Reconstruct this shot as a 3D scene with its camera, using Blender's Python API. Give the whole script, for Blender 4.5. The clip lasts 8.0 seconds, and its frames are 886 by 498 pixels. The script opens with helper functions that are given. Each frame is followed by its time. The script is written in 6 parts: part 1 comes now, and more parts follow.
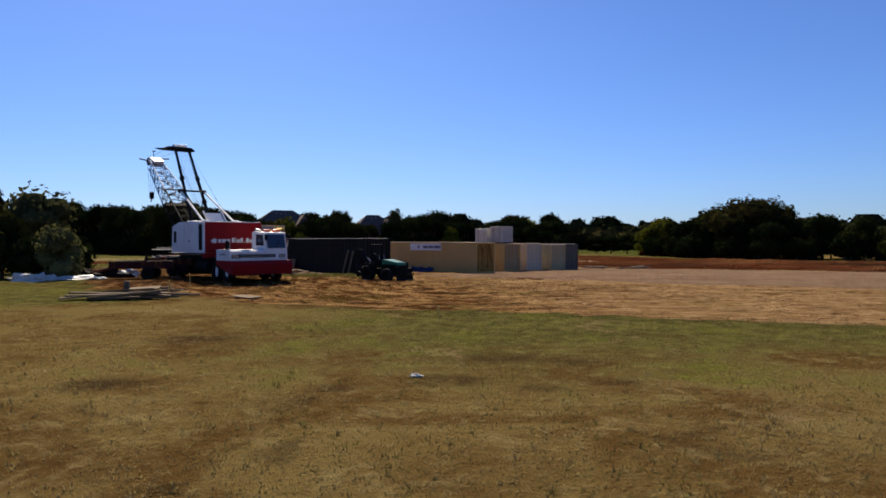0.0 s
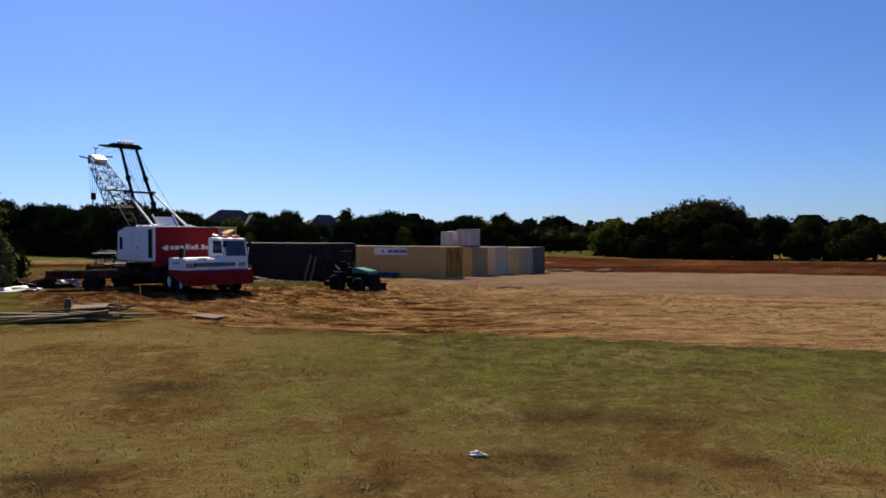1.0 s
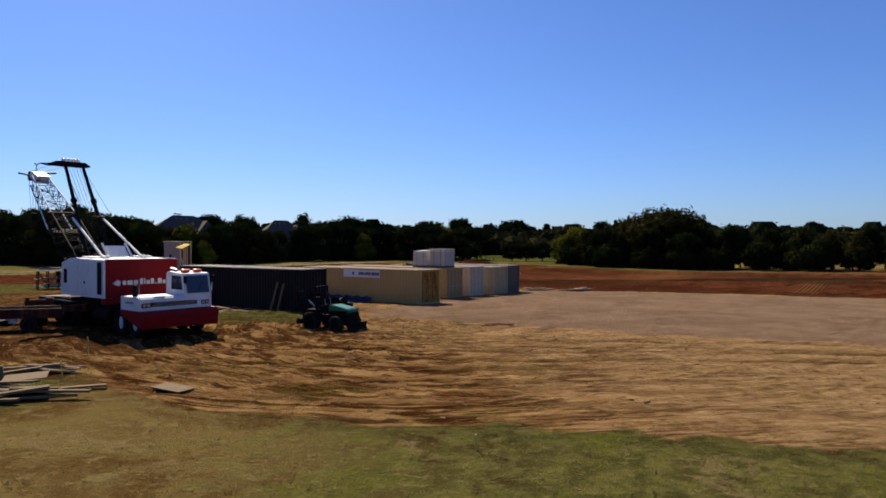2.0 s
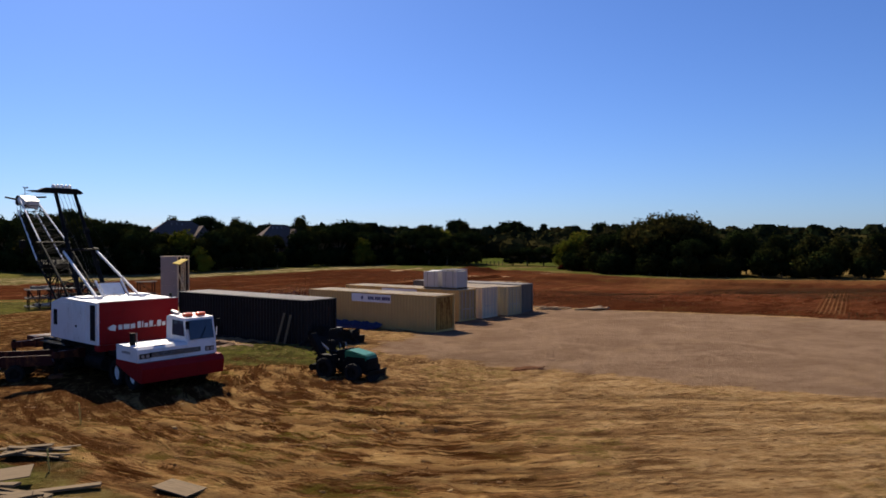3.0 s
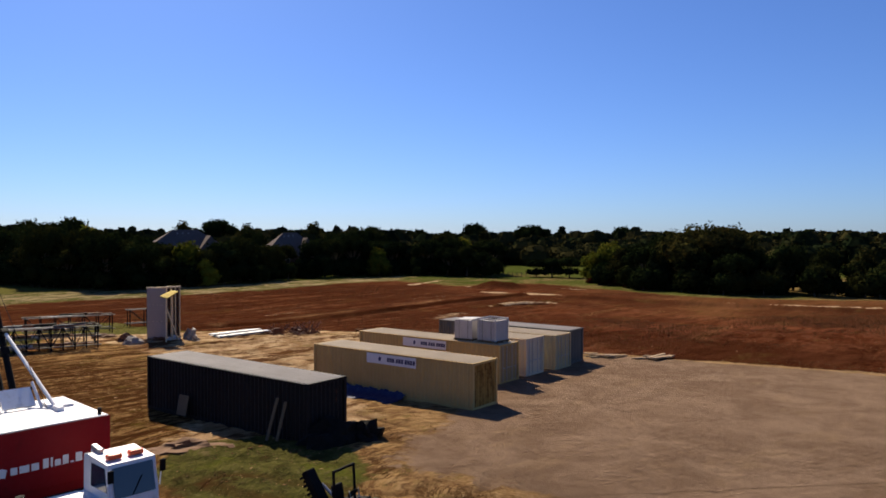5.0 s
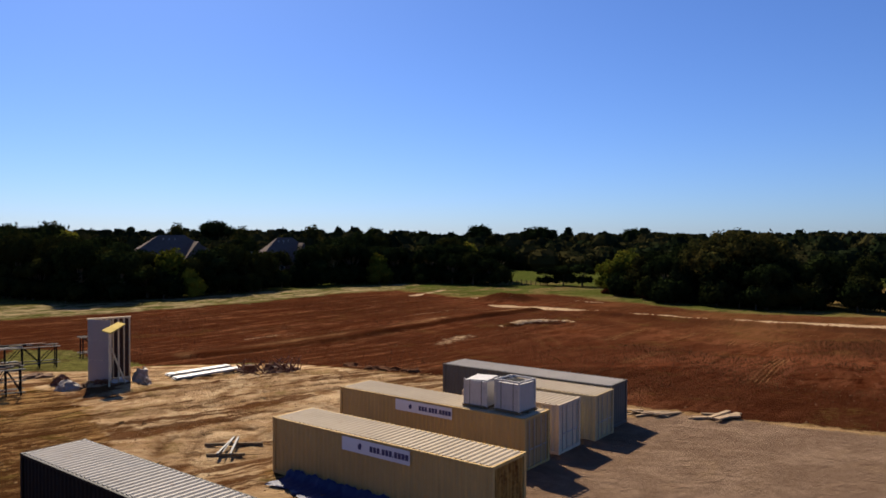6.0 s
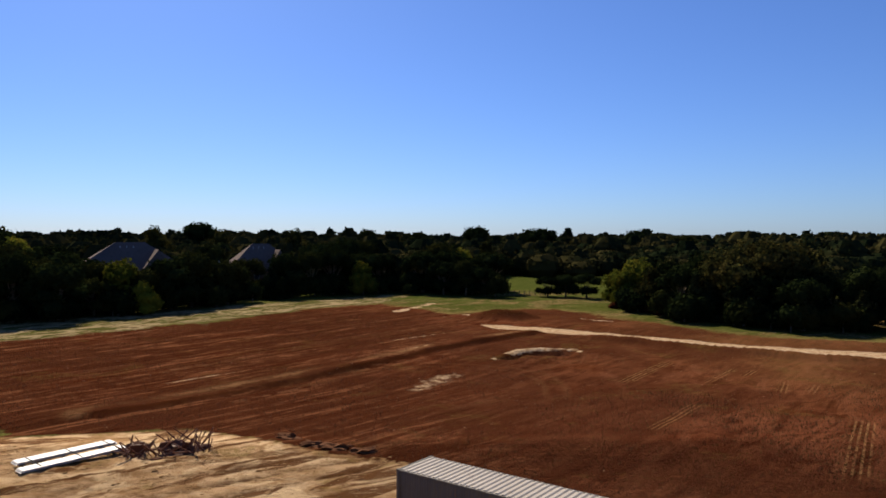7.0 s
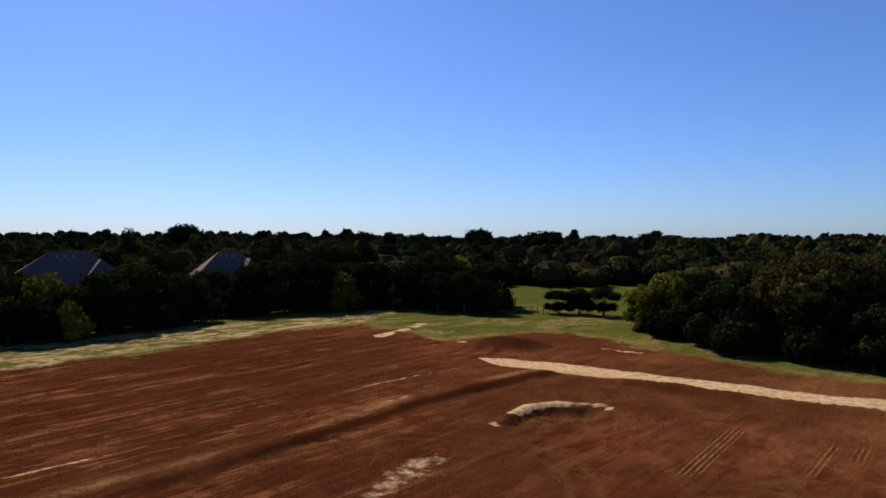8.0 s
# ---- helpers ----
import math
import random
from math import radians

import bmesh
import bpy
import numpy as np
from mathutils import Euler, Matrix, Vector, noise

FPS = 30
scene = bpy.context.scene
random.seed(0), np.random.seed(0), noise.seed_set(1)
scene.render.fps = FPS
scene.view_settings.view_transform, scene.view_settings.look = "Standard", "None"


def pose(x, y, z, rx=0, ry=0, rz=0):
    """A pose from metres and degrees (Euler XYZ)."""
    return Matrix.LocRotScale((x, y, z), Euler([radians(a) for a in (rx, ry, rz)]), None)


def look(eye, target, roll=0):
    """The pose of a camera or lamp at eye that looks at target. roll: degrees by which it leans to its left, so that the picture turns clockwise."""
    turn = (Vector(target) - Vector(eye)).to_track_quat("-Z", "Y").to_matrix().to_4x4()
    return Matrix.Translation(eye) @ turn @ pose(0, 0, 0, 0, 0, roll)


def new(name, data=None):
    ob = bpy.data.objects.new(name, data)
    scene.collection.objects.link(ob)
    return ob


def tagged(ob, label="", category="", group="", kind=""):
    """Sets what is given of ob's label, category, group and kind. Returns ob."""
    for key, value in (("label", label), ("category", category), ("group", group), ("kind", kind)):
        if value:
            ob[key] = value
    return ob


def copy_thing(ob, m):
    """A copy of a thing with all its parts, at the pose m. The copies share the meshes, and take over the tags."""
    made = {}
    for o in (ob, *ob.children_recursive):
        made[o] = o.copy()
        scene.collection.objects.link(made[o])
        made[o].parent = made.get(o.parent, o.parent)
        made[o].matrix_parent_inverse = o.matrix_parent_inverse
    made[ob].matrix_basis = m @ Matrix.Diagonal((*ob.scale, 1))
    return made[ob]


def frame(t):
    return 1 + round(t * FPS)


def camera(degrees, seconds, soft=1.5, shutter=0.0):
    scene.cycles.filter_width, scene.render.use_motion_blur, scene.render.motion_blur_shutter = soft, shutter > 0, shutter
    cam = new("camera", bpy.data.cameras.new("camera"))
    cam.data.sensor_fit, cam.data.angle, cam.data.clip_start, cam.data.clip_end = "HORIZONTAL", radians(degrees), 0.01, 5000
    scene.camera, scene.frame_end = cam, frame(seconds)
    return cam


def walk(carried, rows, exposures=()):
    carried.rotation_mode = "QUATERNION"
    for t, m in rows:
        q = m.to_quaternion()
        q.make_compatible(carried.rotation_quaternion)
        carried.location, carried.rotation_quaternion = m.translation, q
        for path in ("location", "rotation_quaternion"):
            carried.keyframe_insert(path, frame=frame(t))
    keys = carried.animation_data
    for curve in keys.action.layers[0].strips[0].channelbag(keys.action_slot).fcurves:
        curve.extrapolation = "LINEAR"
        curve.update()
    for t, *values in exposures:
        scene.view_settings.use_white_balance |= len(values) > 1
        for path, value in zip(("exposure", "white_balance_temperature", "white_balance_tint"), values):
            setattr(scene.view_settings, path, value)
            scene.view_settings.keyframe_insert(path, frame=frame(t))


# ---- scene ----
cam = camera(63.5, 8.0, soft=1.7)
PATH = [
    (0, (0.000, 0.000, 2.150), (0.00, 99.99, 0.93), 0.00),
    (0.5, (-0.730, 1.333, 2.119), (3.60, 101.23, 0.86), -0.06),
    (1, (-1.423, 2.896, 2.554), (5.75, 102.63, 1.19), -0.04),
    (1.5, (-2.026, 4.573, 3.249), (9.78, 103.86, 1.88), -0.01),
    (1.7, (-2.238, 5.341, 3.570), (10.27, 104.55, 2.33), 0.04),
    (2.8, (-3.560, 8.697, 5.565), (11.29, 107.58, 4.48), 0.02),
    (3, (-3.613, 9.463, 5.871), (10.39, 108.47, 4.50), 0.02),
    (3.5, (-3.934, 11.594, 6.501), (9.21, 110.72, 5.08), 0.07),
    (4, (-3.941, 13.948, 7.113), (8.54, 113.16, 5.64), 0.11),
    (4.5, (-3.762, 16.662, 7.817), (8.38, 115.91, 6.33), 0.11),
    (4.7, (-3.651, 17.899, 8.116), (8.39, 117.16, 6.71), 0.12),
    (5.8, (-2.570, 29.794, 10.025), (9.30, 129.08, 8.49), 0.09),
    (6, (-2.101, 32.406, 10.330), (9.32, 131.74, 8.78), 0.17),
    (6.5, (-0.335, 40.376, 11.387), (11.09, 139.71, 9.81), 0.18),
    (7, (1.833, 49.116, 12.100), (13.45, 148.42, 10.40), 0.14),
    (7.5, (4.023, 60.557, 13.003), (15.86, 159.84, 11.23), 0.17),
    (8, (6.355, 71.315, 13.594), (17.45, 170.68, 11.90), 0.23),
]
walk(cam, [(t, look(eye, target, roll)) for t, eye, target, roll in PATH])

# ---- world, sun and exposure ----
SUN_AZ, SUN_EL = -17.0, 41.0          # degrees: clockwise from +y, and above the ground
world = bpy.data.worlds.new("sky")
scene.world = world
world.use_nodes = True
wt = world.node_tree
sky = wt.nodes.new("ShaderNodeTexSky")
sky.sky_type, sky.sun_disc = "NISHITA", False
sky.sun_elevation, sky.sun_rotation = radians(SUN_EL), radians(SUN_AZ)
sky.altitude, sky.air_density, sky.dust_density, sky.ozone_density = 300, 1.0, 0.45, 6.0
wt.nodes["Background"].inputs["Strength"].default_value = 0.050
deep = wt.nodes.new("ShaderNodeMix")                 # a clear autumn sky, deeper blue than the model's
deep.data_type, deep.blend_type = "RGBA", "MULTIPLY"
deep.inputs[0].default_value, deep.inputs[7].default_value = 1.0, (0.725, 0.90, 1.31, 1.0)
wt.links.new(sky.outputs["Color"], deep.inputs[6])
wt.links.new(deep.outputs[2], wt.nodes["Background"].inputs["Color"])
sun_data = bpy.data.lights.new("sun", "SUN")
sun_data.energy, sun_data.angle, sun_data.color = 5.0, radians(0.55), (1.0, 0.87, 0.68)
sun = new("sun", sun_data)
s_dir = Vector((math.sin(radians(SUN_AZ)) * math.cos(radians(SUN_EL)), math.cos(radians(SUN_AZ)) * math.cos(radians(SUN_EL)), math.sin(radians(SUN_EL))))
sun.matrix_world = look(s_dir * 200, (0, 0, 0))
scene.view_settings.exposure = 0.8


# ---- material helpers ----
class Nodes:
    """Short-hand for building one node material."""

    def __init__(self, name):
        self.mat = bpy.data.materials.new(name)
        self.mat.use_nodes = True
        self.tree = self.mat.node_tree
        self.bsdf = self.tree.nodes["Principled BSDF"]
        self.out = self.tree.nodes["Material Output"]
        self.coord = self.tree.nodes.new("ShaderNodeTexCoord")

    def put(self, value, socket):
        if isinstance(value, bpy.types.NodeSocket):
            self.tree.links.new(value, socket)
        elif isinstance(value, tuple) and len(value) == 3 and socket.type == "RGBA":
            socket.default_value = (*value, 1.0)
        else:
            socket.default_value = value

    def mapped(self, scale=(1, 1, 1), turn=0.0, where="Object"):
        n = self.tree.nodes.new("ShaderNodeMapping")
        n.vector_type = "TEXTURE"
        n.inputs["Scale"].default_value = tuple(1 / k for k in scale)
        n.inputs["Rotation"].default_value = (0, 0, radians(turn))
        self.tree.links.new(self.coord.outputs[where], n.inputs["Vector"])
        return n.outputs["Vector"]

    def stretched(self, name, scale):
        """A stored vector as coordinates, scaled."""
        a, n = self.tree.nodes.new("ShaderNodeAttribute"), self.tree.nodes.new("ShaderNodeVectorMath")
        a.attribute_name, n.operation = name, "MULTIPLY"
        self.tree.links.new(a.outputs["Vector"], n.inputs[0])
        n.inputs[1].default_value = scale
        return n.outputs["Vector"]

    def noise(self, scale, detail=4.0, rough=0.55, vec=None, warp=0.0):
        n = self.tree.nodes.new("ShaderNodeTexNoise")
        n.inputs["Scale"].default_value, n.inputs["Detail"].default_value = scale, detail
        n.inputs["Roughness"].default_value, n.inputs["Distortion"].default_value = rough, warp
        self.tree.links.new(vec or self.coord.outputs["Object"], n.inputs["Vector"])
        return n.outputs["Fac"]

    def span(self, value, low, high, to_low=0.0, to_high=1.0, smooth=True):
        n = self.tree.nodes.new("ShaderNodeMapRange")
        n.interpolation_type = "SMOOTHSTEP" if smooth else "LINEAR"
        for key, v in (("Value", value), ("From Min", low), ("From Max", high), ("To Min", to_low), ("To Max", to_high)):
            self.put(v, n.inputs[key])
        return n.outputs["Result"]

    def math(self, kind, a, b=0.0):
        n = self.tree.nodes.new("ShaderNodeMath")
        n.operation = kind
        self.put(a, n.inputs[0]), self.put(b, n.inputs[1])
        return n.outputs[0]

    def mix(self, fac, a, b, kind="MIX"):
        n = self.tree.nodes.new("ShaderNodeMix")
        n.data_type, n.blend_type = "RGBA", kind
        self.put(fac, n.inputs[0]), self.put(a, n.inputs[6]), self.put(b, n.inputs[7])
        return n.outputs[2]

    def attribute(self, name):
        n = self.tree.nodes.new("ShaderNodeAttribute")
        n.attribute_name = name
        s = self.tree.nodes.new("ShaderNodeSeparateColor")
        self.tree.links.new(n.outputs["Color"], s.inputs["Color"])
        return s.outputs

    def island(self):
        return self.tree.nodes.new("ShaderNodeNewGeometry").outputs["Random Per Island"]

    def each(self):
        return self.tree.nodes.new("ShaderNodeObjectInfo").outputs["Random"]

    def height(self):
        s = self.tree.nodes.new("ShaderNodeSeparateXYZ")
        self.tree.links.new(self.coord.outputs["Object"], s.inputs["Vector"])
        return s.outputs["Z"]

    def bump(self, height, strength=0.3, distance=0.02):
        n = self.tree.nodes.new("ShaderNodeBump")
        n.inputs["Strength"].default_value, n.inputs["Distance"].default_value = strength, distance
        self.tree.links.new(height, n.inputs["Height"])
        self.tree.links.new(n.outputs["Normal"], self.bsdf.inputs["Normal"])

    def done(self, colour, rough=0.8, metal=0.0, spec=0.5):
        self.put(colour, self.bsdf.inputs["Base Color"]), self.put(rough, self.bsdf.inputs["Roughness"])
        self.put(metal, self.bsdf.inputs["Metallic"]), self.put(spec, self.bsdf.inputs["Specular IOR Level"])
        return self.mat


def painted(name, colour, wear=(0.10, 0.07, 0.05), amount=0.35, rough=0.5, metal=0.0, scale=1.0, bump=0.15, spec=0.4):
    """Paint with broad fading, dirt blotches and fine grain."""
    m = Nodes(name)
    broad, fine = m.noise(0.7 * scale, 5), m.noise(9.0 * scale, 6, 0.7)
    c = m.mix(m.span(broad, 0.3, 0.7, 0.0, 0.35), colour, tuple(min(1.0, v * 1.25 + 0.01) for v in colour))
    dirt = m.math("MULTIPLY", m.span(m.noise(2.3 * scale, 6, 0.65, m.mapped((1, 1, 0.45))), 0.48, 0.72), m.span(fine, 0.35, 0.65))
    c = m.mix(m.math("MULTIPLY", dirt, amount), c, wear)
    m.bump(fine, bump, 0.01)
    return m.done(c, m.span(fine, 0.3, 0.7, rough - 0.08, rough + 0.12), metal, spec)


def rusted(name, colour, rust=(0.16, 0.055, 0.022), amount=0.5, rough=0.62, spec=0.15):
    """Faded paint with rust runs that streak down."""
    m = Nodes(name)
    streak = m.noise(2.6, 6, 0.6, m.mapped((1.0, 1.0, 0.16)))
    spots = m.noise(6.0, 7, 0.7)
    fade = m.noise(0.45, 4)
    c = m.mix(m.span(fade, 0.3, 0.7, 0.0, 0.5), colour, tuple(min(1.0, v * 1.3 + 0.006) for v in colour))
    c = m.mix(m.span(m.noise(18, 5, 0.7), 0.4, 0.8, 0.0, 0.25), c, tuple(v * 0.6 for v in colour))
    r = m.span(m.math("ADD", m.math("MULTIPLY", streak, 0.65), m.math("MULTIPLY", spots, 0.35)), 0.64 - 0.2 * amount, 0.8 - 0.2 * amount)
    c = m.mix(m.math("MULTIPLY", r, 0.85), c, rust)
    m.bump(spots, 0.2, 0.01)
    return m.done(c, m.span(r, 0.0, 1.0, rough, 0.9), 0.0, spec)


def timber(name, colour, along=(1.2, 14, 14)):
    m = Nodes(name)
    grain = m.noise(1.6, 8, 0.65, m.mapped(along), 0.4)
    c = m.mix(m.span(grain, 0.3, 0.72), colour, tuple(v * 0.55 for v in colour))
    c = m.mix(m.span(m.each(), 0, 1, 0, 0.4), c, tuple(min(1, v * 1.35) for v in colour))
    m.bump(grain, 0.25, 0.01)
    return m.done(c, 0.9, 0.0, 0.08)


def leafy(name, dark, light, autumn=None, patch=0.5, share=0.58, through_leaf=0.12):
    m = Nodes(name)
    r = m.span(m.island(), 0.0, 1.0, 0.25, 0.75)
    c = m.mix(r, dark, light)
    c = m.mix(m.span(m.noise(0.35, 3), 0.45, 0.68, 0, 0.7), c, tuple(v * 1.6 for v in light))
    if autumn:
        c = m.mix(m.span(m.math("ADD", m.noise(patch, 3), m.math("MULTIPLY", r, 0.25)), share, share + 0.2), c, autumn)
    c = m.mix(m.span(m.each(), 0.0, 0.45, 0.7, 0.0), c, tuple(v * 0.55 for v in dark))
    c = m.mix(m.span(m.each(), 0.62, 1.0, 0.0, 0.6), c, (light[1] * 1.25, light[1] * 1.15, light[2] * 0.9))
    m.done(c, 0.9, 0.0, 0.0)
    t = m.tree.nodes.new("ShaderNodeBsdfTranslucent")
    m.put(c, t.inputs["Color"])
    s = m.tree.nodes.new("ShaderNodeMixShader")
    s.inputs[0].default_value = through_leaf
    m.tree.links.new(m.bsdf.outputs[0], s.inputs[1])
    m.tree.links.new(t.outputs[0], s.inputs[2])
    m.tree.links.new(s.outputs[0], m.out.inputs["Surface"])
    return m.mat


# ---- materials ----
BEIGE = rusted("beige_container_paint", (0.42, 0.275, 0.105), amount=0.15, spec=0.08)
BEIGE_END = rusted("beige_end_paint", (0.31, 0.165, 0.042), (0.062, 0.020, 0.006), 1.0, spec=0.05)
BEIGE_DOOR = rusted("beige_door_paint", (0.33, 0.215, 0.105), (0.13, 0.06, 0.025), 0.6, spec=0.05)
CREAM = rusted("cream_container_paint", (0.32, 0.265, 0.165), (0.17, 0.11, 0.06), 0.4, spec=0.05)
# the cream warmed for doors and frame, to offset bluish sky light there
CREAM_WARMED = rusted("cream_paint_warmed", (0.42, 0.315, 0.17), (0.19, 0.12, 0.06), 0.4, spec=0.05)
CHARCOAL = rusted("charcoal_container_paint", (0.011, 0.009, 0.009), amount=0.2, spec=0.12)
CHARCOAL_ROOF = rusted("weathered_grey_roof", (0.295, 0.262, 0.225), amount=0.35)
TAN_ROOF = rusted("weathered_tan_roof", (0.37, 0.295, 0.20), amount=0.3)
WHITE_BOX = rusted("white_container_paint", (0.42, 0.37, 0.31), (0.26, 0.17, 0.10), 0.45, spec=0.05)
# same white, its colour warmed against the blue sky light on the ends
WHITE_WARMED = rusted("white_paint_warmed", (0.53, 0.42, 0.30), (0.30, 0.19, 0.11), 0.5, spec=0.05)
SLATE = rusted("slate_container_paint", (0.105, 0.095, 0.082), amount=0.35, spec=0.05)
RED = painted("red_crane_paint", (0.205, 0.004, 0.006), (0.06, 0.012, 0.010), rough=0.55, spec=0.12)
# rusty red whose colour also carries the shade on the outriggers and tray
DARK_RED = rusted("shaded_rusty_red_paint", (0.034, 0.007, 0.006), amount=0.8, spec=0.1)
WHITE = painted("white_crane_paint", (0.66, 0.65, 0.66), (0.25, 0.21, 0.17), 0.45, 0.45)
BLACK = painted("black_steel", (0.006, 0.0055, 0.005), (0.04, 0.028, 0.02), 0.35, 0.75, spec=0.08)
STEEL_DARK = painted("tarnished_steel", (0.10, 0.095, 0.09), (0.07, 0.04, 0.025), 0.5, 0.6, 0.2)
STEEL = painted("dull_steel", (0.30, 0.30, 0.31), (0.14, 0.08, 0.05), 0.5, 0.45, 0.7)
GREEN = painted("green_tractor_paint", (0.0, 0.120, 0.058), (0.07, 0.05, 0.03), 0.25, 0.35)
ORANGE = painted("amber_beacon_plastic", (0.75, 0.10, 0.03), rough=0.3, amount=0.1)
RUBBER = painted("tyre_rubber", (0.010, 0.0095, 0.009), (0.06, 0.04, 0.025), 0.5, 0.9, spec=0.1)
RUST = rusted("rusty_iron", (0.13, 0.055, 0.03), amount=0.9)
BANNER = painted("banner_vinyl", (0.62, 0.60, 0.62), (0.3, 0.28, 0.25), 0.3, 0.5)
INK = painted("dark_ink", (0.04, 0.035, 0.10), amount=0.1)
WRAP = painted("shrink_wrap_film", (0.42, 0.385, 0.35), (0.17, 0.15, 0.135), 0.7, 0.45, scale=2.0, bump=0.6)
CARD = painted("grey_carton", (0.33, 0.31, 0.295), (0.15, 0.13, 0.11), 0.5, 0.7, scale=2.0)
LUMBER = timber("weathered_lumber", (0.165, 0.118, 0.072))
PINE = timber("fresh_pine", (0.66, 0.48, 0.13))
TAN_BOARD = timber("tan_board_timber", (0.34, 0.24, 0.15), (14, 14, 1.2))
STUD = timber("pale_stud_timber", (0.66, 0.52, 0.33), (14, 14, 1.2))
PLY = painted("pale_sheathing", (0.30, 0.235, 0.205), (0.3, 0.26, 0.22), 0.4, 0.7)
# sheathing with its shade put into the colour, for behind the studs
SHEATH_SHADED = painted("shaded_sheathing", (0.060, 0.034, 0.026), (0.035, 0.02, 0.015), 0.5, 0.9, spec=0.05)
SHEET = painted("grey_sheeting", (0.26, 0.195, 0.145), (0.10, 0.07, 0.05), 0.5, 0.6)
TARP_BLUE = painted("blue_tarp", (0.005, 0.008, 0.058), (0.02, 0.02, 0.05), 0.4, 0.6)
TARP_WHITE = painted("pale_plastic_sheet", (0.50, 0.48, 0.45), (0.16, 0.14, 0.11), 0.7, 0.45)
SHINGLE = painted("grey_roof_shingles", (0.100, 0.074, 0.066), (0.048, 0.036, 0.031), 0.6, 0.95, scale=0.6, spec=0.05)
BRICK = painted("brown_brickwork", (0.13, 0.075, 0.055), (0.07, 0.05, 0.04), 0.4, 0.95, spec=0.05)
BARK = timber("bark", (0.11, 0.085, 0.06), (9, 9, 1.5))
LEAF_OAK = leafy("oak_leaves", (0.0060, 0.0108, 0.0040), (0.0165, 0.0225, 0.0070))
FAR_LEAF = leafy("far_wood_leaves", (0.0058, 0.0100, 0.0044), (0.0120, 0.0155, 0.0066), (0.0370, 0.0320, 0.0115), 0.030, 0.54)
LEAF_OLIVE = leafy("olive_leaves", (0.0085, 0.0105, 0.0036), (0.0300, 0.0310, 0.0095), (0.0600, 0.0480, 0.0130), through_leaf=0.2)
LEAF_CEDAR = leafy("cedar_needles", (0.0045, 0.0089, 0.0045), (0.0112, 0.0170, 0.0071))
LEAF_BRIGHT = leafy("yellow_green_leaves", (0.0500, 0.0620, 0.0085), (0.1200, 0.1300, 0.0170), (0.1500, 0.1200, 0.0160), through_leaf=0.3)
LEAF_PALE = leafy("grey_green_leaves", (0.0420, 0.0470, 0.0180), (0.1200, 0.1180, 0.0480), through_leaf=0.3)
LEAF_RUST = leafy("reddish_brush_leaves", (0.035, 0.009, 0.005), (0.080, 0.022, 0.011))
HEAPED = painted("heaped_soil", (0.14, 0.07, 0.032), (0.24, 0.15, 0.07), 0.8, 0.95, scale=3.0, bump=0.6)
HEAPED_RED = painted("heaped_red_dirt", (0.105, 0.042, 0.017), (0.16, 0.08, 0.036), 0.8, 0.95, scale=3.0, bump=0.6, spec=0.05)
GLASS = Nodes("tinted_cab_glass").done((0.02, 0.03, 0.05), 0.06, 0.0, 0.7)
LAMP_GLASS = Nodes("headlamp_glass").done((0.35, 0.36, 0.38), 0.12, 0.3, 0.6)


# ---- ground: one sheet with its cover zones ----
def ramp_y(y):
    return np.interp(y, [-20, 31, 43, 52, 59, 73, 91, 101, 115, 132, 160, 400], [0, 0, -.15, -.35, -.55, -.8, -.9, -1.5, -1.95, -1.9, -1.8, -1.8])


def inside(px, py, poly):
    """Signed distance to a polygon's edge, positive inside."""
    best, odd = np.full(px.shape, 1e9), np.zeros(px.shape, bool)
    for (ax, ay), (bx, by) in zip(poly, poly[1:] + poly[:1]):
        dx, dy = bx - ax, by - ay
        k = np.clip(((px - ax) * dx + (py - ay) * dy) / (dx * dx + dy * dy + 1e-9), 0, 1)
        best = np.minimum(best, np.hypot(px - ax - k * dx, py - ay - k * dy))
        if dy:
            odd ^= ((ay > py) != (by > py)) & (px < ax + (py - ay) * dx / dy)
    return np.where(odd, best, -best)


def along(px, py, line):
    """Distance to a polyline."""
    best = np.full(px.shape, 1e9)
    for (ax, ay), (bx, by) in zip(line, line[1:]):
        dx, dy = bx - ax, by - ay
        k = np.clip(((px - ax) * dx + (py - ay) * dy) / (dx * dx + dy * dy), 0, 1)
        best = np.minimum(best, np.hypot(px - ax - k * dx, py - ay - k * dy))
    return best


def bank_side(px, py):
    """Signed distance to the cut bank: positive on its upper side, up the field."""
    best, side = np.full(px.shape, 1e9), np.zeros(px.shape)
    for (ax, ay), (bx, by) in zip(CUT_BANK, CUT_BANK[1:]):
        dx, dy = bx - ax, by - ay
        k = np.clip(((px - ax) * dx + (py - ay) * dy) / (dx * dx + dy * dy), 0, 1)
        d = np.hypot(px - ax - k * dx, py - ay - k * dy)
        side = np.where(d < best, np.sign(dx * (py - ay) - dy * (px - ax)), side)
        best = np.minimum(best, d)
    return best * side


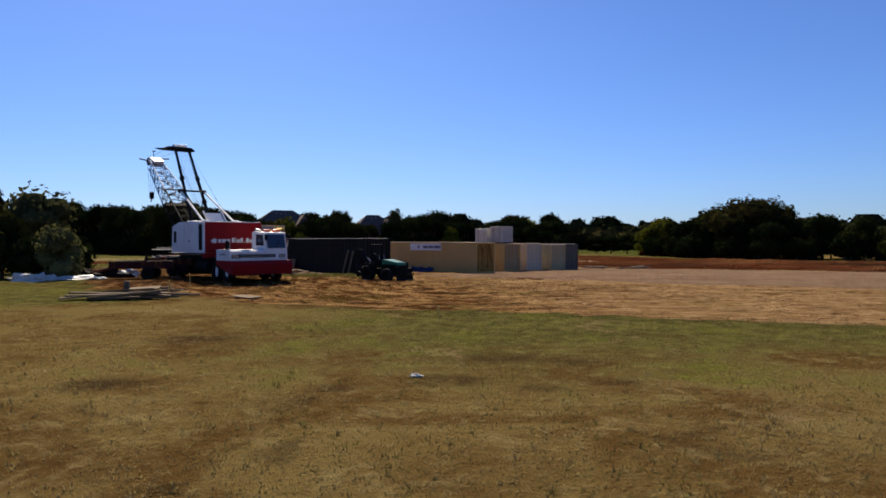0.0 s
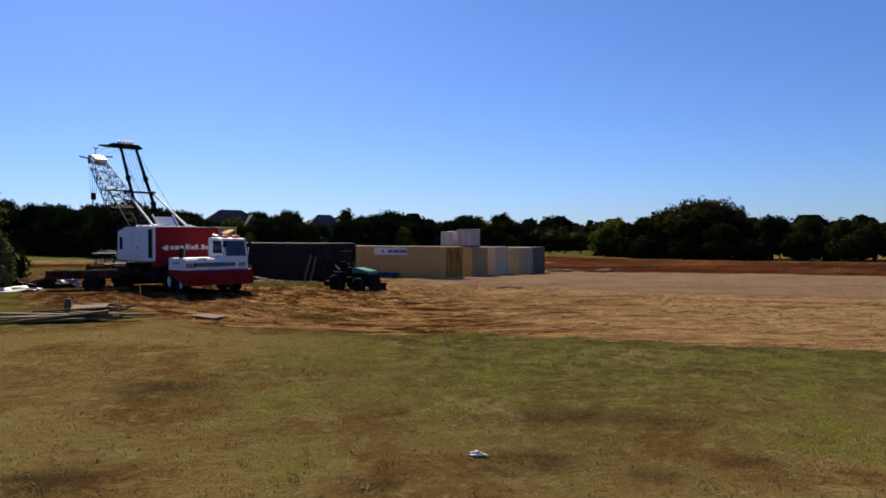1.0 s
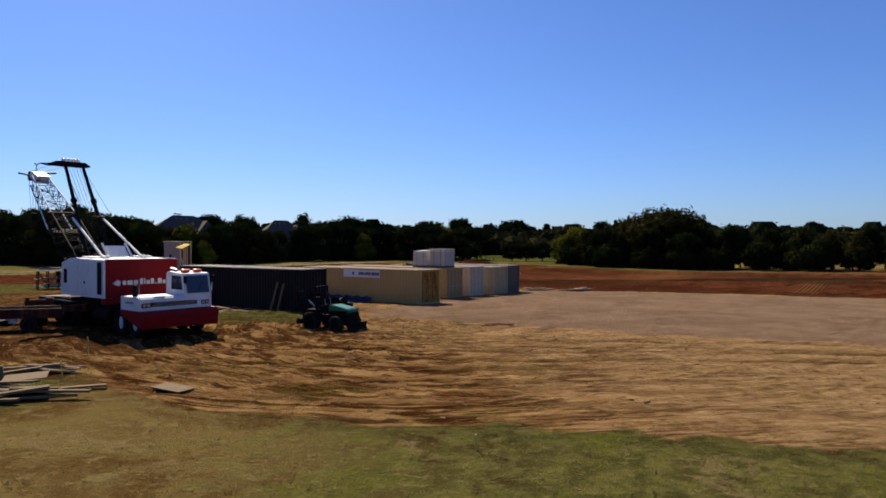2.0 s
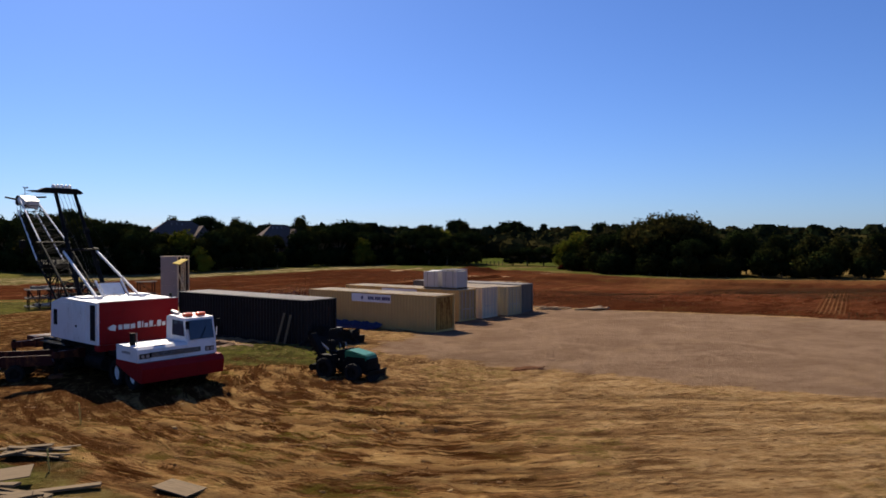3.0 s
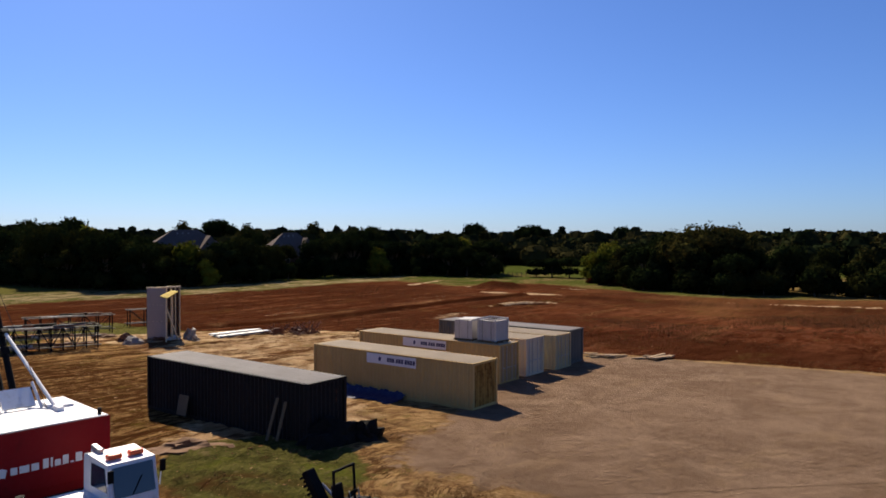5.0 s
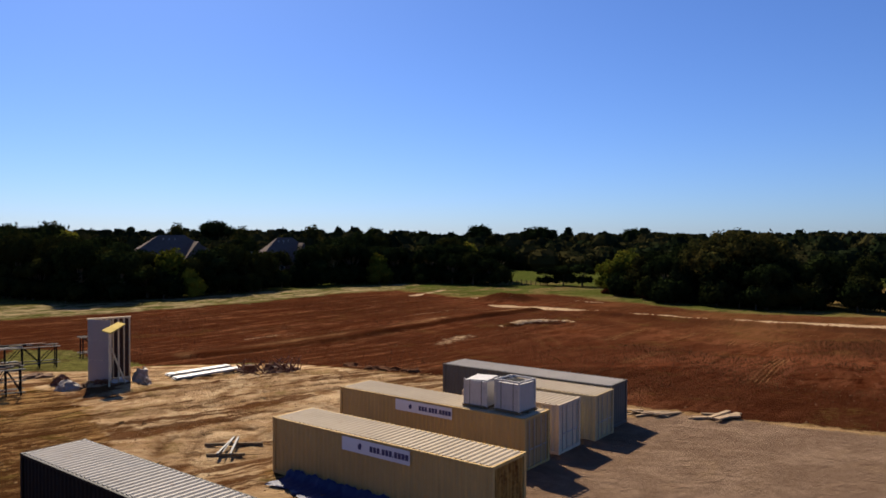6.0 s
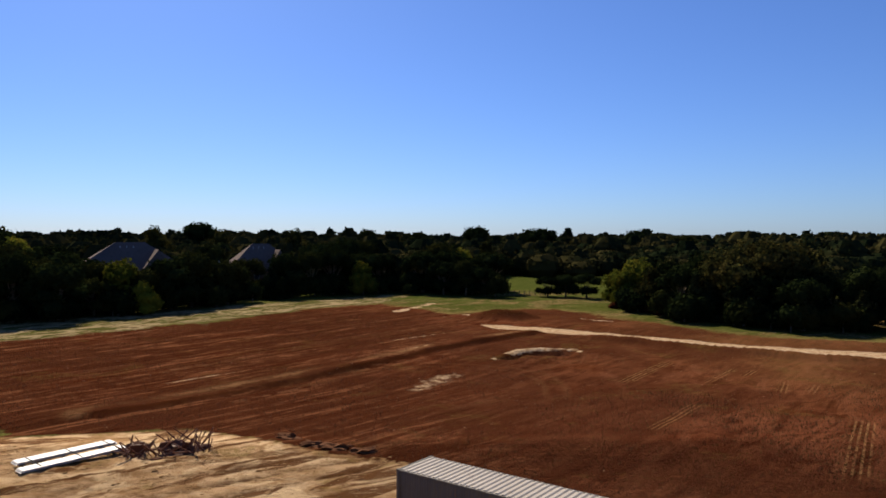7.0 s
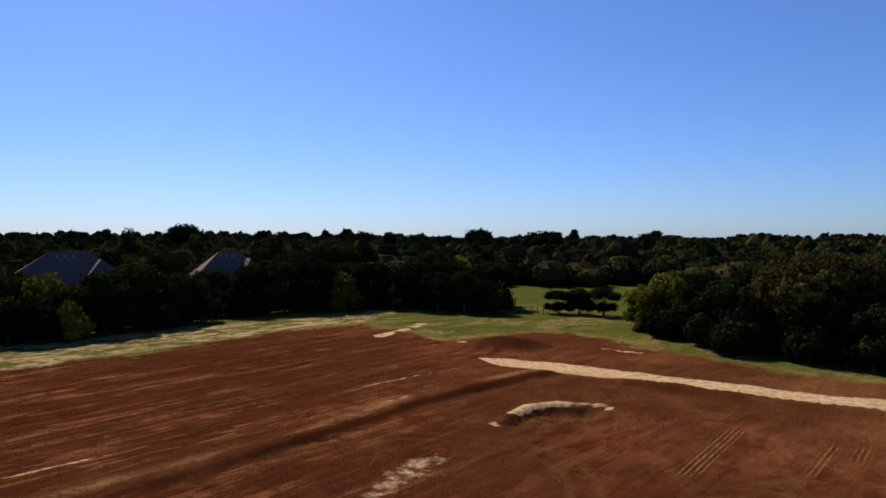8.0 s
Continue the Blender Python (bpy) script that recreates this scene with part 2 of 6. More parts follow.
SOIL = [(-60, 62), (-34, 60), (-26, 50), (-19, 38), (-15, 31), (-10.9, 29.5), (-8.5, 26.5), (-6, 24), (-3.5, 23), (0, 21.8), (3.6, 20.8), (6.4, 19.5), (11, 17.8), (30, 10), (60, -2), (100, -15), (120, 60), (60, 90), (0, 96), (-40, 100)]
SAND = [(-34, 104), (-23, 100), (-10, 101), (-4, 97), (0, 92), (4, 90), (9, 85), (3, 80), (-3, 73), (-6, 66), (-2, 57), (-5, 52), (-11, 52), (-12, 60), (-13.5, 68), (-16, 74), (-19.5, 81), (-24, 87), (-33, 92)]
GRAVEL = [(2.5, 59), (1.1, 56.4), (-1.1, 51.5), (-1.7, 48.4), (1.3, 45.5), (4, 42.4), (7.5, 40.5), (10, 37.5), (14.7, 34.3), (19.6, 31.6), (40, 21), (70, 8), (100, -5), (104, 20), (60, 44), (37, 61.5), (31, 66.5), (20.7, 74), (16, 76.5), (13, 73), (5, 66)]
DIRT = [(-33, 104), (-23, 100), (-10, 101), (-4, 97), (0, 92), (4, 90), (10, 86), (16, 78), (21, 74.5), (31, 67), (37, 62), (60, 44.5), (104, 20), (160, 20), (150, 100), (100, 130), (72, 137), (58, 143.5), (53.5, 149), (50.5, 155), (47.5, 164), (43, 177), (39, 183), (33, 183), (27, 181), (19, 178), (13, 185), (7, 198), (2, 197), (-14, 181), (-25, 167), (-35, 158), (-60, 140), (-85, 125), (-75, 100)]
STRAW = [(-85, 125), (-60, 140), (-35, 158), (-25, 167), (-14, 181), (8, 201), (13, 216), (6, 221), (-8, 208), (-25, 194), (-43, 177), (-95, 145)]
ROADWAY = [(19.5, 163.5), (25, 163), (31.2, 158.5), (38.6, 152), (46.8, 145), (54, 138.2), (66.8, 131.5), (93.8, 115.2), (131, 94), (125, 85.5), (87, 106.6), (60.3, 122.4), (49.2, 130.6), (42.4, 137.7), (34.6, 144.6), (28, 149.4), (21.5, 156.5)]
GREENS = [[(-11, 53), (-11, 48), (-8.6, 44.6), (-4.6, 43.8), (-3.2, 46), (-3.4, 50), (-5, 54)], [(-60, 70), (-34, 76), (-31, 82), (-33, 92), (-60, 96)], [(-40, 116), (-37, 106), (-32, 98), (-27, 96.5), (-24, 97), (-22, 101), (-27, 106), (-33, 113)]]
SCRAPES = [([(16.6, 172.6), (22, 176)], 1.0), ([(31.6, 174.5), (37.2, 170.2), (43, 162.5)], 0.9), ([(9, 182.5), (16.7, 197)], 1.3), ([(3.6, 132.5), (10.5, 139)], 0.5), ([(-18, 118), (-6, 128)], 0.4), ([(2, 141), (14, 152)], 0.4)]
SCUFFS = [(0.1, 11.0, 0.75, 0.5), (2.25, 12.8, 0.7, 0.5), (1.35, 10.3, 0.5, 0.3), (-5.4, 15.6, 1.2, 0.8), (-5.1, 10.7, 0.7, 0.5), (1.0, 13.1, 0.9, 0.5), (2.6, 10.8, 0.5, 0.3), (-1.6, 10.4, 0.4, 0.25)]
VERGE = [(6, 203), (9, 197), (13, 187), (19, 180), (27, 183), (33, 185), (39, 184), (43.5, 177.5), (48, 164.5), (51, 155.5), (54, 149.5), (58, 144.5), (72, 138), (84, 144), (62, 200), (50, 232), (8, 232)]
CRANE_YARD = [(-50, 66), (-44, 52), (-27, 44), (-21, 37), (-17, 32), (-12.5, 33), (-9.5, 35.5), (-9, 39), (-11.5, 45), (-12, 52), (-12.5, 60), (-14.5, 69), (-19, 78), (-28, 80), (-44, 78)]
CUT_BANK = [(-17.5, 107), (-12.3, 112.2), (-5, 118.7), (4.5, 129), (12, 138), (21, 145.5), (25, 148.8), (29, 149.2), (33, 145.6), (42, 137.0), (49, 129.9), (60, 121.7), (87, 105.9), (125, 84.8)]
PIT = [(17.3, 128.8), (19.5, 128.3), (21, 131.5), (24.5, 130.2), (26.3, 130.5), (28.5, 134.2), (24.4, 135.6), (21.6, 134.9)]
GREY_PATCH = [(-7.2, 79.2), (-5.9, 81.8), (-3.9, 81.9), (-2.6, 78), (-3.4, 75.6), (-5, 76.1)]
PALE = [(4.0, 112.6), (6.0, 117.4), (8.2, 121.2), (12.0, 123.4), (14.0, 120.8), (11.4, 116.8), (8.6, 112.4)]


def graded(parts):
    out = []
    for a, b, step in parts:
        out += list(np.arange(a, b, step))
    return np.array(out + [parts[-1][1]])


def rough_noise(px, py, scale, octaves=4, seed=0):
    """Cheap value noise on arrays."""
    rng = np.random.RandomState(seed)
    table = rng.rand(256, 256)
    total, amp, norm = np.zeros(px.shape), 1.0, 0.0
    for _ in range(octaves):
        u, v = px * scale + 71.3, py * scale + 19.7
        i, j = np.floor(u).astype(int), np.floor(v).astype(int)
        fu, fv = u - i, v - j
        fu, fv = fu * fu * (3 - 2 * fu), fv * fv * (3 - 2 * fv)
        a, b = table[i % 256, j % 256], table[(i + 1) % 256, j % 256]
        c, d = table[i % 256, (j + 1) % 256], table[(i + 1) % 256, (j + 1) % 256]
        total += amp * ((a * (1 - fu) + b * fu) * (1 - fv) + (c * (1 - fu) + d * fu) * fv - 0.5)
        norm, amp, scale = norm + amp, amp * 0.5, scale * 2.03
    return total / norm


TRACKS = [
    [(-15.5, 47), (-11.5, 41.5), (-7.5, 36), (-2, 32.4), (5, 31), (16, 29), (32, 22)],
    [(-13, 48.5), (-9, 43), (-6, 39), (-2, 36), (4, 34.4), (12, 33), (26, 27)],
    [(-17, 38), (-11, 33.2), (-5, 29.4), (3, 27.6), (12, 25.6), (30, 18)],
    [(-30, 43), (-21, 37), (-13, 31.6), (-6, 27), (3, 24.5), (10, 22.5), (25, 15)],
    [(-9, 46), (-5, 42.5), (-2.5, 38.5), (2, 37), (6, 40), (9, 47), (10, 56)],
    [(-8, 47), (-2, 44), (1, 48), (-1, 53), (-4, 57)],
]
SAND_TRACKS = [
    [(-30, 70), (-20, 74), (-10, 78), (-4, 77), (-3.5, 73), (-8, 70), (-16, 66), (-24, 58)],
    [(-34, 84), (-24, 83), (-12, 88), (0, 93), (5, 97)],
    [(-28, 78), (-16, 80), (-6, 86), (2, 90)],
    [(-40, 112), (-20, 126), (0, 146), (14, 160), (22, 172)],
    [(-4, 118), (3, 124.6), (8.9, 127.1), (15.3, 124.9), (18.9, 121.7), (20.4, 117), (19, 110)],
]
# single dark wheel marks in the sand, and grouser marks of a crawler on the graded dirt
MARKS = [
    [(-12.2, 69.3), (-12.7, 72.2), (-12.0, 73.7), (-10.9, 72.8), (-10.8, 70.2)],
    [(-11.1, 73.6), (-10.4, 74.8), (-9.1, 75.2), (-7.8, 74.4), (-7.2, 73.0)],
    [(-10.1, 72.1), (-9.2, 73.0), (-8.0, 73.3), (-7.8, 72.5)],
    [(-21.3, 73.1), (-20.4, 75.8), (-19.2, 78.5), (-16.4, 79.8), (-13.2, 81.2), (-10.4, 84.6)],
    [(-18.3, 74.3), (-16.9, 75.9), (-14.4, 75.2), (-12.5, 77.8)],
    [(-20.6, 76.8), (-22.3, 83.3)],
    [(-15, 85.5), (-11, 89), (-6.5, 91.5), (-2, 93.5)],
    [(-19, 92.6), (-14, 94), (-9, 96)],
]
TREADS = [((21.8, 96.4), (29.8, 105.2), 0.55), ((28.0, 84.3), (38.6, 97.4), 0.75), ((38.8, 108.1), (43.4, 114.7), 0.5), ((41.2, 107.8), (45.0, 112.3), 0.4),
          ((38.4, 66.3), (62.4, 97.0), 1.2), ((27.0, 115.5), (37.3, 127.1), 0.7), ((35.1, 114.6), (42.0, 121.6), 0.45), ((40.3, 117.0), (43.8, 120.7), 0.45)]


def treads_near(px, py):
    """Distance across the nearest grouser mark, and how far it counts."""
    across, mask = np.zeros(px.shape), np.zeros(px.shape)
    for (ax, ay), (bx, by), half in TREADS:
        long = math.hypot(bx - ax, by - ay)
        ux, uy = (bx - ax) / long, (by - ay) / long
        k, d = (px - ax) * ux + (py - ay) * uy, (px - ax) * -uy + (py - ay) * ux
        w = np.clip((half - np.abs(d)) / 0.3 + 0.5, 0, 1) * np.clip(k / 1.5, 0, 1) * np.clip((long - k) / 1.5, 0, 1)
        near = (np.abs(d) < 4) & (k > -3) & (k < long + 3)
        across = np.where(near & (w >= mask), d, across)
        mask = np.maximum(mask, w)
    return across, mask


def curve(line):
    """A smooth run of points through the given ones."""
    out = []
    pts = [line[0]] + line + [line[-1]]
    for a, b, c, d in zip(pts, pts[1:], pts[2:], pts[3:]):
        for k in range(6):
            t = k / 6
            out.append(tuple(0.5 * (2 * b[i] + (c[i] - a[i]) * t + (2 * a[i] - 5 * b[i] + 4 * c[i] - d[i]) * t * t + (3 * b[i] - a[i] - 3 * c[i] + d[i]) * t ** 3) for i in (0, 1)))
    return out + [line[-1]]


def ruts_near(px, py):
    """How deep in a wheel rut each place lies, 0 to 1."""
    deep = np.zeros(px.shape)
    for line in TRACKS + SAND_TRACKS:
        d = along(px, py, curve(line))
        deep = np.maximum(deep, np.exp(-((d - 0.95) / 0.30) ** 2))
    deep *= np.where(inside(px, py, DIRT) > 0, 0.35, 1.0)
    for line in MARKS:
        deep = np.maximum(deep, np.exp(-(along(px, py, curve(line)) / 0.42) ** 2) * 1.2)
    return deep * np.clip(0.65 + 1.6 * rough_noise(px, py, 0.25, 3, 23), 0, 1)


def flow(px, py):
    """Where a place lies along and across the wheel tracks, which swing round the gravel's corner."""
    swing = np.arctan2(px - 3, 44 - py)
    swing = np.where((px >= 3) & (py > 44), swing - 2 * np.pi, swing)
    round_it = (px < 3) | (py > 44)
    return np.where(round_it, swing * 11, px - 3), np.where(round_it, np.hypot(px - 3, py - 44), 44 - py)


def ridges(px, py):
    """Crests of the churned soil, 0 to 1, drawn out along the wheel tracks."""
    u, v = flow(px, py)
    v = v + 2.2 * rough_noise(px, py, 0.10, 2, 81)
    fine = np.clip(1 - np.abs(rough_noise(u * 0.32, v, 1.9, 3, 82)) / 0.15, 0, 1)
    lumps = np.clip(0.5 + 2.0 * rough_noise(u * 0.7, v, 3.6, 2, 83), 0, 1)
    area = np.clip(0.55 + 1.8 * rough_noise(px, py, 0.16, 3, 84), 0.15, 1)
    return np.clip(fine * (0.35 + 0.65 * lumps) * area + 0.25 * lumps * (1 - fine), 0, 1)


def ground_height(px, py):
    px, py = np.asarray(px, float), np.asarray(py, float)
    h = ramp_y(py)
    t = bank_side(px, py) + 0.35 * rough_noise(px, py, 0.6, 3, 43)
    tall = (0.40 + 0.5 * rough_noise(px, py, 0.10, 3, 41)) * np.interp(px, [28, 36], [1.0, 0.0])
    rise = np.clip((t + 0.45) / 0.6, 0, 1)
    h = h + tall * rise * np.clip(1 - (t - 1.0) / 9.0, 0, 1) * (t < 12) - 0.16 * np.exp(-((t + 0.9) / 0.6) ** 2)
    h = h - 0.10 * ruts_near(px, py)
    hollow = np.exp(-((px + 10.3) / 2.8) ** 2 - ((py - 36.2) / 2.2) ** 2)
    h = h - 0.30 * hollow
    kerb = inside(px, py, ROADWAY)
    h = h - 0.22 * np.clip(kerb / 0.9 + 0.3, 0, 1)
    h = h + (0.80 + 0.45 * rough_noise(px, py, 0.3, 3, 44)) * np.exp(-((kerb + 1.1) / 0.95) ** 2) * (py + 0.7 * px < 174) * np.interp(px, [24, 34], [0.0, 1.0])
    pit = inside(px, py, PIT)
    h = h - 0.75 * np.clip(pit / 0.9, 0, 1) + 0.18 * np.exp(-((pit + 0.6) / 0.6) ** 2)
    m = np.clip(1 - ((px - 26.5) / 6.5) ** 2 - ((py - 170) / 4.2) ** 2, 0, 1)
    h = h + 1.45 * m ** 0.7 * (0.85 + 0.8 * rough_noise(px, py, 0.5, 3, 5))
    soil = np.clip(inside(px, py, SOIL) / 3, 0, 1) * (1 - np.clip(inside(px, py, GRAVEL) / 1.5 + 0.5, 0, 1))
    dirt = np.clip(inside(px, py, DIRT) / 3, 0, 1)
    bumps = 0.13 * rough_noise(px, py, 0.45, 4, 1) + 0.10 * rough_noise(px * 0.5 + py * 0.2, py * 2.2, 0.55, 3, 2) + (0.24 * ridges(px, py) + 0.17 * rough_noise(px * 0.7, py, 2.6, 2, 14)) * np.clip(1 - (px + 3) / 14, 0.4, 1)
    bumps = bumps * (1 - 0.75 * np.maximum(np.clip(inside(px, py, CRANE_YARD) / 3 + 0.5, 0, 1), np.clip(1.3 * hollow, 0, 1)))
    rows = rough_noise((px + py) * 0.06, (px - py) * 0.9, 0.5, 3, 3) * 0.16
    return h + soil * bumps * 0.8 + dirt * (rows + 0.16 * rough_noise(px, py, 0.35, 4, 4)) + 0.05 * rough_noise(px, py, 0.12, 3, 6) * (py < 60)


def at_ground(x, y):
    return float(ground_height(np.array([x]), np.array([y]))[0])


def ground_cover():
    xs = graded([(-3000, -400, 260), (-400, -120, 28), (-120, -60, 3.0), (-60, -24, 0.8), (-24, -19, 0.25), (-19, 20, 0.125), (20, 40, 0.3), (40, 72, 0.8), (72, 130, 2.5), (130, 400, 27), (400, 3000, 260)])
    ys = graded([(-600, -60, 90), (-60, -8, 4), (-8, 19, 0.4), (19, 46, 0.125), (46, 58, 0.25), (58, 100, 0.4), (100, 160, 0.5), (160, 215, 1.0), (215, 330, 5), (330, 800, 47), (800, 4200, 340)])
    px, py = np.meshgrid(xs, ys)
    h = ground_height(px, py)
    n, m = len(xs), len(ys)
    verts = np.stack([px, py, h], -1).reshape(-1, 3)
    k = (np.arange(m - 1)[:, None] * n + np.arange(n - 1)[None, :]).ravel()
    faces = np.stack([k, k + 1, k + n + 1, k + n], -1)
    me = bpy.data.meshes.new("ground")
    me.from_pydata(verts.tolist(), [], faces.tolist())
    wob = 2.2 * rough_noise(px, py, 0.35, 4, 8)

    def soft(poly, width):
        return np.clip(inside(px, py, poly) / width + wob / width * 0.5 + 0.5, 0, 1)

    green = np.maximum.reduce([soft(g, 2.5) for g in GREENS])
    first = np.stack([soft(SOIL, 2.4), soft(SAND, 3.5), soft(GRAVEL, np.interp(py, [25, 45, 60], [6.0, 5.0, 2.2])), np.ones(px.shape)], -1)
    second = np.stack([np.clip(soft(DIRT, np.interp(py, [100, 150], [2.6, 9.0])) + np.interp(py, [130, 160], [0, 0.9]) * rough_noise(px, py, 0.14, 4, 49), 0, 1), np.maximum(np.clip((inside(px, py, ROADWAY) - 1.15) / 0.8 + 0.12 * wob + 0.5, 0, 1), 0.47 * soft(PALE, 3.2) + 0.5 * soft(GREY_PATCH, 1.6)), np.clip(soft(STRAW, 9.0) + 1.0 * rough_noise(px, py, 0.16, 4, 47), 0, 1), np.ones(px.shape)], -1)
    pit_rim = np.exp(-((inside(px, py, PIT) + 0.3) / 0.7) ** 2)
    second[..., 1] = np.maximum(second[..., 1], pit_rim * np.clip(0.45 + 2.2 * rough_noise(px, py, 0.4, 3, 17) + (py - 131.5) * 0.14 + (21 - px) * 0.05, 0, 1))
    cut = bank_side(px, py)
    for line, wide in SCRAPES:
        second[..., 1] = np.maximum(second[..., 1], (0.62 if wide < 0.6 else 0.95) * np.exp(-(along(px, py, line) / wide) ** 2) * np.clip(0.65 + 2.4 * rough_noise(px, py, 0.35, 3, 77), 0, 1))
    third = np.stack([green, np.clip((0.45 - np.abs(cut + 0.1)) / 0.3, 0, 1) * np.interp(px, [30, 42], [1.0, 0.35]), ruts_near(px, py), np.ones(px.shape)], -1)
    sway = 5 * rough_noise(px, py, 0.10, 3, 28)
    lush = np.clip((py + sway - 8.5) / 10, 0, 1) * np.clip((28 - py + sway) / 5, 0, 1) * np.clip((px + sway + 6.5) / 7, 0.2, 1)
    lush = np.maximum(lush, np.clip((-10 - px + sway) / 4, 0, 1) * np.clip((py - 22 + sway) / 5, 0, 1)) + np.clip((py - 185) / 25, 0, 1)
    light = np.clip((px + np.interp(py, [30, 40], [-0.5, 4.5]) + 6 * rough_noise(px, py, 0.12, 3, 29)) / 9, 0, 1)
    # pale strip above the bank, in place of its lit edge
    bank = np.exp(-((cut - 1.9 - 1.2 * rough_noise(px, py, 0.05, 2, 38)) / 0.8) ** 2) * (py - px > 106) * np.clip(0.45 + 2.6 * rough_noise(px, py, 0.12, 3, 37), 0, 1)
    fourth = np.stack([np.clip(lush + 1.2 * green, 0, 1), light, bank, np.ones(px.shape)], -1)
    across, mask = treads_near(px, py)
    far_left = np.clip((24 - px + 10 * rough_noise(px, py, 0.06, 3, 33)) / 26, 0, 1)
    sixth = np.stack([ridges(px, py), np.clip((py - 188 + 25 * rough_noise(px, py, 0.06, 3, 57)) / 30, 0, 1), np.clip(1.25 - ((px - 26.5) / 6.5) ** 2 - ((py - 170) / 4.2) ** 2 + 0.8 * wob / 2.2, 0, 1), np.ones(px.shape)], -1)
    verge = np.clip(inside(px, py, VERGE) / 6 + 0.7 * wob / 2.2 + 0.5, 0, 1)
    yard_dark = np.clip(inside(px, py, CRANE_YARD) / 4 + 1.1 * wob / 2.2 + 0.3, 0, 1)
    olive = np.clip((px - 22 + 30 * rough_noise(px, py, 0.05, 3, 67)) / 30, 0, 1) * np.clip((py - 96) / 20, 0, 1)
    seventh = np.stack([verge, yard_dark, olive, np.ones(px.shape)], -1)
    fifth = np.stack([across, mask, far_left, np.ones(px.shape)], -1)
    run, over = flow(px, py)
    scuffed = np.zeros(px.shape)
    for cx, cy, wide, deep in SCUFFS:
        scuffed = np.maximum(scuffed, np.clip(1.25 - ((px - cx) / wide) ** 2 - ((py - cy) / deep) ** 2 + 0.5 * wob, 0, 1))
    eighth = np.stack([run, over + 1.6 * rough_noise(px, py, 0.12, 2, 85), scuffed, np.ones(px.shape)], -1)
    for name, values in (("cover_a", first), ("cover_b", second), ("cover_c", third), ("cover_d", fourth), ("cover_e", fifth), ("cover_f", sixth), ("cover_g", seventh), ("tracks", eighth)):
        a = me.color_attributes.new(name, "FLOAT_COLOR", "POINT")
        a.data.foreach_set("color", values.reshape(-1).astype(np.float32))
    me.polygons.foreach_set("use_smooth", [True] * len(me.polygons))
    me.update()
    return me


def ground_material():
    m = Nodes("ground_cover")
    soil, sand, gravel = m.attribute("cover_a")[:3]
    dirt, pale, straw = m.attribute("cover_b")[:3]
    green, bank_shade, rut = m.attribute("cover_c")[:3]
    big, mid, fine = m.noise(0.09, 5), m.noise(0.55, 6, 0.65), m.noise(5.0, 6, 0.7)
    patch, grit = m.noise(1.5, 6, 0.68, None, 0.5), m.noise(28.0, 5, 0.75)
    streak = m.noise(0.75, 8, 0.70, m.mapped((0.42, 1.5, 1), 24), 1.2)
    scrape = m.noise(1.7, 8, 0.70, m.mapped((0.34, 1.4, 1), 6), 1.4)
    lush, light, rim_light = m.attribute("cover_d")[:3]
    across, tread, west = m.attribute("cover_e")[:3]
    blot = m.noise(0.28, 7, 0.7, None, 0.8)
    # lawn: straw-coloured, brown and green patches
    lawn = m.mix(m.span(blot, 0.40, 0.58), (0.0936, 0.0516, 0.0178), (0.1544, 0.1051, 0.0399))
    lawn = m.mix(m.span(patch, 0.52, 0.66, 0, 0.8), lawn, (0.2012, 0.1456, 0.0657))
    verdant = m.mix(m.span(patch, 0.40, 0.64), (0.0580, 0.0520, 0.0160), (0.1160, 0.1020, 0.0300))
    verdant = m.mix(m.span(blot, 0.52, 0.66, 0, 0.8), verdant, (0.1010, 0.1040, 0.0170))
    grown = m.math("ADD", m.math("MULTIPLY", lush, 0.48), m.math("ADD", m.math("MULTIPLY", blot, 0.7), m.math("MULTIPLY", patch, 0.5)))
    lawn = m.mix(m.span(grown, 0.68, 1.02), lawn, verdant)
    lawn = m.mix(m.span(m.math("ADD", patch, m.math("MULTIPLY", blot, 0.8)), 0.66, 0.78, 0.85, 0), lawn, (0.0430, 0.0263, 0.0100))
    lawn = m.mix(m.span(fine, 0.52, 0.70, 0, 0.6), lawn, (0.2059, 0.1550, 0.0747))
    lawn = m.mix(m.span(grit, 0.52, 0.72, 0, 0.65), lawn, (0.0374, 0.0281, 0.0090))
    lawn = m.mix(1.0, lawn, (1.0, 1.04, 0.98), "MULTIPLY")
    scuff = m.attribute("tracks")[2]
    lawn = m.mix(m.math("MULTIPLY", scuff, m.span(patch, 0.38, 0.56, 0.35, 0.95)), lawn, (0.0480, 0.0290, 0.0135))
    crest, pasture, spoil = m.attribute("cover_f")[:3]
    verge, yard_dark, olive = m.attribute("cover_g")[:3]
    meadow = m.mix(m.span(m.math("ADD", m.math("MULTIPLY", blot, 0.6), m.math("MULTIPLY", patch, 0.4)), 0.42, 0.60), (0.0330, 0.0470, 0.0085), (0.0600, 0.0660, 0.0150))
    meadow = m.mix(m.math("MULTIPLY", m.span(m.noise(0.13, 7, 0.72, m.mapped((0.5, 1.2, 1), 20), 1.2), 0.50, 0.58, 0, 0.8), verge), meadow, m.mix(m.span(patch, 0.42, 0.58), (0.0850, 0.0500, 0.0190), (0.1900, 0.1350, 0.0620)))
    bare = m.noise(0.42, 7, 0.72, None, 1.0)
    lawn = m.mix(m.span(bare, 0.56, 0.66, 0, 0.6), lawn, (0.0620, 0.0400, 0.0170))
    lawn = m.mix(m.span(bare, 0.33, 0.41, 0.6, 0), lawn, (0.1950, 0.1400, 0.0680))
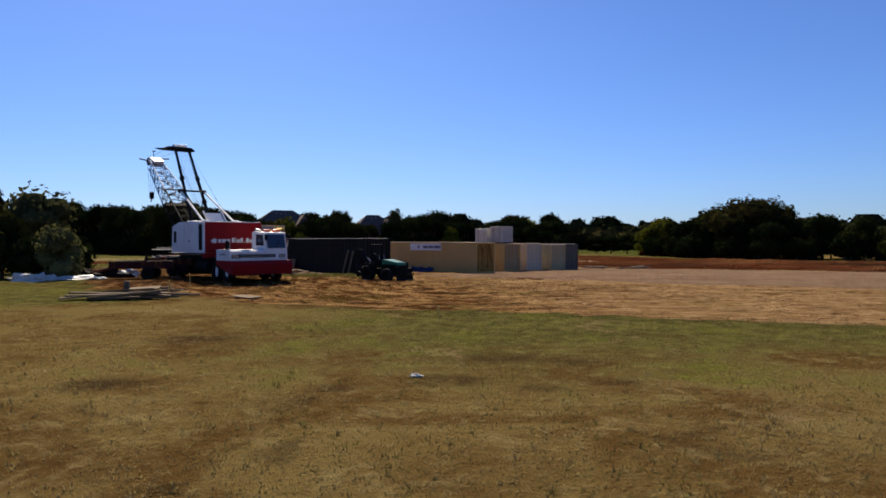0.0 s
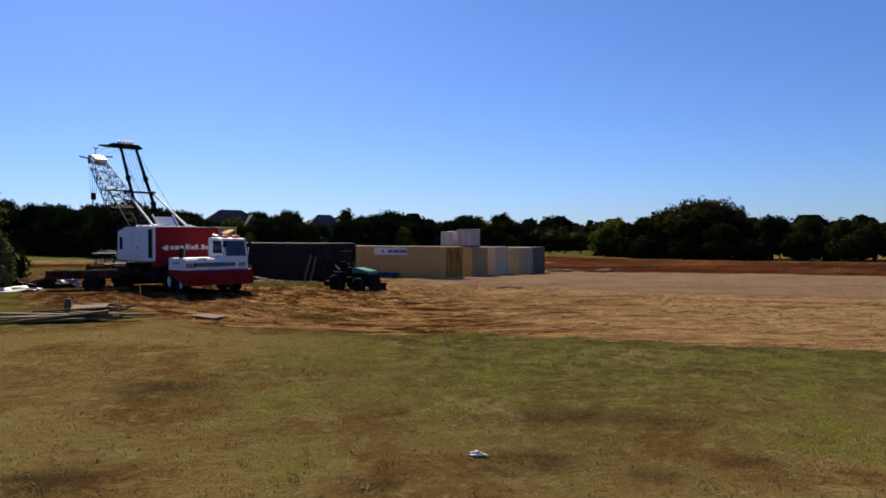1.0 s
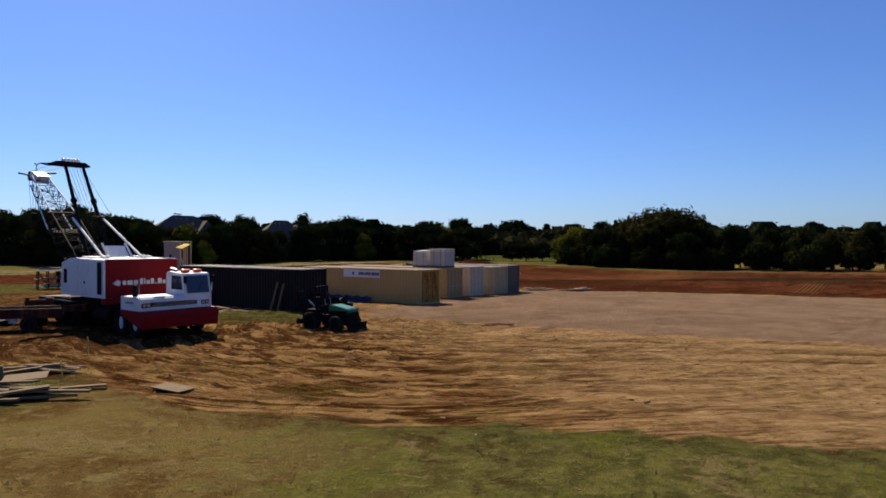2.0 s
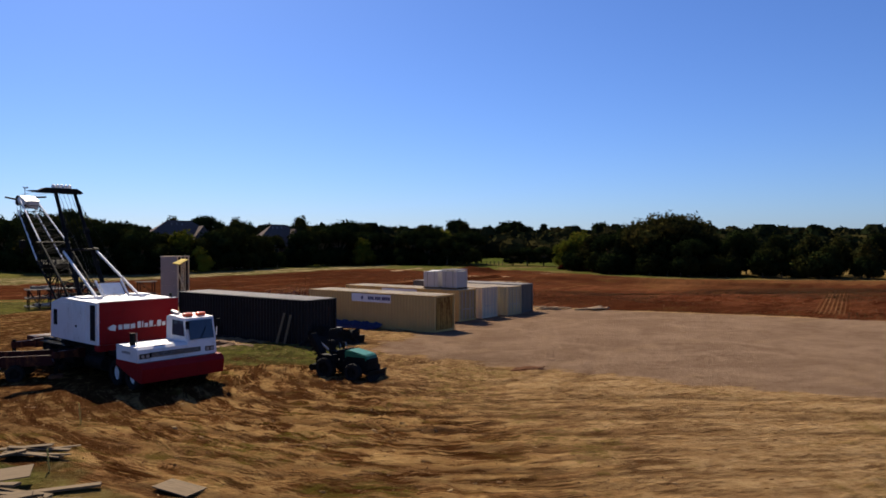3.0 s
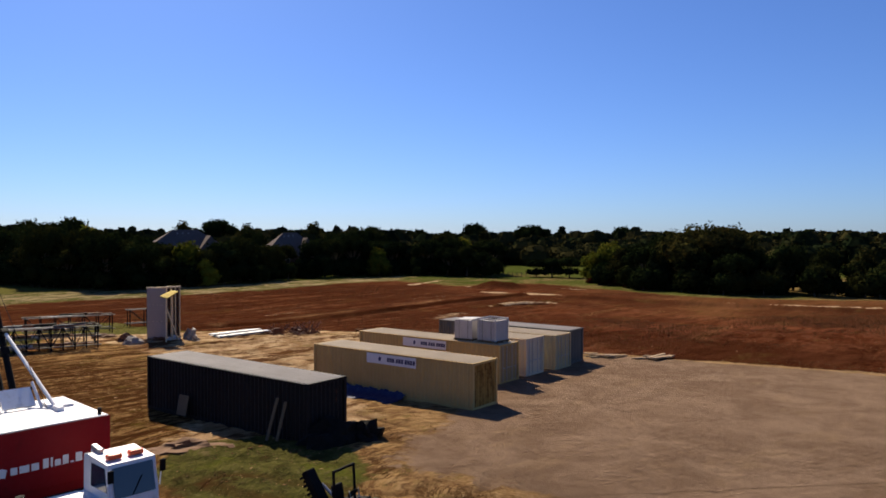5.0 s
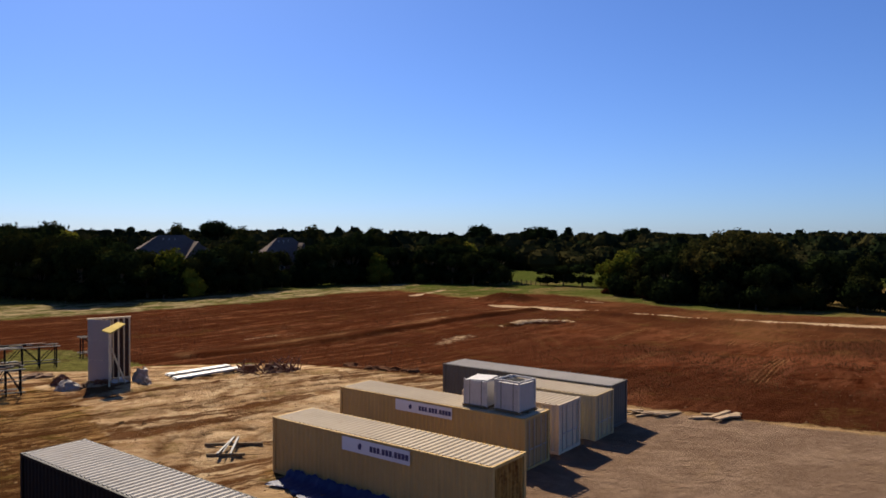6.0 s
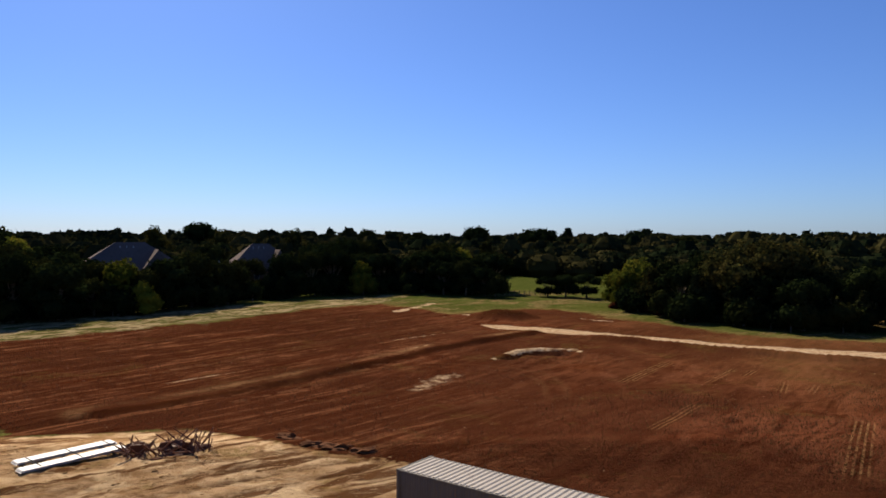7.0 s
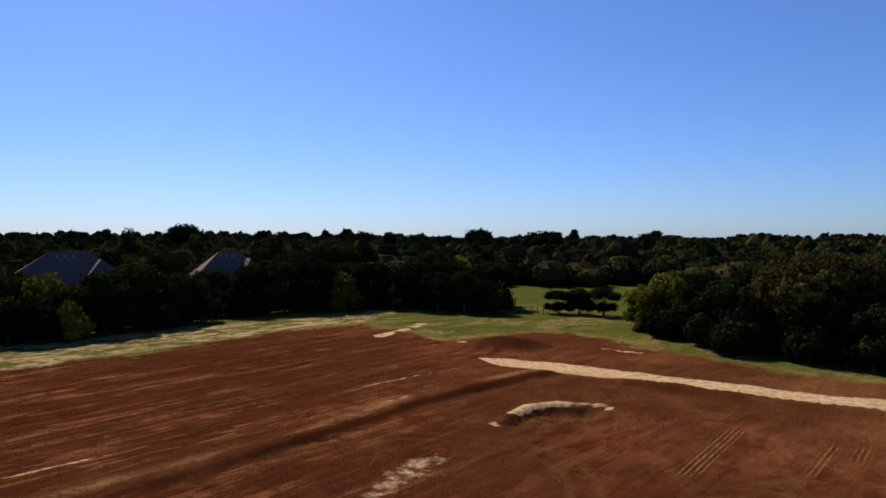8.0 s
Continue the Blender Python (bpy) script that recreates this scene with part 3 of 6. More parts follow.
    lawn = m.mix(m.math("MULTIPLY", m.math("MAXIMUM", pasture, verge), 0.9), lawn, meadow)
    # churned soil: tan crust over red-brown, lighter towards the gravel
    trail = m.noise(0.75, 8, 0.70, m.stretched("tracks", (0.40, 1.5, 0)), 1.0)
    drag = m.noise(1.7, 8, 0.70, m.stretched("tracks", (0.34, 1.4, 0)), 1.2)
    earth = m.mix(m.span(trail, 0.40, 0.61), (0.0720, 0.0290, 0.0105), (0.2100, 0.1120, 0.0420))
    tan = m.mix(m.span(trail, 0.40, 0.61), (0.2500, 0.1360, 0.0510), (0.3950, 0.2520, 0.1120))
    earth = m.mix(m.math("MULTIPLY", light, 0.85), earth, tan)
    earth = m.mix(m.span(drag, 0.54, 0.68, 0, 0.7), earth, m.mix(light, (0.2500, 0.1350, 0.0520), (0.3700, 0.2400, 0.1100)))
    earth = m.mix(m.span(blot, 0.53, 0.66, 0, 0.7), earth, (0.0952, 0.0775, 0.0131))
    earth = m.mix(m.span(drag, 0.32, 0.45, 0.85, 0), earth, (0.0345, 0.0155, 0.0065))
    earth = m.mix(m.span(m.noise(9.0, 5, 0.7), 0.34, 0.46, 0.75, 0), earth, (0.050, 0.024, 0.010))
    # lit ridges and dark gaps put into the colour: tan crests, dark red hollows
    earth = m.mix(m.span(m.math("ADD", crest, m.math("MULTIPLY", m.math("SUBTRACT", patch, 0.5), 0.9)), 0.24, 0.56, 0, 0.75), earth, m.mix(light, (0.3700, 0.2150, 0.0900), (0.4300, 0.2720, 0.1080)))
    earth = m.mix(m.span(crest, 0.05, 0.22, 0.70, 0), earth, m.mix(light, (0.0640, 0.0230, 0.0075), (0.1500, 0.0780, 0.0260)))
    churn = m.noise(1.3, 9, 0.76, m.stretched("tracks", (0.6, 1.4, 0)), 1.4)
    earth = m.mix(m.span(churn, 0.36, 0.45, 0.85, 0), earth, (0.030, 0.0125, 0.0048))
    earth = m.mix(m.span(churn, 0.57, 0.66, 0, 0.8), earth, m.mix(light, (0.2700, 0.1450, 0.0550), (0.4000, 0.2600, 0.1150)))
    flake = m.noise(1.9, 9, 0.72, m.stretched("tracks", (0.42, 1.15, 0)), 1.0)
    earth = m.mix(m.span(flake, 0.545, 0.575, 0, 0.7), earth, m.mix(light, (0.3900, 0.2350, 0.1020), (0.4500, 0.2900, 0.1180)))
    earth = m.mix(m.span(flake, 0.405, 0.435, 0.75, 0), earth, (0.0560, 0.0240, 0.0092))
    earth = m.mix(m.span(fine, 0.54, 0.72, 0, 0.4), earth, (0.2903, 0.1750, 0.0760))
    earth = m.mix(m.span(m.noise(0.22, 7, 0.74, m.mapped((0.5, 1.2, 1), -12), 1.2), 0.52, 0.60, 0, 0.65), earth, (0.0620, 0.0260, 0.0095))
    bands = m.noise(0.30, 7, 0.62, m.mapped((0.28, 1.25, 1), 33), 0.9)
    golden = m.mix(m.span(patch, 0.38, 0.62), (0.3050, 0.1960, 0.0980), (0.4400, 0.3080, 0.1720))
    golden = m.mix(m.span(trail, 0.54, 0.64, 0, 0.6), golden, (0.1900, 0.1000, 0.0360))
    earth = m.mix(m.math("MULTIPLY", light, 0.60), earth, golden)
    plates = m.noise(0.95, 9, 0.70, m.stretched("tracks", (0.45, 1.3, 0)), 0.9)
    gouge = m.noise(0.75, 8, 0.66, m.stretched("tracks", (0.15, 1.6, 0)), 0.6)
    thin = m.span(m.math("ABSOLUTE", m.math("SUBTRACT", gouge, 0.5)), 0.012, 0.040, 1.0, 0.0)
    earth = m.mix(m.span(plates, 0.475, 0.535, 0, 0.80), earth, m.mix(m.span(patch, 0.36, 0.60), m.mix(light, (0.3150, 0.1830, 0.0700), (0.3300, 0.2150, 0.1050)), m.mix(light, (0.4900, 0.3250, 0.1350), (0.4900, 0.3500, 0.1900))))
    earth = m.mix(m.span(plates, 0.35, 0.42, 0.6, 0), earth, (0.0700, 0.0290, 0.0105))
    weeds = m.math("MULTIPLY", m.span(m.noise(0.20, 6, 0.7, None, 0.8), 0.52, 0.60), m.span(churn, 0.46, 0.54))
    earth = m.mix(m.math("MULTIPLY", weeds, 0.75), earth, (0.1050, 0.0960, 0.0180))
    earth = m.mix(m.math("MULTIPLY", thin, m.span(mid, 0.42, 0.56, 0.15, 0.9)), earth, (0.0420, 0.0175, 0.0066))
    # yard soil browned; its colour also carries the deep shade round the crane
    earth = m.mix(m.math("MULTIPLY", yard_dark, m.span(patch, 0.42, 0.60, 0.9, 0.4)), earth, (0.0640, 0.0285, 0.0115))
    speck = m.noise(3.2, 7, 0.76, m.stretched("tracks", (0.7, 1.2, 0)), 0.8)
    earth = m.mix(m.math("MULTIPLY", light, 0.5), earth, m.mix(m.span(speck, 0.38, 0.60), (0.1900, 0.0950, 0.0340), (0.4300, 0.2750, 0.1250)))
    earth = m.mix(1.0, earth, m.mix(light, (0.90, 0.83, 0.80), (1.0, 0.975, 0.97)), "MULTIPLY")
    sandy = m.mix(m.span(mid, 0.36, 0.62), (0.2500, 0.1540, 0.0780), (0.4000, 0.2760, 0.1600))
    sandy = m.mix(m.span(blot, 0.40, 0.52, 0.85, 0), sandy, (0.5300, 0.4000, 0.2450))
    sandy = m.mix(m.span(blot, 0.54, 0.66, 0, 0.55), sandy, (0.1250, 0.0950, 0.0220))
    sandy = m.mix(m.span(bands, 0.52, 0.59, 0, 0.9), sandy, (0.0750, 0.0300, 0.0110))
    sandy = m.mix(m.span(streak, 0.57, 0.64, 0, 0.6), sandy, (0.1000, 0.0450, 0.0170))
    sandy = m.mix(m.span(scrape, 0.57, 0.65, 0, 0.6), sandy, (0.4200, 0.3150, 0.1850))
    sandy = m.mix(m.span(grit, 0.56, 0.74, 0, 0.4), sandy, (0.1100, 0.0580, 0.0240))
    sandy = m.mix(1.0, sandy, (1.14, 1.08, 1.02), "MULTIPLY")
    stone = m.mix(m.span(blot, 0.36, 0.64), (0.1850, 0.1240, 0.0780), (0.2650, 0.1850, 0.1200))
    stone = m.mix(m.span(grit, 0.40, 0.72, 0, 0.6), stone, (0.0980, 0.0640, 0.0400))
    stone = m.mix(m.math("MULTIPLY", m.span(bands, 0.50, 0.64, 0, 0.45), m.span(mid, 0.42, 0.62)), stone, (0.2750, 0.1900, 0.1080))
    stone = m.mix(m.span(patch, 0.33, 0.44, 0.4, 0), stone, (0.1180, 0.0740, 0.0420))
    stone = m.mix(1.0, stone, (1.12, 1.07, 1.10), "MULTIPLY")
    clump = m.noise(0.5, 8, 0.70, m.mapped((0.22, 1.2, 1), 44), 1.0)
    long_rows = m.noise(0.9, 6, 0.62, m.mapped((0.05, 1.2, 1), 46), 0.5)
    red = m.mix(m.span(clump, 0.38, 0.62), (0.0347, 0.0109, 0.0046), (0.1041, 0.0434, 0.0194))
    red = m.mix(m.math("MULTIPLY", west, 0.76), red, (0.0350, 0.0112, 0.0048))
    red = m.mix(m.span(blot, 0.44, 0.62, 0, 0.65), red, (0.0877, 0.0343, 0.0160))
    red = m.mix(m.span(big, 0.50, 0.62, 0, 0.55), red, (0.0571, 0.0162, 0.0057))
    red = m.mix(m.span(m.noise(0.2, 7, 0.72, m.mapped((0.5, 1.2, 1), 20), 1.5), 0.53, 0.62, 0, 0.7), red, (0.0275, 0.0075, 0.0031))
    red = m.mix(m.span(m.noise(0.16, 7, 0.72, m.mapped((0.4, 1.2, 1), 60), 1.5), 0.54, 0.64, 0, 0.6), red, (0.1202, 0.0545, 0.0265))
    red = m.mix(m.math("MULTIPLY", m.span(long_rows, 0.51, 0.58, 0, 0.85), m.math("MULTIPLY", m.math("ADD", 0.12, m.math("MULTIPLY", west, 0.88)), m.span(mid, 0.43, 0.56))), red, (0.1700, 0.0900, 0.0430))
    red = m.mix(m.math("MULTIPLY", m.span(long_rows, 0.34, 0.44, 0.8, 0), m.math("MULTIPLY", west, m.span(mid, 0.60, 0.44))), red, (0.0204, 0.0061, 0.0025))
    red = m.mix(m.span(clump, 0.31, 0.42, 0.75, 0), red, (0.0235, 0.0069, 0.0027))
    red = m.mix(m.math("MULTIPLY", m.span(patch, 0.58, 0.70, 0, 0.6), m.span(blot, 0.46, 0.58)), red, (0.1529, 0.0767, 0.0359))
    red = m.mix(m.span(fine, 0.58, 0.72, 0, 0.25), red, (0.1172, 0.0484, 0.0208))
    vast = m.noise(0.035, 5, 0.6, None, 0.6)
    red = m.mix(m.span(vast, 0.42, 0.60, 0.70, 0), red, (0.0390, 0.0150, 0.0068))
    red = m.mix(m.math("MULTIPLY", olive, m.span(vast, 0.42, 0.60, 0.1, 0.55)), red, (0.1050, 0.0600, 0.0230))
    red = m.mix(m.math("MULTIPLY", m.span(m.noise(0.11, 6, 0.7, None, 1.0), 0.54, 0.64, 0, 0.5), m.span(patch, 0.42, 0.55)), red, (0.0800, 0.0560, 0.0170))
    red = m.mix(m.math("MULTIPLY", west, m.span(m.noise(0.07, 6, 0.66, m.mapped((0.35, 1.2, 1), 44), 0.8), 0.44, 0.58, 0.75, 0.1)), red, (0.0420, 0.0165, 0.0075))
    furrow = m.noise(0.55, 8, 0.68, m.mapped((0.10, 1.3, 1), 45), 0.8)
    red = m.mix(m.math("MULTIPLY", m.span(furrow, 0.54, 0.60, 0, 0.75), m.math("MULTIPLY", west, m.span(blot, 0.40, 0.56, 0.1, 1.0))), red, (0.1450, 0.0700, 0.0320))
    red = m.mix(m.math("MULTIPLY", m.span(furrow, 0.38, 0.45, 0.8, 0), m.math("MULTIPLY", west, m.span(mid, 0.40, 0.56, 0.2, 1.0))), red, (0.0250, 0.0072, 0.0028))
    red = m.mix(1.0, red, m.mix(west, (1.18, 0.99, 1.0), (1.06, 0.86, 0.85)), "MULTIPLY")
    chalk = m.mix(m.span(patch, 0.36, 0.60), (0.2300, 0.1420, 0.0740), (0.4200, 0.3000, 0.1850))
    swath = m.noise(0.30, 8, 0.74, m.mapped((0.5, 1.2, 1), 42), 1.2)
    hay = m.mix(m.span(swath, 0.46, 0.55), (0.0520, 0.0540, 0.0130), (0.2500, 0.1880, 0.1050))
    hay = m.mix(m.span(patch, 0.54, 0.66, 0, 0.7), hay, (0.1050, 0.0880, 0.0260))
    hay = m.mix(m.span(mid, 0.53, 0.60, 0, 0.8), hay, (0.0640, 0.0420, 0.0140))
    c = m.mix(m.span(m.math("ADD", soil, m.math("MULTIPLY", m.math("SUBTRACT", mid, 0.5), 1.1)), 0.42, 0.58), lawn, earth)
    for mask, cover in ((sand, sandy), (gravel, stone), (dirt, red), (straw, hay), (pale, chalk), (green, lawn)):
        ragged = m.math("ADD", m.math("MULTIPLY", mid, 0.55), m.math("MULTIPLY", patch, 0.45))
        edge = m.math("ADD", mask, m.math("MULTIPLY", m.math("SUBTRACT", ragged, 0.5), 0.7 if mask is pale else 1.5))
        c = m.mix(m.span(edge, 0.40, 0.60), c, cover)
    # the bank's sunlit rim put into the colour
    c = m.mix(m.math("MULTIPLY", rim_light, m.span(patch, 0.40, 0.55, 0.25, 0.8)), c, (0.210, 0.115, 0.052))
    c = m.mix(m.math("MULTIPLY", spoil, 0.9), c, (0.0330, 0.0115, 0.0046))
    wave = m.span(m.math("SINE", m.math("MULTIPLY", across, 16.0)), 0.1, 0.7)
    c = m.mix(m.math("MULTIPLY", m.math("MULTIPLY", wave, tread), m.span(patch, 0.40, 0.58, 0.1, 0.72)), c, (0.220, 0.120, 0.050))
    c = m.mix(m.math("MULTIPLY", m.math("MULTIPLY", m.span(wave, 0.0, 1.0, 0.6, 0.0), tread), m.span(patch, 0.44, 0.56)), c, (0.030, 0.010, 0.0035))
    # shade on the cut bank's face, put into the colour as dark red-brown
    c = m.mix(m.math("MULTIPLY", bank_shade, 0.8), c, (0.0480, 0.0140, 0.0048))
    # darker in the wheel ruts, lighter brown in those on the dirt
    rut_tint = m.math("MULTIPLY", m.math("MULTIPLY", rut, m.math("SUBTRACT", 1.0, gravel)), m.span(patch, 0.38, 0.52, 0.35, 0.95))
    c = m.mix(rut_tint, c, m.mix(dirt, (0.062, 0.027, 0.011), (0.130, 0.062, 0.026)))
    lines = m.math("ADD", m.math("MULTIPLY", m.math("ADD", m.math("MULTIPLY", long_rows, west), m.math("MULTIPLY", clump, 2.0)), m.math("MULTIPLY", dirt, 0.28)), m.math("MULTIPLY", m.math("ADD", scrape, patch), m.math("ADD", 0.3, m.math("MULTIPLY", soil, 1.8))))
    relief = m.math("ADD", m.math("ADD", m.math("ADD", fine, m.math("MULTIPLY", m.math("ADD", churn, m.math("MULTIPLY", plates, 1.2)), m.math("MULTIPLY", soil, 3.0))), m.math("MULTIPLY", grit, 0.4)), lines)
    m.bump(relief, 0.9, 0.14)
    return m.done(c, 1.0, 0.0, 0.0)


# ---- mesh helpers ----
def finish(name, bm, material, smooth=False):
    me = bpy.data.meshes.new(name)
    bm.to_mesh(me)
    bm.free()
    me.materials.append(material)
    if smooth:
        me.polygons.foreach_set("use_smooth", [True] * len(me.polygons))
    return me


def part(name, bm, material, parent, label="", smooth=False):
    ob = new(name, finish(name, bm, material, smooth))
    ob.parent = parent
    return tagged(ob, label) if label else ob


def thing(name, m, label, category, group="", kind=""):
    ob = new(name)
    ob.empty_display_size = 0.3
    ob.matrix_world = m
    return tagged(ob, label, category, group, kind)


def block(size, at=(0, 0, 0), turn=(0, 0, 0), bevel=0.0, bm=None):
    """A bevelled box added to a bmesh."""
    bm = bm or bmesh.new()
    made = bmesh.ops.create_cube(bm, size=1.0, matrix=pose(*at, *turn) @ Matrix.Diagonal((*size, 1)))
    if bevel:
        edges = list({e for v in made["verts"] for e in v.link_edges})
        bmesh.ops.bevel(bm, geom=edges, offset=bevel, segments=2, affect="EDGES", profile=0.6)
    return bm


def bar(a, b, r, n=6, bm=None, r2=None):
    """A round bar from a to b."""
    bm = bm or bmesh.new()
    a, b = Vector(a), Vector(b)
    m = Matrix.Translation((a + b) / 2) @ (b - a).to_track_quat("Z", "Y").to_matrix().to_4x4()
    bmesh.ops.create_cone(bm, cap_ends=True, segments=n, radius1=r, radius2=r if r2 is None else r2, depth=(b - a).length, matrix=m)
    return bm


def prism(outline, low, high, axis="y", bm=None):
    """An outline in two coordinates pushed along the third."""
    bm = bm or bmesh.new()
    spot = {"x": lambda u, v, w: (w, u, v), "y": lambda u, v, w: (u, w, v), "z": lambda u, v, w: (u, v, w)}[axis]
    one, two = [bm.verts.new(spot(u, v, low)) for u, v in outline], [bm.verts.new(spot(u, v, high)) for u, v in outline]
    bm.faces.new(one), bm.faces.new(two[::-1])
    for i in range(len(outline)):
        j = (i + 1) % len(outline)
        bm.faces.new((one[i], two[i], two[j], one[j]))
    bmesh.ops.recalc_face_normals(bm, faces=bm.faces)
    return bm


def corrugated(length, height, depth, pitch):
    """A wall sheet along x and up z with trapezoid ribs, from y = 0 out to -depth, 4 mm thick at the rim."""
    xs, ys, x = [], [], 0.0
    while x < length - 1e-6:
        for f, d in ((0.0, 0), (0.26, 0), (0.5, 1), (0.76, 1)):
            if x + f * pitch < length:
                xs.append(x + f * pitch), ys.append(-depth * d)
        x += pitch
    xs.append(length), ys.append(0.0)
    bm = bmesh.new()
    low, high = [bm.verts.new((a, b, 0)) for a, b in zip(xs, ys)], [bm.verts.new((a, b, height)) for a, b in zip(xs, ys)]
    for i in range(len(xs) - 1):
        bm.faces.new((low[i], low[i + 1], high[i + 1], high[i]))
    back = bmesh.ops.extrude_face_region(bm, geom=bm.faces[:])
    bmesh.ops.translate(bm, vec=(0, 0.03, 0), verts=[v for v in back["geom"] if isinstance(v, bmesh.types.BMVert)])
    bmesh.ops.recalc_face_normals(bm, faces=bm.faces)
    return bm


def moved(bm, m):
    bm.transform(m)
    return bm


# ---- shipping containers ----
def container(length, side_paint, end_paint, roof_paint, frame_paint, label, doors, m):
    """Local x along its length, the seen end at +x, the seen long side at -y."""
    root = thing("shipping_container", m, label, "shipping container", "containers on the pad")
    hl, hw, top = length / 2, 1.22, 2.59
    for sx in (-1, 1):
        for sy in (-1, 1):
            part("corner_post", block((0.16, 0.16, top - 0.24), (sx * (hl - 0.08), sy * (hw - 0.08), top / 2), bevel=0.012), frame_paint, root)
            for z in (0.06, top - 0.06):
                casting = block((0.18, 0.17, 0.118), (sx * (hl - 0.088), sy * (hw - 0.083), z), bevel=0.012)
                part("corner_casting", casting, frame_paint, root)
    for sy in (-1, 1):
        for z, tall in ((0.08, 0.16), (top - 0.06, 0.09)):
            part("side_rail", block((length - 0.36, 0.10, tall), (0, sy * (hw - 0.05), z), bevel=0.01), frame_paint, root)
        wall = corrugated(length - 0.33, top - 0.27, 0.036, 0.278)
        turn = pose(-hl + 0.165, -hw + 0.07, 0.16) if sy < 0 else pose(hl - 0.165, hw - 0.07, 0.16, 0, 0, 180)
        part("side_panel", moved(wall, turn), side_paint, root)
    ribs = corrugated(length - 0.2, 2 * hw - 0.22, 0.045, 0.29)
    part("roof_panel", moved(ribs, pose(-hl + 0.1, -hw + 0.11, top - 0.03, -90)), roof_paint, root, "ribbed weathered steel roof")
    for sx in (-1, 1):
        for z, tall in ((0.09, 0.18), (top - 0.07, 0.12)):
            part("end_rail", block((0.10, 2 * hw - 0.34, tall), (sx * (hl - 0.06), 0, z), bevel=0.01), frame_paint, root)
    back = corrugated(2 * hw - 0.32, top - 0.3, 0.04, 0.26)
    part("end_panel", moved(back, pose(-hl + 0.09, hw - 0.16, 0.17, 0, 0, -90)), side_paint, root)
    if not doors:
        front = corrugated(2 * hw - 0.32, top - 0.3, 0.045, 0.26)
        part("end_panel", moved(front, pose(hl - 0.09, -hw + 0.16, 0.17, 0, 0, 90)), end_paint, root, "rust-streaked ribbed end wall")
        return root
    for sy in (-1, 1):
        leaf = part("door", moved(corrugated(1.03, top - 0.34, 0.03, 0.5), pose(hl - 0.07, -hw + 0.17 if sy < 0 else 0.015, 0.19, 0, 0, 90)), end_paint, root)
        for k in (0.32, 0.78):
            y = sy * 1.03 * k
            part("lock_rod", bar((hl - 0.005, y, 0.14), (hl - 0.005, y, top - 0.12), 0.018, 8), STEEL, leaf)
            part("rod_handle", block((0.03, 0.36, 0.04), (hl + 0.02, y - sy * 0.16, 1.05), bevel=0.006), STEEL, leaf)
        for z in (0.45, 1.0, 1.6, 2.15):
            part("hinge", block((0.05, 0.16, 0.07), (hl - 0.02, sy * (hw - 0.14), z), bevel=0.008), end_paint, leaf)
    return root


U = -43.5                                 # heading of the containers' long sides


def boxed(fx, fy, length, *rest, tall=1.0):
    """A container from the place of its far right corner; tall 1.09 is a high cube."""
    c, s = math.cos(radians(U)), math.sin(radians(U))
    x, y = fx - c * length / 2 + s * 1.22, fy - s * length / 2 - c * 1.22
    return container(length, *rest, pose(x, y, at_ground(x, y) - 0.03, 0, 0, U) @ Matrix.Diagonal((1, 1, tall, 1)))


def sign_board(parent_m, x0, width):
    """A vinyl banner on the near side: plain bars where its number stood."""
    board = thing("banner_sign", parent_m, "white vinyl banner with dark lettering on a container side", "sign", "banners")
    part("sheet", block((width, 0.012, 0.58), (x0 + width / 2, -1.228, 2.18), bevel=0.004), BANNER, board)
    part("emblem", prism([(x0 + 0.95, 2.06), (x0 + 1.1, 2.06), (x0 + 1.15, 2.25), (x0 + 1.05, 2.33), (x0 + 0.92, 2.22)], -1.243, -1.235), INK, board)
    at = x0 + 1.6
    for w in (0.16, 0.16, 0.16, 0.05, 0.16, 0.16, 0.16, 0.05, 0.16, 0.16, 0.16, 0.16):
        tall = 0.24 if w > 0.1 else 0.05
        part("bar", block((w, 0.006, tall), (at + w / 2, -1.238, 2.06 + tall / 2)), INK, board)
        at += w + 0.035
    return board


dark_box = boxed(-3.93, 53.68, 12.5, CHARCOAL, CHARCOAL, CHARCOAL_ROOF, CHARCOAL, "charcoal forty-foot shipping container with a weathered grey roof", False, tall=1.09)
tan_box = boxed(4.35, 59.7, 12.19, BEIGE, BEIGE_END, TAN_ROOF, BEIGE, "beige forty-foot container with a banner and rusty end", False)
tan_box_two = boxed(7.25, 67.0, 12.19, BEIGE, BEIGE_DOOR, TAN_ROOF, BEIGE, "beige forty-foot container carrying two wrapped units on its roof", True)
boxed(9.6, 69.5, 6.06, WHITE_BOX, WHITE_WARMED, TAN_ROOF, WHITE_WARMED, "off-white twenty-foot container with closed doors", True)
boxed(12.3, 71.85, 6.06, CREAM, CREAM_WARMED, TAN_ROOF, CREAM_WARMED, "faded cream twenty-foot container with closed doors", True)
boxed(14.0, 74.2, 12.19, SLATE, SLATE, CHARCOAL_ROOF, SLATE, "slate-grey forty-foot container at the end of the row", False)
sign_board(tan_box.matrix_world, -1.55, 3.75)
sign_board(tan_box_two.matrix_world, -1.9, 3.75)

# ---- ground ----
ground = new("ground", ground_cover())
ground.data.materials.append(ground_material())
tagged(ground, "dry lawn, churned soil, gravel pad and graded red dirt", "ground", kind="structure")


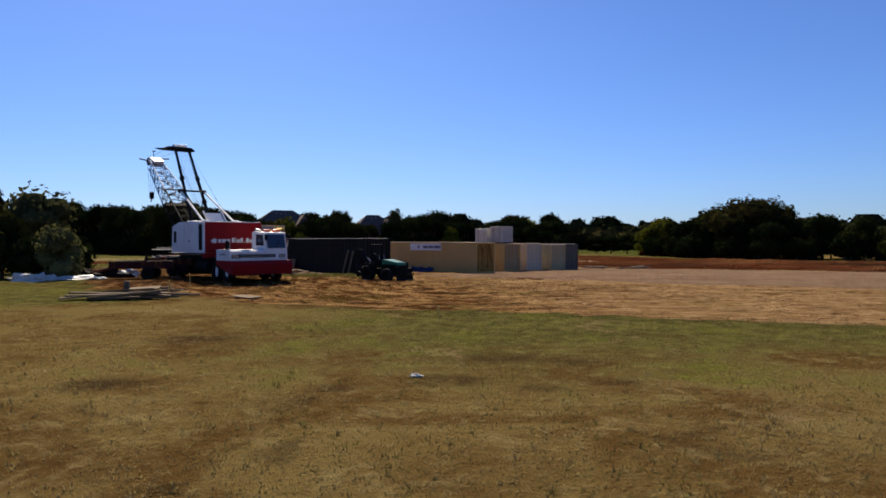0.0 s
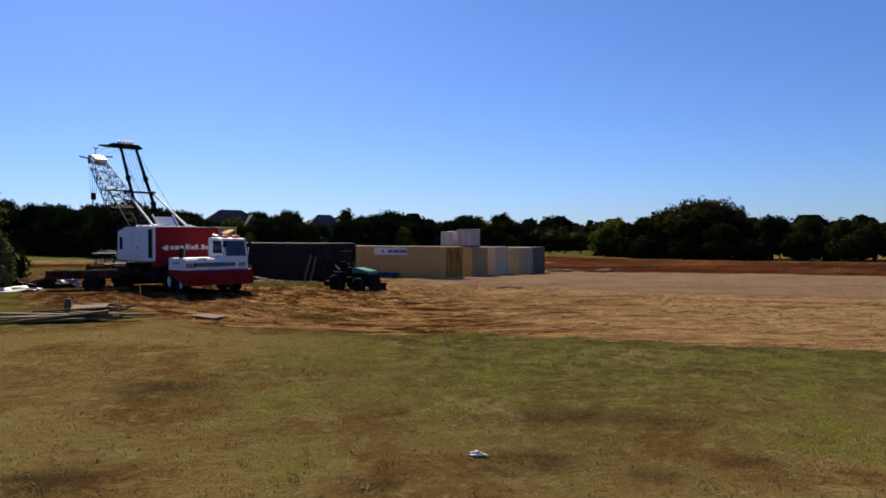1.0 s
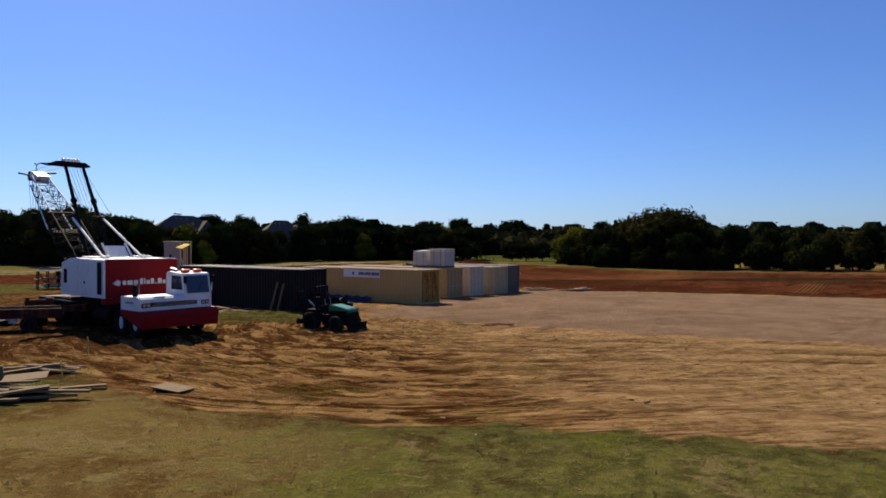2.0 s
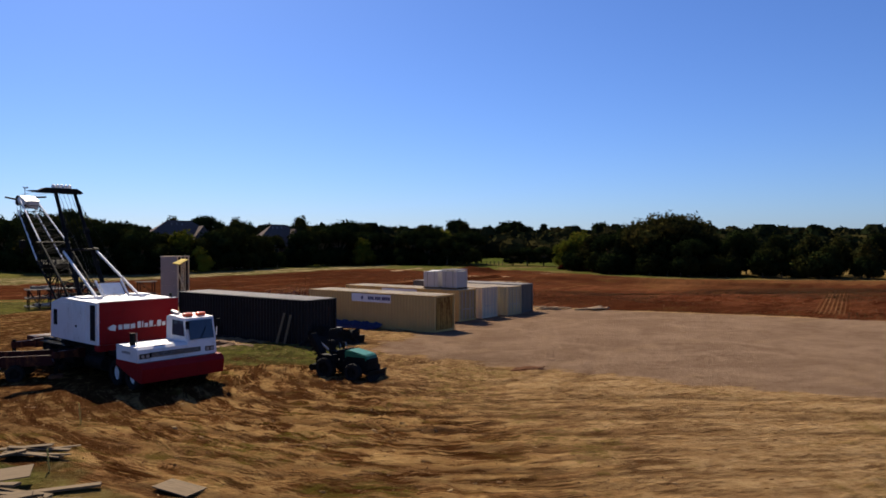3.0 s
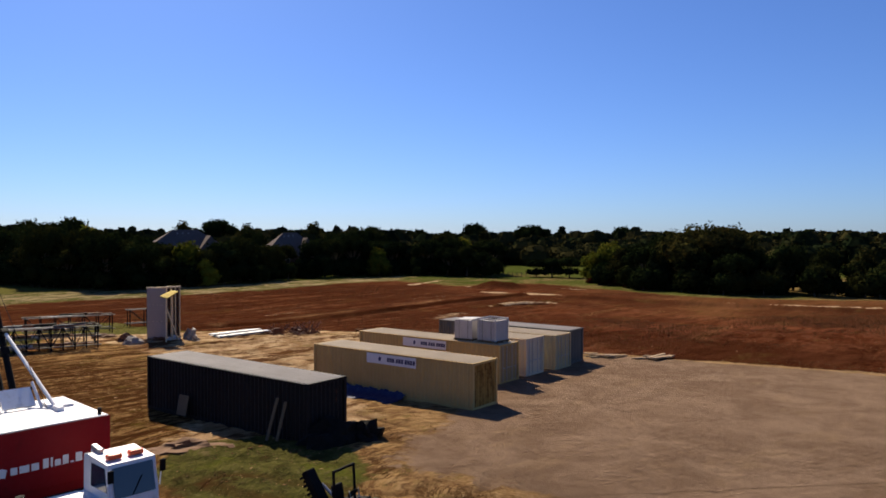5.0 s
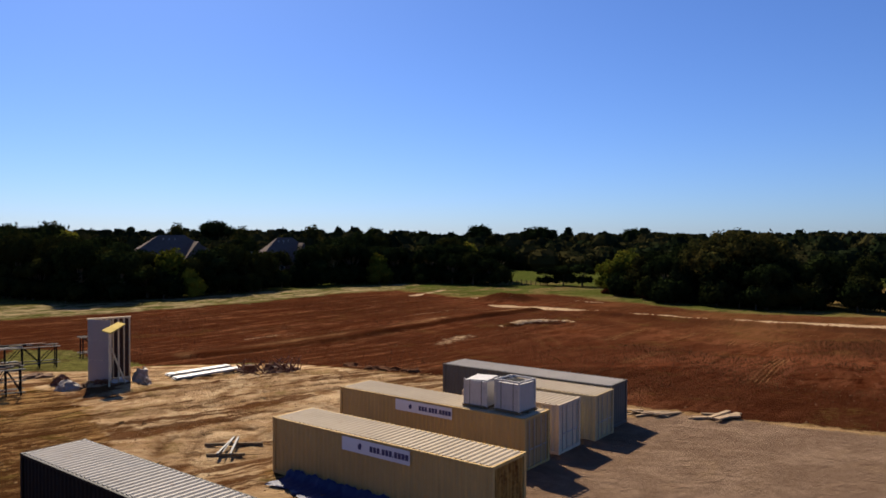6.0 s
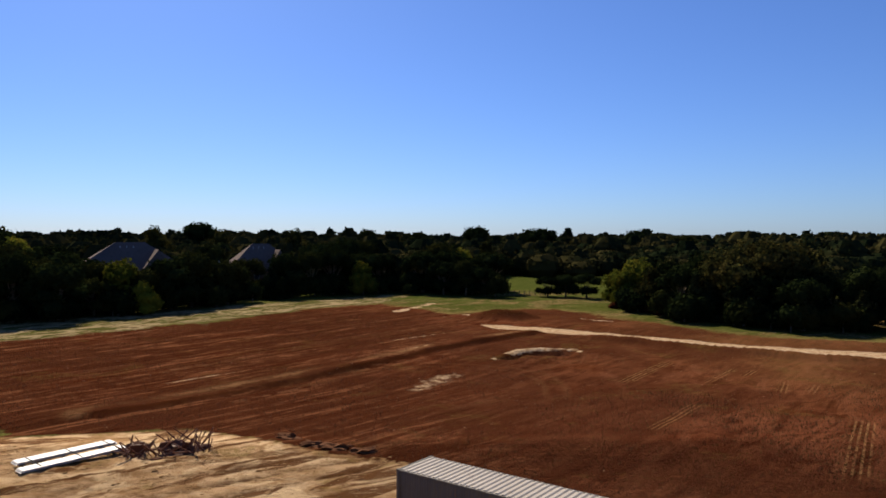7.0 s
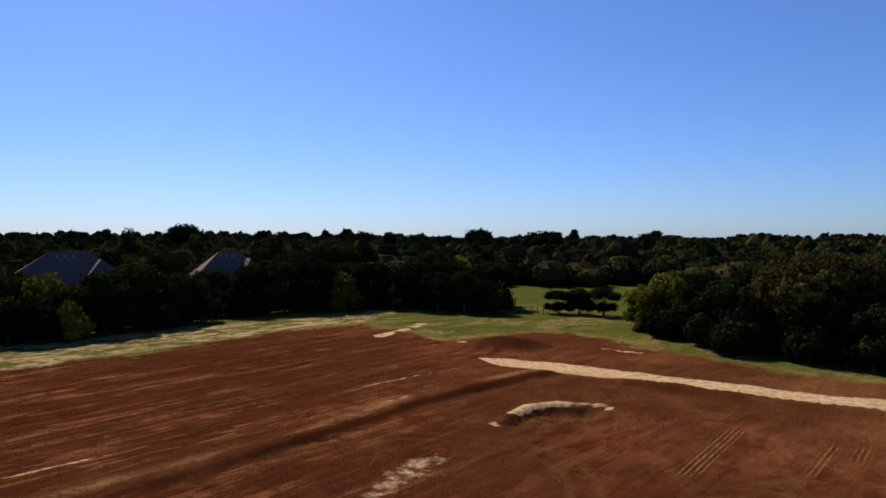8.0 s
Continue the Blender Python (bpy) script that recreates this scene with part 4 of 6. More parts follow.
# ---- trees ----
def crown_mesh(name, lobes, leaves, size, material, rng):
    """A crown of many small leaf clumps round a handful of lobes, each with a closed heart."""
    verts, faces = [], []
    weights = np.array([l[3] ** 2 for l in lobes])
    counts = np.maximum(20, (leaves * weights / weights.sum())).astype(int)
    for (cx, cy, cz, r, flat), n in zip(lobes, counts):
        d = rng.normal(size=(n, 3))
        d /= np.linalg.norm(d, axis=1)[:, None]
        lump = 1 + 0.22 * np.sin(d[:, 0] * 5 + cx) * np.cos(d[:, 1] * 4 + cy) + 0.12 * np.sin(d[:, 2] * 9)
        c = np.array([cx, cy, cz]) + d * (r * lump * rng.uniform(0.74, 1.03, n))[:, None] * [1, 1, flat]
        face = d * [1, 1, 0.8] + rng.normal(size=(n, 3)) * 0.33
        a = np.cross(face, rng.normal(size=(n, 3)))
        a /= np.linalg.norm(a, axis=1)[:, None]
        b = np.cross(face, a)
        b /= np.linalg.norm(b, axis=1)[:, None]
        s = size * rng.uniform(0.5, 1.3, n)[:, None]
        for k in range(n):
            i = len(verts)
            p, q, w = c[k], a[k] * s[k], b[k] * s[k] * 0.6
            verts += [p - q, p - w + q * 0.1, p + q, p + w - q * 0.1]
            faces.append((i, i + 1, i + 2, i + 3))
        i = len(verts)
        rings, segs = 5, 8
        for u in range(rings + 1):
            for v in range(segs):
                th, ph = math.pi * u / rings, 2 * math.pi * v / segs
                k = r * 0.70 * (1 + 0.15 * math.sin(3 * ph + cx) * math.sin(2 * th))
                verts.append((cx + k * math.sin(th) * math.cos(ph), cy + k * math.sin(th) * math.sin(ph), cz + k * flat * math.cos(th)))
        for u in range(rings):
            for v in range(segs):
                faces.append((i + u * segs + v, i + u * segs + (v + 1) % segs, i + (u + 1) * segs + (v + 1) % segs, i + (u + 1) * segs + v))
    me = bpy.data.meshes.new(name)
    me.from_pydata([tuple(v) for v in verts], [], faces)
    me.materials.append(material)
    return me


def tree(kind, height, radius, material, seed, label, leaves=3800, size=0.30):
    """kind: oak, cedar or bush. Stands at the origin until it is copied."""
    rng = np.random.RandomState(seed)
    root = thing("tree" if kind != "bush" else "bush", Matrix.Identity(4), label, "tree" if kind != "bush" else "bush", "trees of the wood")
    trunk, lobes = bmesh.new(), []
    base = {"oak": 0.12, "dome": 0.1, "cedar": 0.06, "bush": 0.08}[kind] * height
    if kind == "cedar":
        bar((0, 0, -0.3), (0, 0, height * 0.9), 0.18, 7, trunk, 0.03)
        for k in range(11):
            f = k / 10
            r = radius * (1.02 - f) * rng.uniform(0.75, 1.15) + 0.5
            a = rng.uniform(0, 6.3)
            off = r * 0.35
            lobes.append((off * math.cos(a), off * math.sin(a), base + (height - base - 0.5) * f + 0.4, r, 0.75))
    else:
        r0 = 0.035 * height
        bar((0, 0, -0.3), (0.1, 0.05, height * 0.45), r0, 8, trunk, r0 * 0.6)
        n = 17 if kind == "oak" else 9
        for k in range(n if kind == "oak" or kind == "bush" else 0):
            a, f = 2.4 * k + rng.uniform(-0.4, 0.4), rng.uniform(0, 1)
            out = radius * (0.35 + 0.33 * rng.rand()) * (1 - 0.35 * f)
            r = radius * rng.uniform(0.34, 0.52)
            z = base + (height - base) * (0.10 + 0.66 * f) if k else height - radius * 0.42
            if k == 0:
                out = 0.1 * radius
            z = min(z, height - r * 0.85)
            lobes.append((out * math.cos(a), out * math.sin(a), max(z, r * 0.6), r, rng.uniform(0.72, 0.95)))
            bar((0.05, 0.03, height * rng.uniform(0.18, 0.4)), (out * 0.9 * math.cos(a), out * 0.9 * math.sin(a), z), r0 * 0.4, 5, trunk, r0 * 0.12)
    if kind == "dome":
        for k in range(22):
            out, a = radius * 0.78 * math.sqrt((k + 0.5) / 22), 2.4 * k + rng.uniform(-0.3, 0.3)
            r = radius * rng.uniform(0.27, 0.38)
            z = (height - r * 0.8) * (0.42 + 0.58 * math.sqrt(1 - (out / radius) ** 2)) * rng.uniform(0.9, 1.0) if k % 3 else height * 0.3
            lobes.append((out * math.cos(a), out * math.sin(a), max(z, r * 0.7), r, rng.uniform(0.75, 0.95)))
            bar((0.05, 0.03, height * rng.uniform(0.15, 0.35)), (out * 0.9 * math.cos(a), out * 0.9 * math.sin(a), z), 0.013 * height, 5, trunk, 0.004 * height)
    t = part("trunk", trunk, BARK, root, smooth=True)
    crown = new("crown", crown_mesh("crown", lobes, leaves, size, material, rng))
    crown.parent = root
    return root


def planted(proto, x, y, scale=1.0, turn=0.0, tall=1.0):
    m = pose(x, y, at_ground(x, y) - 0.1, 0, 0, turn) @ Matrix.Diagonal((scale, scale, scale * tall, 1))
    return copy_thing(proto, m)


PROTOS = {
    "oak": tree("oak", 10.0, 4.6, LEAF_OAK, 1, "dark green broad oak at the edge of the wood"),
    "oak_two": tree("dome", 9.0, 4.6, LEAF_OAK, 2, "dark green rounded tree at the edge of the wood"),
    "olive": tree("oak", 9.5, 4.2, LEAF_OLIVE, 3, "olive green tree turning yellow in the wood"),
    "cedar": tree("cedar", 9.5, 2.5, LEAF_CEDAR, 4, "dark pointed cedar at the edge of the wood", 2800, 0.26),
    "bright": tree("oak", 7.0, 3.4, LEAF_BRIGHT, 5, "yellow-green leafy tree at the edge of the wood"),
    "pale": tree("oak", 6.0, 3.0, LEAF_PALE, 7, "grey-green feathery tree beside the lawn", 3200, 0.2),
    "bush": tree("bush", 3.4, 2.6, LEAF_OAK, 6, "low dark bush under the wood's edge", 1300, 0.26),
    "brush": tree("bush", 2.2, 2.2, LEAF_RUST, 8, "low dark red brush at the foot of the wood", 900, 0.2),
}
for far, p in enumerate(PROTOS.values()):
    p.location = (-260 + 14 * far, -260, 0)          # the first of each kind stands behind the lawn


def wood(line, rows, step, depth, rng, lift=1.0):
    """Trees along a polyline, with more rows behind it (to its left)."""
    for row in range(rows):
        for (ax, ay), (bx, by) in zip(line, line[1:]):
            long = math.hypot(bx - ax, by - ay)
            nx, ny = -(by - ay) / long, (bx - ax) / long
            k = rng.uniform(0, step)
            while k < long:
                off = 2.5 + row * depth + rng.uniform(-2, 2)
                x, y = ax + (bx - ax) * k / long + nx * off, ay + (by - ay) * k / long + ny * off
                low = 1.0
                for hx, hy, half in ((-46.3, 207, 11), (-22.6, 231, 10)):
                    if math.hypot(x - hx, y - hy) < half + 3:
                        low = 0.0
                    t = (x * hx + (y - 50) * (hy - 50)) / (hx * hx + (hy - 50) ** 2)
                    if 0 < t < 1 and math.hypot(x - t * hx, y - 50 - t * (hy - 50)) < half:
                        low = min(low, 0.84)
                if not low:
                    k += step
                    continue
                pick = rng.choice(["oak", "oak_two", "olive", "cedar", "oak", "oak_two", "oak_two"] + (["bright"] if rng.rand() < 0.25 else []))
                planted(PROTOS[pick], x, y, rng.uniform(0.8, 1.05) * lift, rng.uniform(0, 360), rng.uniform(0.9, 1.12) * (1.0 + 0.08 * row) * low * (0.82 if pick == "cedar" else 1.0))
                for _ in range(3 if row == 0 else 0):
                    planted(PROTOS["bush"], x - nx * 2 + rng.uniform(-3.5, 3.5), y - ny * rng.uniform(0.5, 2.4), rng.uniform(0.8, 1.5), rng.uniform(0, 360))
                k += step * rng.uniform(0.75, 1.25)


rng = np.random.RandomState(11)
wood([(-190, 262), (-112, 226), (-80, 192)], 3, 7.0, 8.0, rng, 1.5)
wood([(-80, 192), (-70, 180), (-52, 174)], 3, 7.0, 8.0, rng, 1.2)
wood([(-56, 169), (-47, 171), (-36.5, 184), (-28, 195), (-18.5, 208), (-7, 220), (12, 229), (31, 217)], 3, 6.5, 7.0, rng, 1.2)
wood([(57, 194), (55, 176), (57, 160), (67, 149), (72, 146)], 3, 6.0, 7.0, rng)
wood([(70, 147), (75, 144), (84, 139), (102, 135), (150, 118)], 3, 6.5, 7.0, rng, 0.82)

big_oak = tree("dome", 13.4, 10.8, LEAF_OLIVE, 79, "very broad olive-green oak standing above the wood", 20000, 0.36)
big_oak.matrix_world = pose(69.5, 163, at_ground(69.5, 163) - 0.1)
for x, y, kind, k, tall in ((63.5, 176, "cedar", 1.15, 1.0), (54.0, 182.6, "bright", 1.1, 1.0), (54.2, 188.5, "bright", 1.1, 0.95), (56.8, 186, "bright", 1.4, 1.0), (53.2, 179.5, "brush", 0.9, 1.0), (54.6, 176, "brush", 0.8, 1.0), (55.8, 171.5, "brush", 0.9, 1.0), (55.4, 166.5, "brush", 0.8, 1.0), (56.4, 162, "brush", 0.9, 1.0), (51.5, 184, "brush", 0.7, 1.0), (45.6, 212.3, "oak_two", 0.72, 0.78), (49.4, 210.5, "oak", 0.75, 0.75), (53.4, 207.5, "oak_two", 0.78, 0.85), (80, 151, "oak", 1.02, 1.0), (93, 146, "olive", 0.95, 1.0),
                         (-26.9, 43.6, "oak", 0.46, 0.95), (-31.4, 55.5, "pale", 1.12, 1.0), (-22.9, 42.6, "pale", 0.58, 0.95), (-24.4, 44.4, "pale", 0.56, 0.9), (-30.2, 45, "oak_two", 0.55, 0.95), (-25.0, 42.9, "bush", 0.75, 1.0), (-27.4, 42.4, "bush", 0.9, 1.1), (-30.6, 44, "bush", 1.0, 1.0), (-24.4, 46.5, "bush", 0.8, 1.0), (-36, 57, "olive", 0.72, 1.0), (-35, 50, "oak_two", 0.7, 1.0)):
    planted(PROTOS[kind], x, y, k, 37 * x, tall)
for x, y, kind, k in ((-40.6, 183.0, "bright", 1.4), (-35.8, 181.0, "bright", 0.85), (2.8, 220.5, "bright", 1.15), (-19.7, 286, "olive", 1.75), (-45, 298, "olive", 1.7), (-78, 342, "olive", 1.9), (51.8, 178.6, "bush", 1.3), (-28.0, 199.5, "oak_two", 1.06), (-25.2, 200.5, "oak", 0.95), (-31.2, 198, "oak", 0.95), (13.5, 219, "bush", 0.8), (-8.5, 219, "bush", 1.4), (14, 225, "bush", 1.6), (22, 220, "oak_two", 0.95), (27, 217, "oak", 0.9), (31, 214, "oak_two", 0.8), (33, 211.5, "bush", 1.5), (-82.4, 445.6, "oak_two", 2.5), (66, 440, "oak", 2.1), (98, 430, "oak_two", 2.2), (6, 478, "oak", 1.95), (35, 478, "oak_two", 1.95), (150, 420, "oak", 1.9), (172, 410, "oak_two", 1.8)):
    planted(PROTOS[kind], x, y, k, 53 * y)


def far_woods():
    """Tree tops out to the skyline, one piece of stuff."""
    rng = np.random.RandomState(21)
    verts, faces = [], []
    for _ in range(3000):
        y = 235 + 700 * rng.rand() ** 1.6
        x = y * rng.uniform(-0.78, 0.85)
        if 30 < x < 105 and y < 287 or y < 245 and -75 < x < 0:
            continue
        h, r = np.interp(y, [235, 330, 480, 900], [8.5, 10.5, 14.5, 18.5]) * rng.uniform(0.86, 1.10) * (1 + 0.7 * float(rough_noise(np.array([x]), np.array([y * 0.35]), 0.035, 2, 91)[0])) + (rng.uniform(1, 4.5) if rng.rand() < 0.10 else 0), rng.uniform(4.2, 8.5)
        n = 60 if y < 420 else 34
        d = rng.normal(size=(n, 3))
        d /= np.linalg.norm(d, axis=1)[:, None]
        d[:, 2] = np.abs(d[:, 2]) - 0.25
        c = np.array([x, y, -1.8 + h * 0.6]) + d * [r, r, h * 0.42] * rng.uniform(0.8, 1.08, n)[:, None]
        face = d + rng.normal(size=(n, 3)) * 0.8
        a = np.cross(face, rng.normal(size=(n, 3)))
        b = np.cross(face, a)
        s = 0.9 if y < 420 else 1.4
        for k in range(n):
            i = len(verts)
            q, w = a[k] / np.linalg.norm(a[k]) * s, b[k] / np.linalg.norm(b[k]) * s * 0.7
            verts += [c[k] - q, c[k] - w, c[k] + q, c[k] + w]
            faces.append((i, i + 1, i + 2, i + 3))
        i = len(verts)
        for z, k in ((-1.8, 0.55), (-1.8 + h * 0.3, 0.9), (-1.8 + h * 0.65, 0.85), (-1.8 + h * 0.9, 0.4)):
            for v in range(7):
                ph = 2 * math.pi * v / 7 + h
                verts.append((x + r * k * math.cos(ph) * rng.uniform(0.85, 1.1), y + r * k * math.sin(ph), z))
        for u in range(3):
            for v in range(7):
                faces.append((i + u * 7 + v, i + u * 7 + (v + 1) % 7, i + (u + 1) * 7 + (v + 1) % 7, i + (u + 1) * 7 + v))
        faces.append(tuple(range(i + 21, i + 28)))
    me = bpy.data.meshes.new("far_woods")
    me.from_pydata([tuple(v) for v in verts], [], faces)
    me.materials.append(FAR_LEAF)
    return tagged(new("far_woods", me), "dark green woods reaching to the skyline", "woods", kind="stuff")


far_woods()

# ---- crane truck ----
def lattice(root, name, a, b, w0, w1, h0, h1, bays, chord_paint, lace_paint, r=0.045):
    """A four-chord truss from a to b, with width and depth at each end; one mesh a chord, one a laced face."""
    a, b = Vector(a), Vector(b)
    ahead = (b - a).normalized()
    side = Vector((0, 0, 1)).cross(ahead).normalized()
    up = ahead.cross(side)

    def node(k, sy, sz):
        f = k / bays
        return a.lerp(b, f) + side * sy * (w0 + (w1 - w0) * f) / 2 + up * sz * (h0 + (h1 - h0) * f) / 2

    corners = ((1, 1), (1, -1), (-1, -1), (-1, 1))
    for sy, sz in corners:
        part("chord", bar(node(0, sy, sz), node(bays, sy, sz), r, 8), chord_paint, root)
    for (sy, sz), (ty, tz) in zip(corners, corners[1:] + corners[:1]):
        for k in range(bays):
            p, q = ((sy, sz), (ty, tz)) if k % 2 else ((ty, tz), (sy, sz))
            part("lacing", bar(node(k, *p), node(k + 1, *q), r * 0.5, 5), lace_paint, root)
            part("lacing", bar(node(k, *p), node(k, *q), r * 0.5, 5), lace_paint, root)


def wheel(parent, x, y, z, r, width, rim_paint, axis="y", treads=26):
    """A tyre with tread blocks and a dished rim on one hub."""
    side = 1 if y > 0 else -1
    bm = bmesh.new()
    rings = [(0.58, -0.5), (0.9, -0.5), (1.0, -0.36), (1.0, 0.36), (0.9, 0.5), (0.58, 0.5)]
    n = 28
    loops = [[bm.verts.new((r * k * math.cos(2 * math.pi * i / n), w * width, r * k * math.sin(2 * math.pi * i / n))) for i in range(n)] for k, w in rings]
    for p, q in zip(loops, loops[1:] + loops[:1]):
        for i in range(n):
            bm.faces.new((p[i], p[(i + 1) % n], q[(i + 1) % n], q[i]))
    for i in range(treads):
        t = 2 * math.pi * i / treads
        block((r * 0.12, width * 0.4, r * 0.05), (r * math.cos(t), width * (0.24 if i % 2 else -0.24), r * math.sin(t)), (0, 90 - math.degrees(t), 0), bm=bm)
    bmesh.ops.recalc_face_normals(bm, faces=bm.faces)
    tyre = part("tyre", moved(bm, pose(x, y, z)), RUBBER, parent)
    rim = bmesh.new()
    for k, d, d2 in ((0.58, -0.42, 0.20), (0.30, 0.1, 0.34), (0.14, 0.2, 0.46)):
        bar((x, y + side * d * width, z), (x, y + side * d2 * width, z), r * k, 20, rim)
    for i in range(8):
        t = 2 * math.pi * i / 8
        bar((x + 0.2 * r * math.cos(t), y + side * 0.3 * width, z + 0.2 * r * math.sin(t)), (x + 0.2 * r * math.cos(t), y + side * 0.4 * width, z + 0.2 * r * math.sin(t)), 0.02, 6, rim)
    part("rim", rim, rim_paint, tyre)


def crane_truck():
    c = thing("crane_truck", pose(-12.37, 42.2, at_ground(-11.5, 41.5) - 0.02, 0, 0, 132), "red and white lattice-boom crane truck parked on churned soil", "crane")
    # carrier
    part("chassis", block((10.4, 1.5, 0.62), (2.1, 0, 0.82), bevel=0.03), BLACK, c)
    for y in (-1.2, 1.2):
        part("side_beam", block((6.6, 0.16, 0.3), (3.6, y, 1.12), bevel=0.02), BLACK, c)
    deck = prism([(-3.2, 1.16), (-3.2, 1.66), (-3.06, 1.76), (-1.5, 1.76), (-1.5, 1.16)], -0.25, 1.72)
    part("deck", deck, WHITE, c, "white flat deck beside the cab")
    part("deck", prism([(-3.2, 1.16), (-3.2, 1.66), (-3.06, 1.74), (-1.5, 1.74), (-1.5, 1.16)], -1.72, -0.253), WHITE, c)
    part("bumper", prism([(-3.55, 0.40), (-3.64, 0.95), (-3.45, 1.16), (-1.5, 1.16), (-1.5, 0.95), (-2.9, 0.5)], -1.86, 1.74), RED, c, "deep red front bumper and fender")
    part("grille", block((0.05, 2.2, 0.2), (-3.21, 0.1, 1.42), bevel=0.01), BLACK, c)
    for k in range(5):
        part("grille_slat", block((0.03, 2.1, 0.012), (-3.245, 0.1, 1.345 + k * 0.037)), STEEL, c)
    for y in (1.42, -1.42):
        lamp = part("headlight", block((0.05, 0.42, 0.2), (-3.215, y, 1.4), bevel=0.02), BLACK, c)
        for dy in (-0.1, 0.1):
            part("lens", bar((-3.235, y + dy, 1.4), (-3.262, y + dy, 1.4), 0.075, 14), LAMP_GLASS, lamp)
    part("lettering_bar", block((0.012, 0.5, 0.12), (-3.06, 0.75, 1.72), (0, -40, 0)), BLACK, c)
    part("maker_bar", block((0.7, 0.012, 0.1), (-2.3, 1.724, 1.5)), STEEL, c)
    part("air_intake", bar((-2.3, 1.45, 1.76), (-2.3, 1.45, 2.24), 0.11, 14), BLACK, c)
    part("mirror_post", bar((-2.75, 1.5, 1.76), (-2.75, 1.5, 2.3), 0.018), STEEL, c)
    # cab
    cab = part("cab", prism([(-3.24, 1.2), (-3.2, 1.78), (-3.0, 2.72), (-1.75, 2.8), (-1.55, 2.72), (-1.5, 1.2)], -1.74, -0.42), WHITE, c, "white half cab with dark windows")
    wind = prism([(-3.235, 1.84), (-3.225, 1.84), (-3.035, 2.62), (-3.045, 2.62)], -1.64, -0.52)
    part("windscreen", wind, GLASS, cab)
    part("side_window", prism([(-2.98, 1.98), (-2.86, 2.6), (-2.05, 2.62), (-2.0, 1.98)], -0.425, -0.405), GLASS, cab)
    part("side_window", prism([(-2.98, 1.98), (-2.86, 2.6), (-2.05, 2.62), (-2.0, 1.98)], -1.755, -1.735), GLASS, cab)
    part("wiper", bar((-3.25, -1.0, 1.86), (-3.15, -1.3, 2.3), 0.012), BLACK, cab)
    for y in (-0.75, -1.35):
        beacon = block((0.22, 0.4, 0.15), (-2.65, y, 2.83), bevel=0.05)
        part("beacon", beacon, ORANGE, cab, "orange rooftop beacon")
    part("roof_horn", block((0.5, 0.16, 0.14), (-1.75, -0.7, 2.87), (0, -8, 0), 0.04), STEEL, cab)
    for y in (-1.82, -0.38):
        part("mirror_arm", bar((-3.1, y, 1.9), (-3.15, y - 0.05, 2.6), 0.02), WHITE, cab)
        part("mirror", block((0.05, 0.16, 0.34), (-3.2, y - 0.04, 2.45), bevel=0.02), BLACK, cab)
    # wheels and outriggers
    for x in (-2.45, -1.15, 4.2, 5.6):
        for y in (-1.42, 1.42):
            wheel(c, x, y, 0.53, 0.54, 0.36, WHITE if x < 0 else BLACK)
        part("axle", bar((x, -1.3, 0.53), (x, 1.3, 0.53), 0.09, 8), BLACK, c)
    for x in (2.4, 7.1):
        box = part("outrigger_box", block((0.45, 3.3, 0.42), (x, 0, 1.0), bevel=0.03), DARK_RED, c)
        for s in (-1, 1):
            part("outrigger_beam", block((0.32, 1.1, 0.3), (x, s * 2.05, 1.0), bevel=0.02), DARK_RED, box)
            part("jack", bar((x, s * 2.5, 0.2), (x, s * 2.5, 1.25), 0.09, 10), BLACK, box)
            part("float_pad", bar((x, s * 2.5, 0.02), (x, s * 2.5, 0.16), 0.3, 14), RUST, box)
    part("rear_tray", block((0.9, 3.0, 0.5), (7.9, 0, 1.0), bevel=0.04), DARK_RED, c)
    # unseen flaps and engine, added to keep the underside dark
    for x in (-0.35, 3.45, 6.35):
        part("flap_filler", block((0.04, 3.0, 0.85), (x, 0, 0.62), bevel=0.01), RUBBER, c)
    part("engine_filler", block((2.2, 1.5, 0.75), (-1.9, 0, 0.8), bevel=0.06), BLACK, c)
    part("frame_cover", block((1.5, 2.7, 0.2), (-0.72, 0, 1.2), bevel=0.03), BLACK, c)
    # more unseen black bulk, added to hide lit ground under the house
    part("gearbox_filler", block((1.6, 1.9, 0.6), (0.9, 0, 0.62), bevel=0.08), BLACK, c)
    for s in (-1, 1):
        part("tank_filler", bar((0.1, s * 1.3, 0.72), (1.7, s * 1.3, 0.72), 0.32, 18), BLACK, c)
        part("locker_filler", block((0.9, 0.5, 0.6), (3.1, s * 1.4, 0.78), bevel=0.03), BLACK, c)
        part("mudguard_filler", block((2.9, 0.5, 0.04), (4.9, s * 1.42, 1.17), bevel=0.01), BLACK, c)
    part("frame_filler", block((4.4, 2.7, 0.72), (2.5, 0, 1.02), bevel=0.05), BLACK, c)
    part("turntable", bar((1.9, 0, 1.12), (1.9, 0, 1.56), 1.0, 28), BLACK, c)
    # house
    house = part("house", prism([(0.0, 1.42), (0.0, 3.2), (3.5, 3.26), (4.6, 3.0), (4.7, 1.42)], -1.80, 1.80), WHITE, c, "white machinery house")
    part("rear_panel", block((0.06, 3.62, 1.78), (-0.035, 0, 2.32), bevel=0.02), RED, house, "red rear panel with white lettering bars")
    part("rear_trim", block((0.07, 0.09, 1.78), (-0.036, 1.80, 2.32), bevel=0.015), WHITE, house)
    part("counterweight", block((0.5, 3.4, 0.35), (0.28, 0, 1.3), bevel=0.05), RED, house)
    y = 1.2
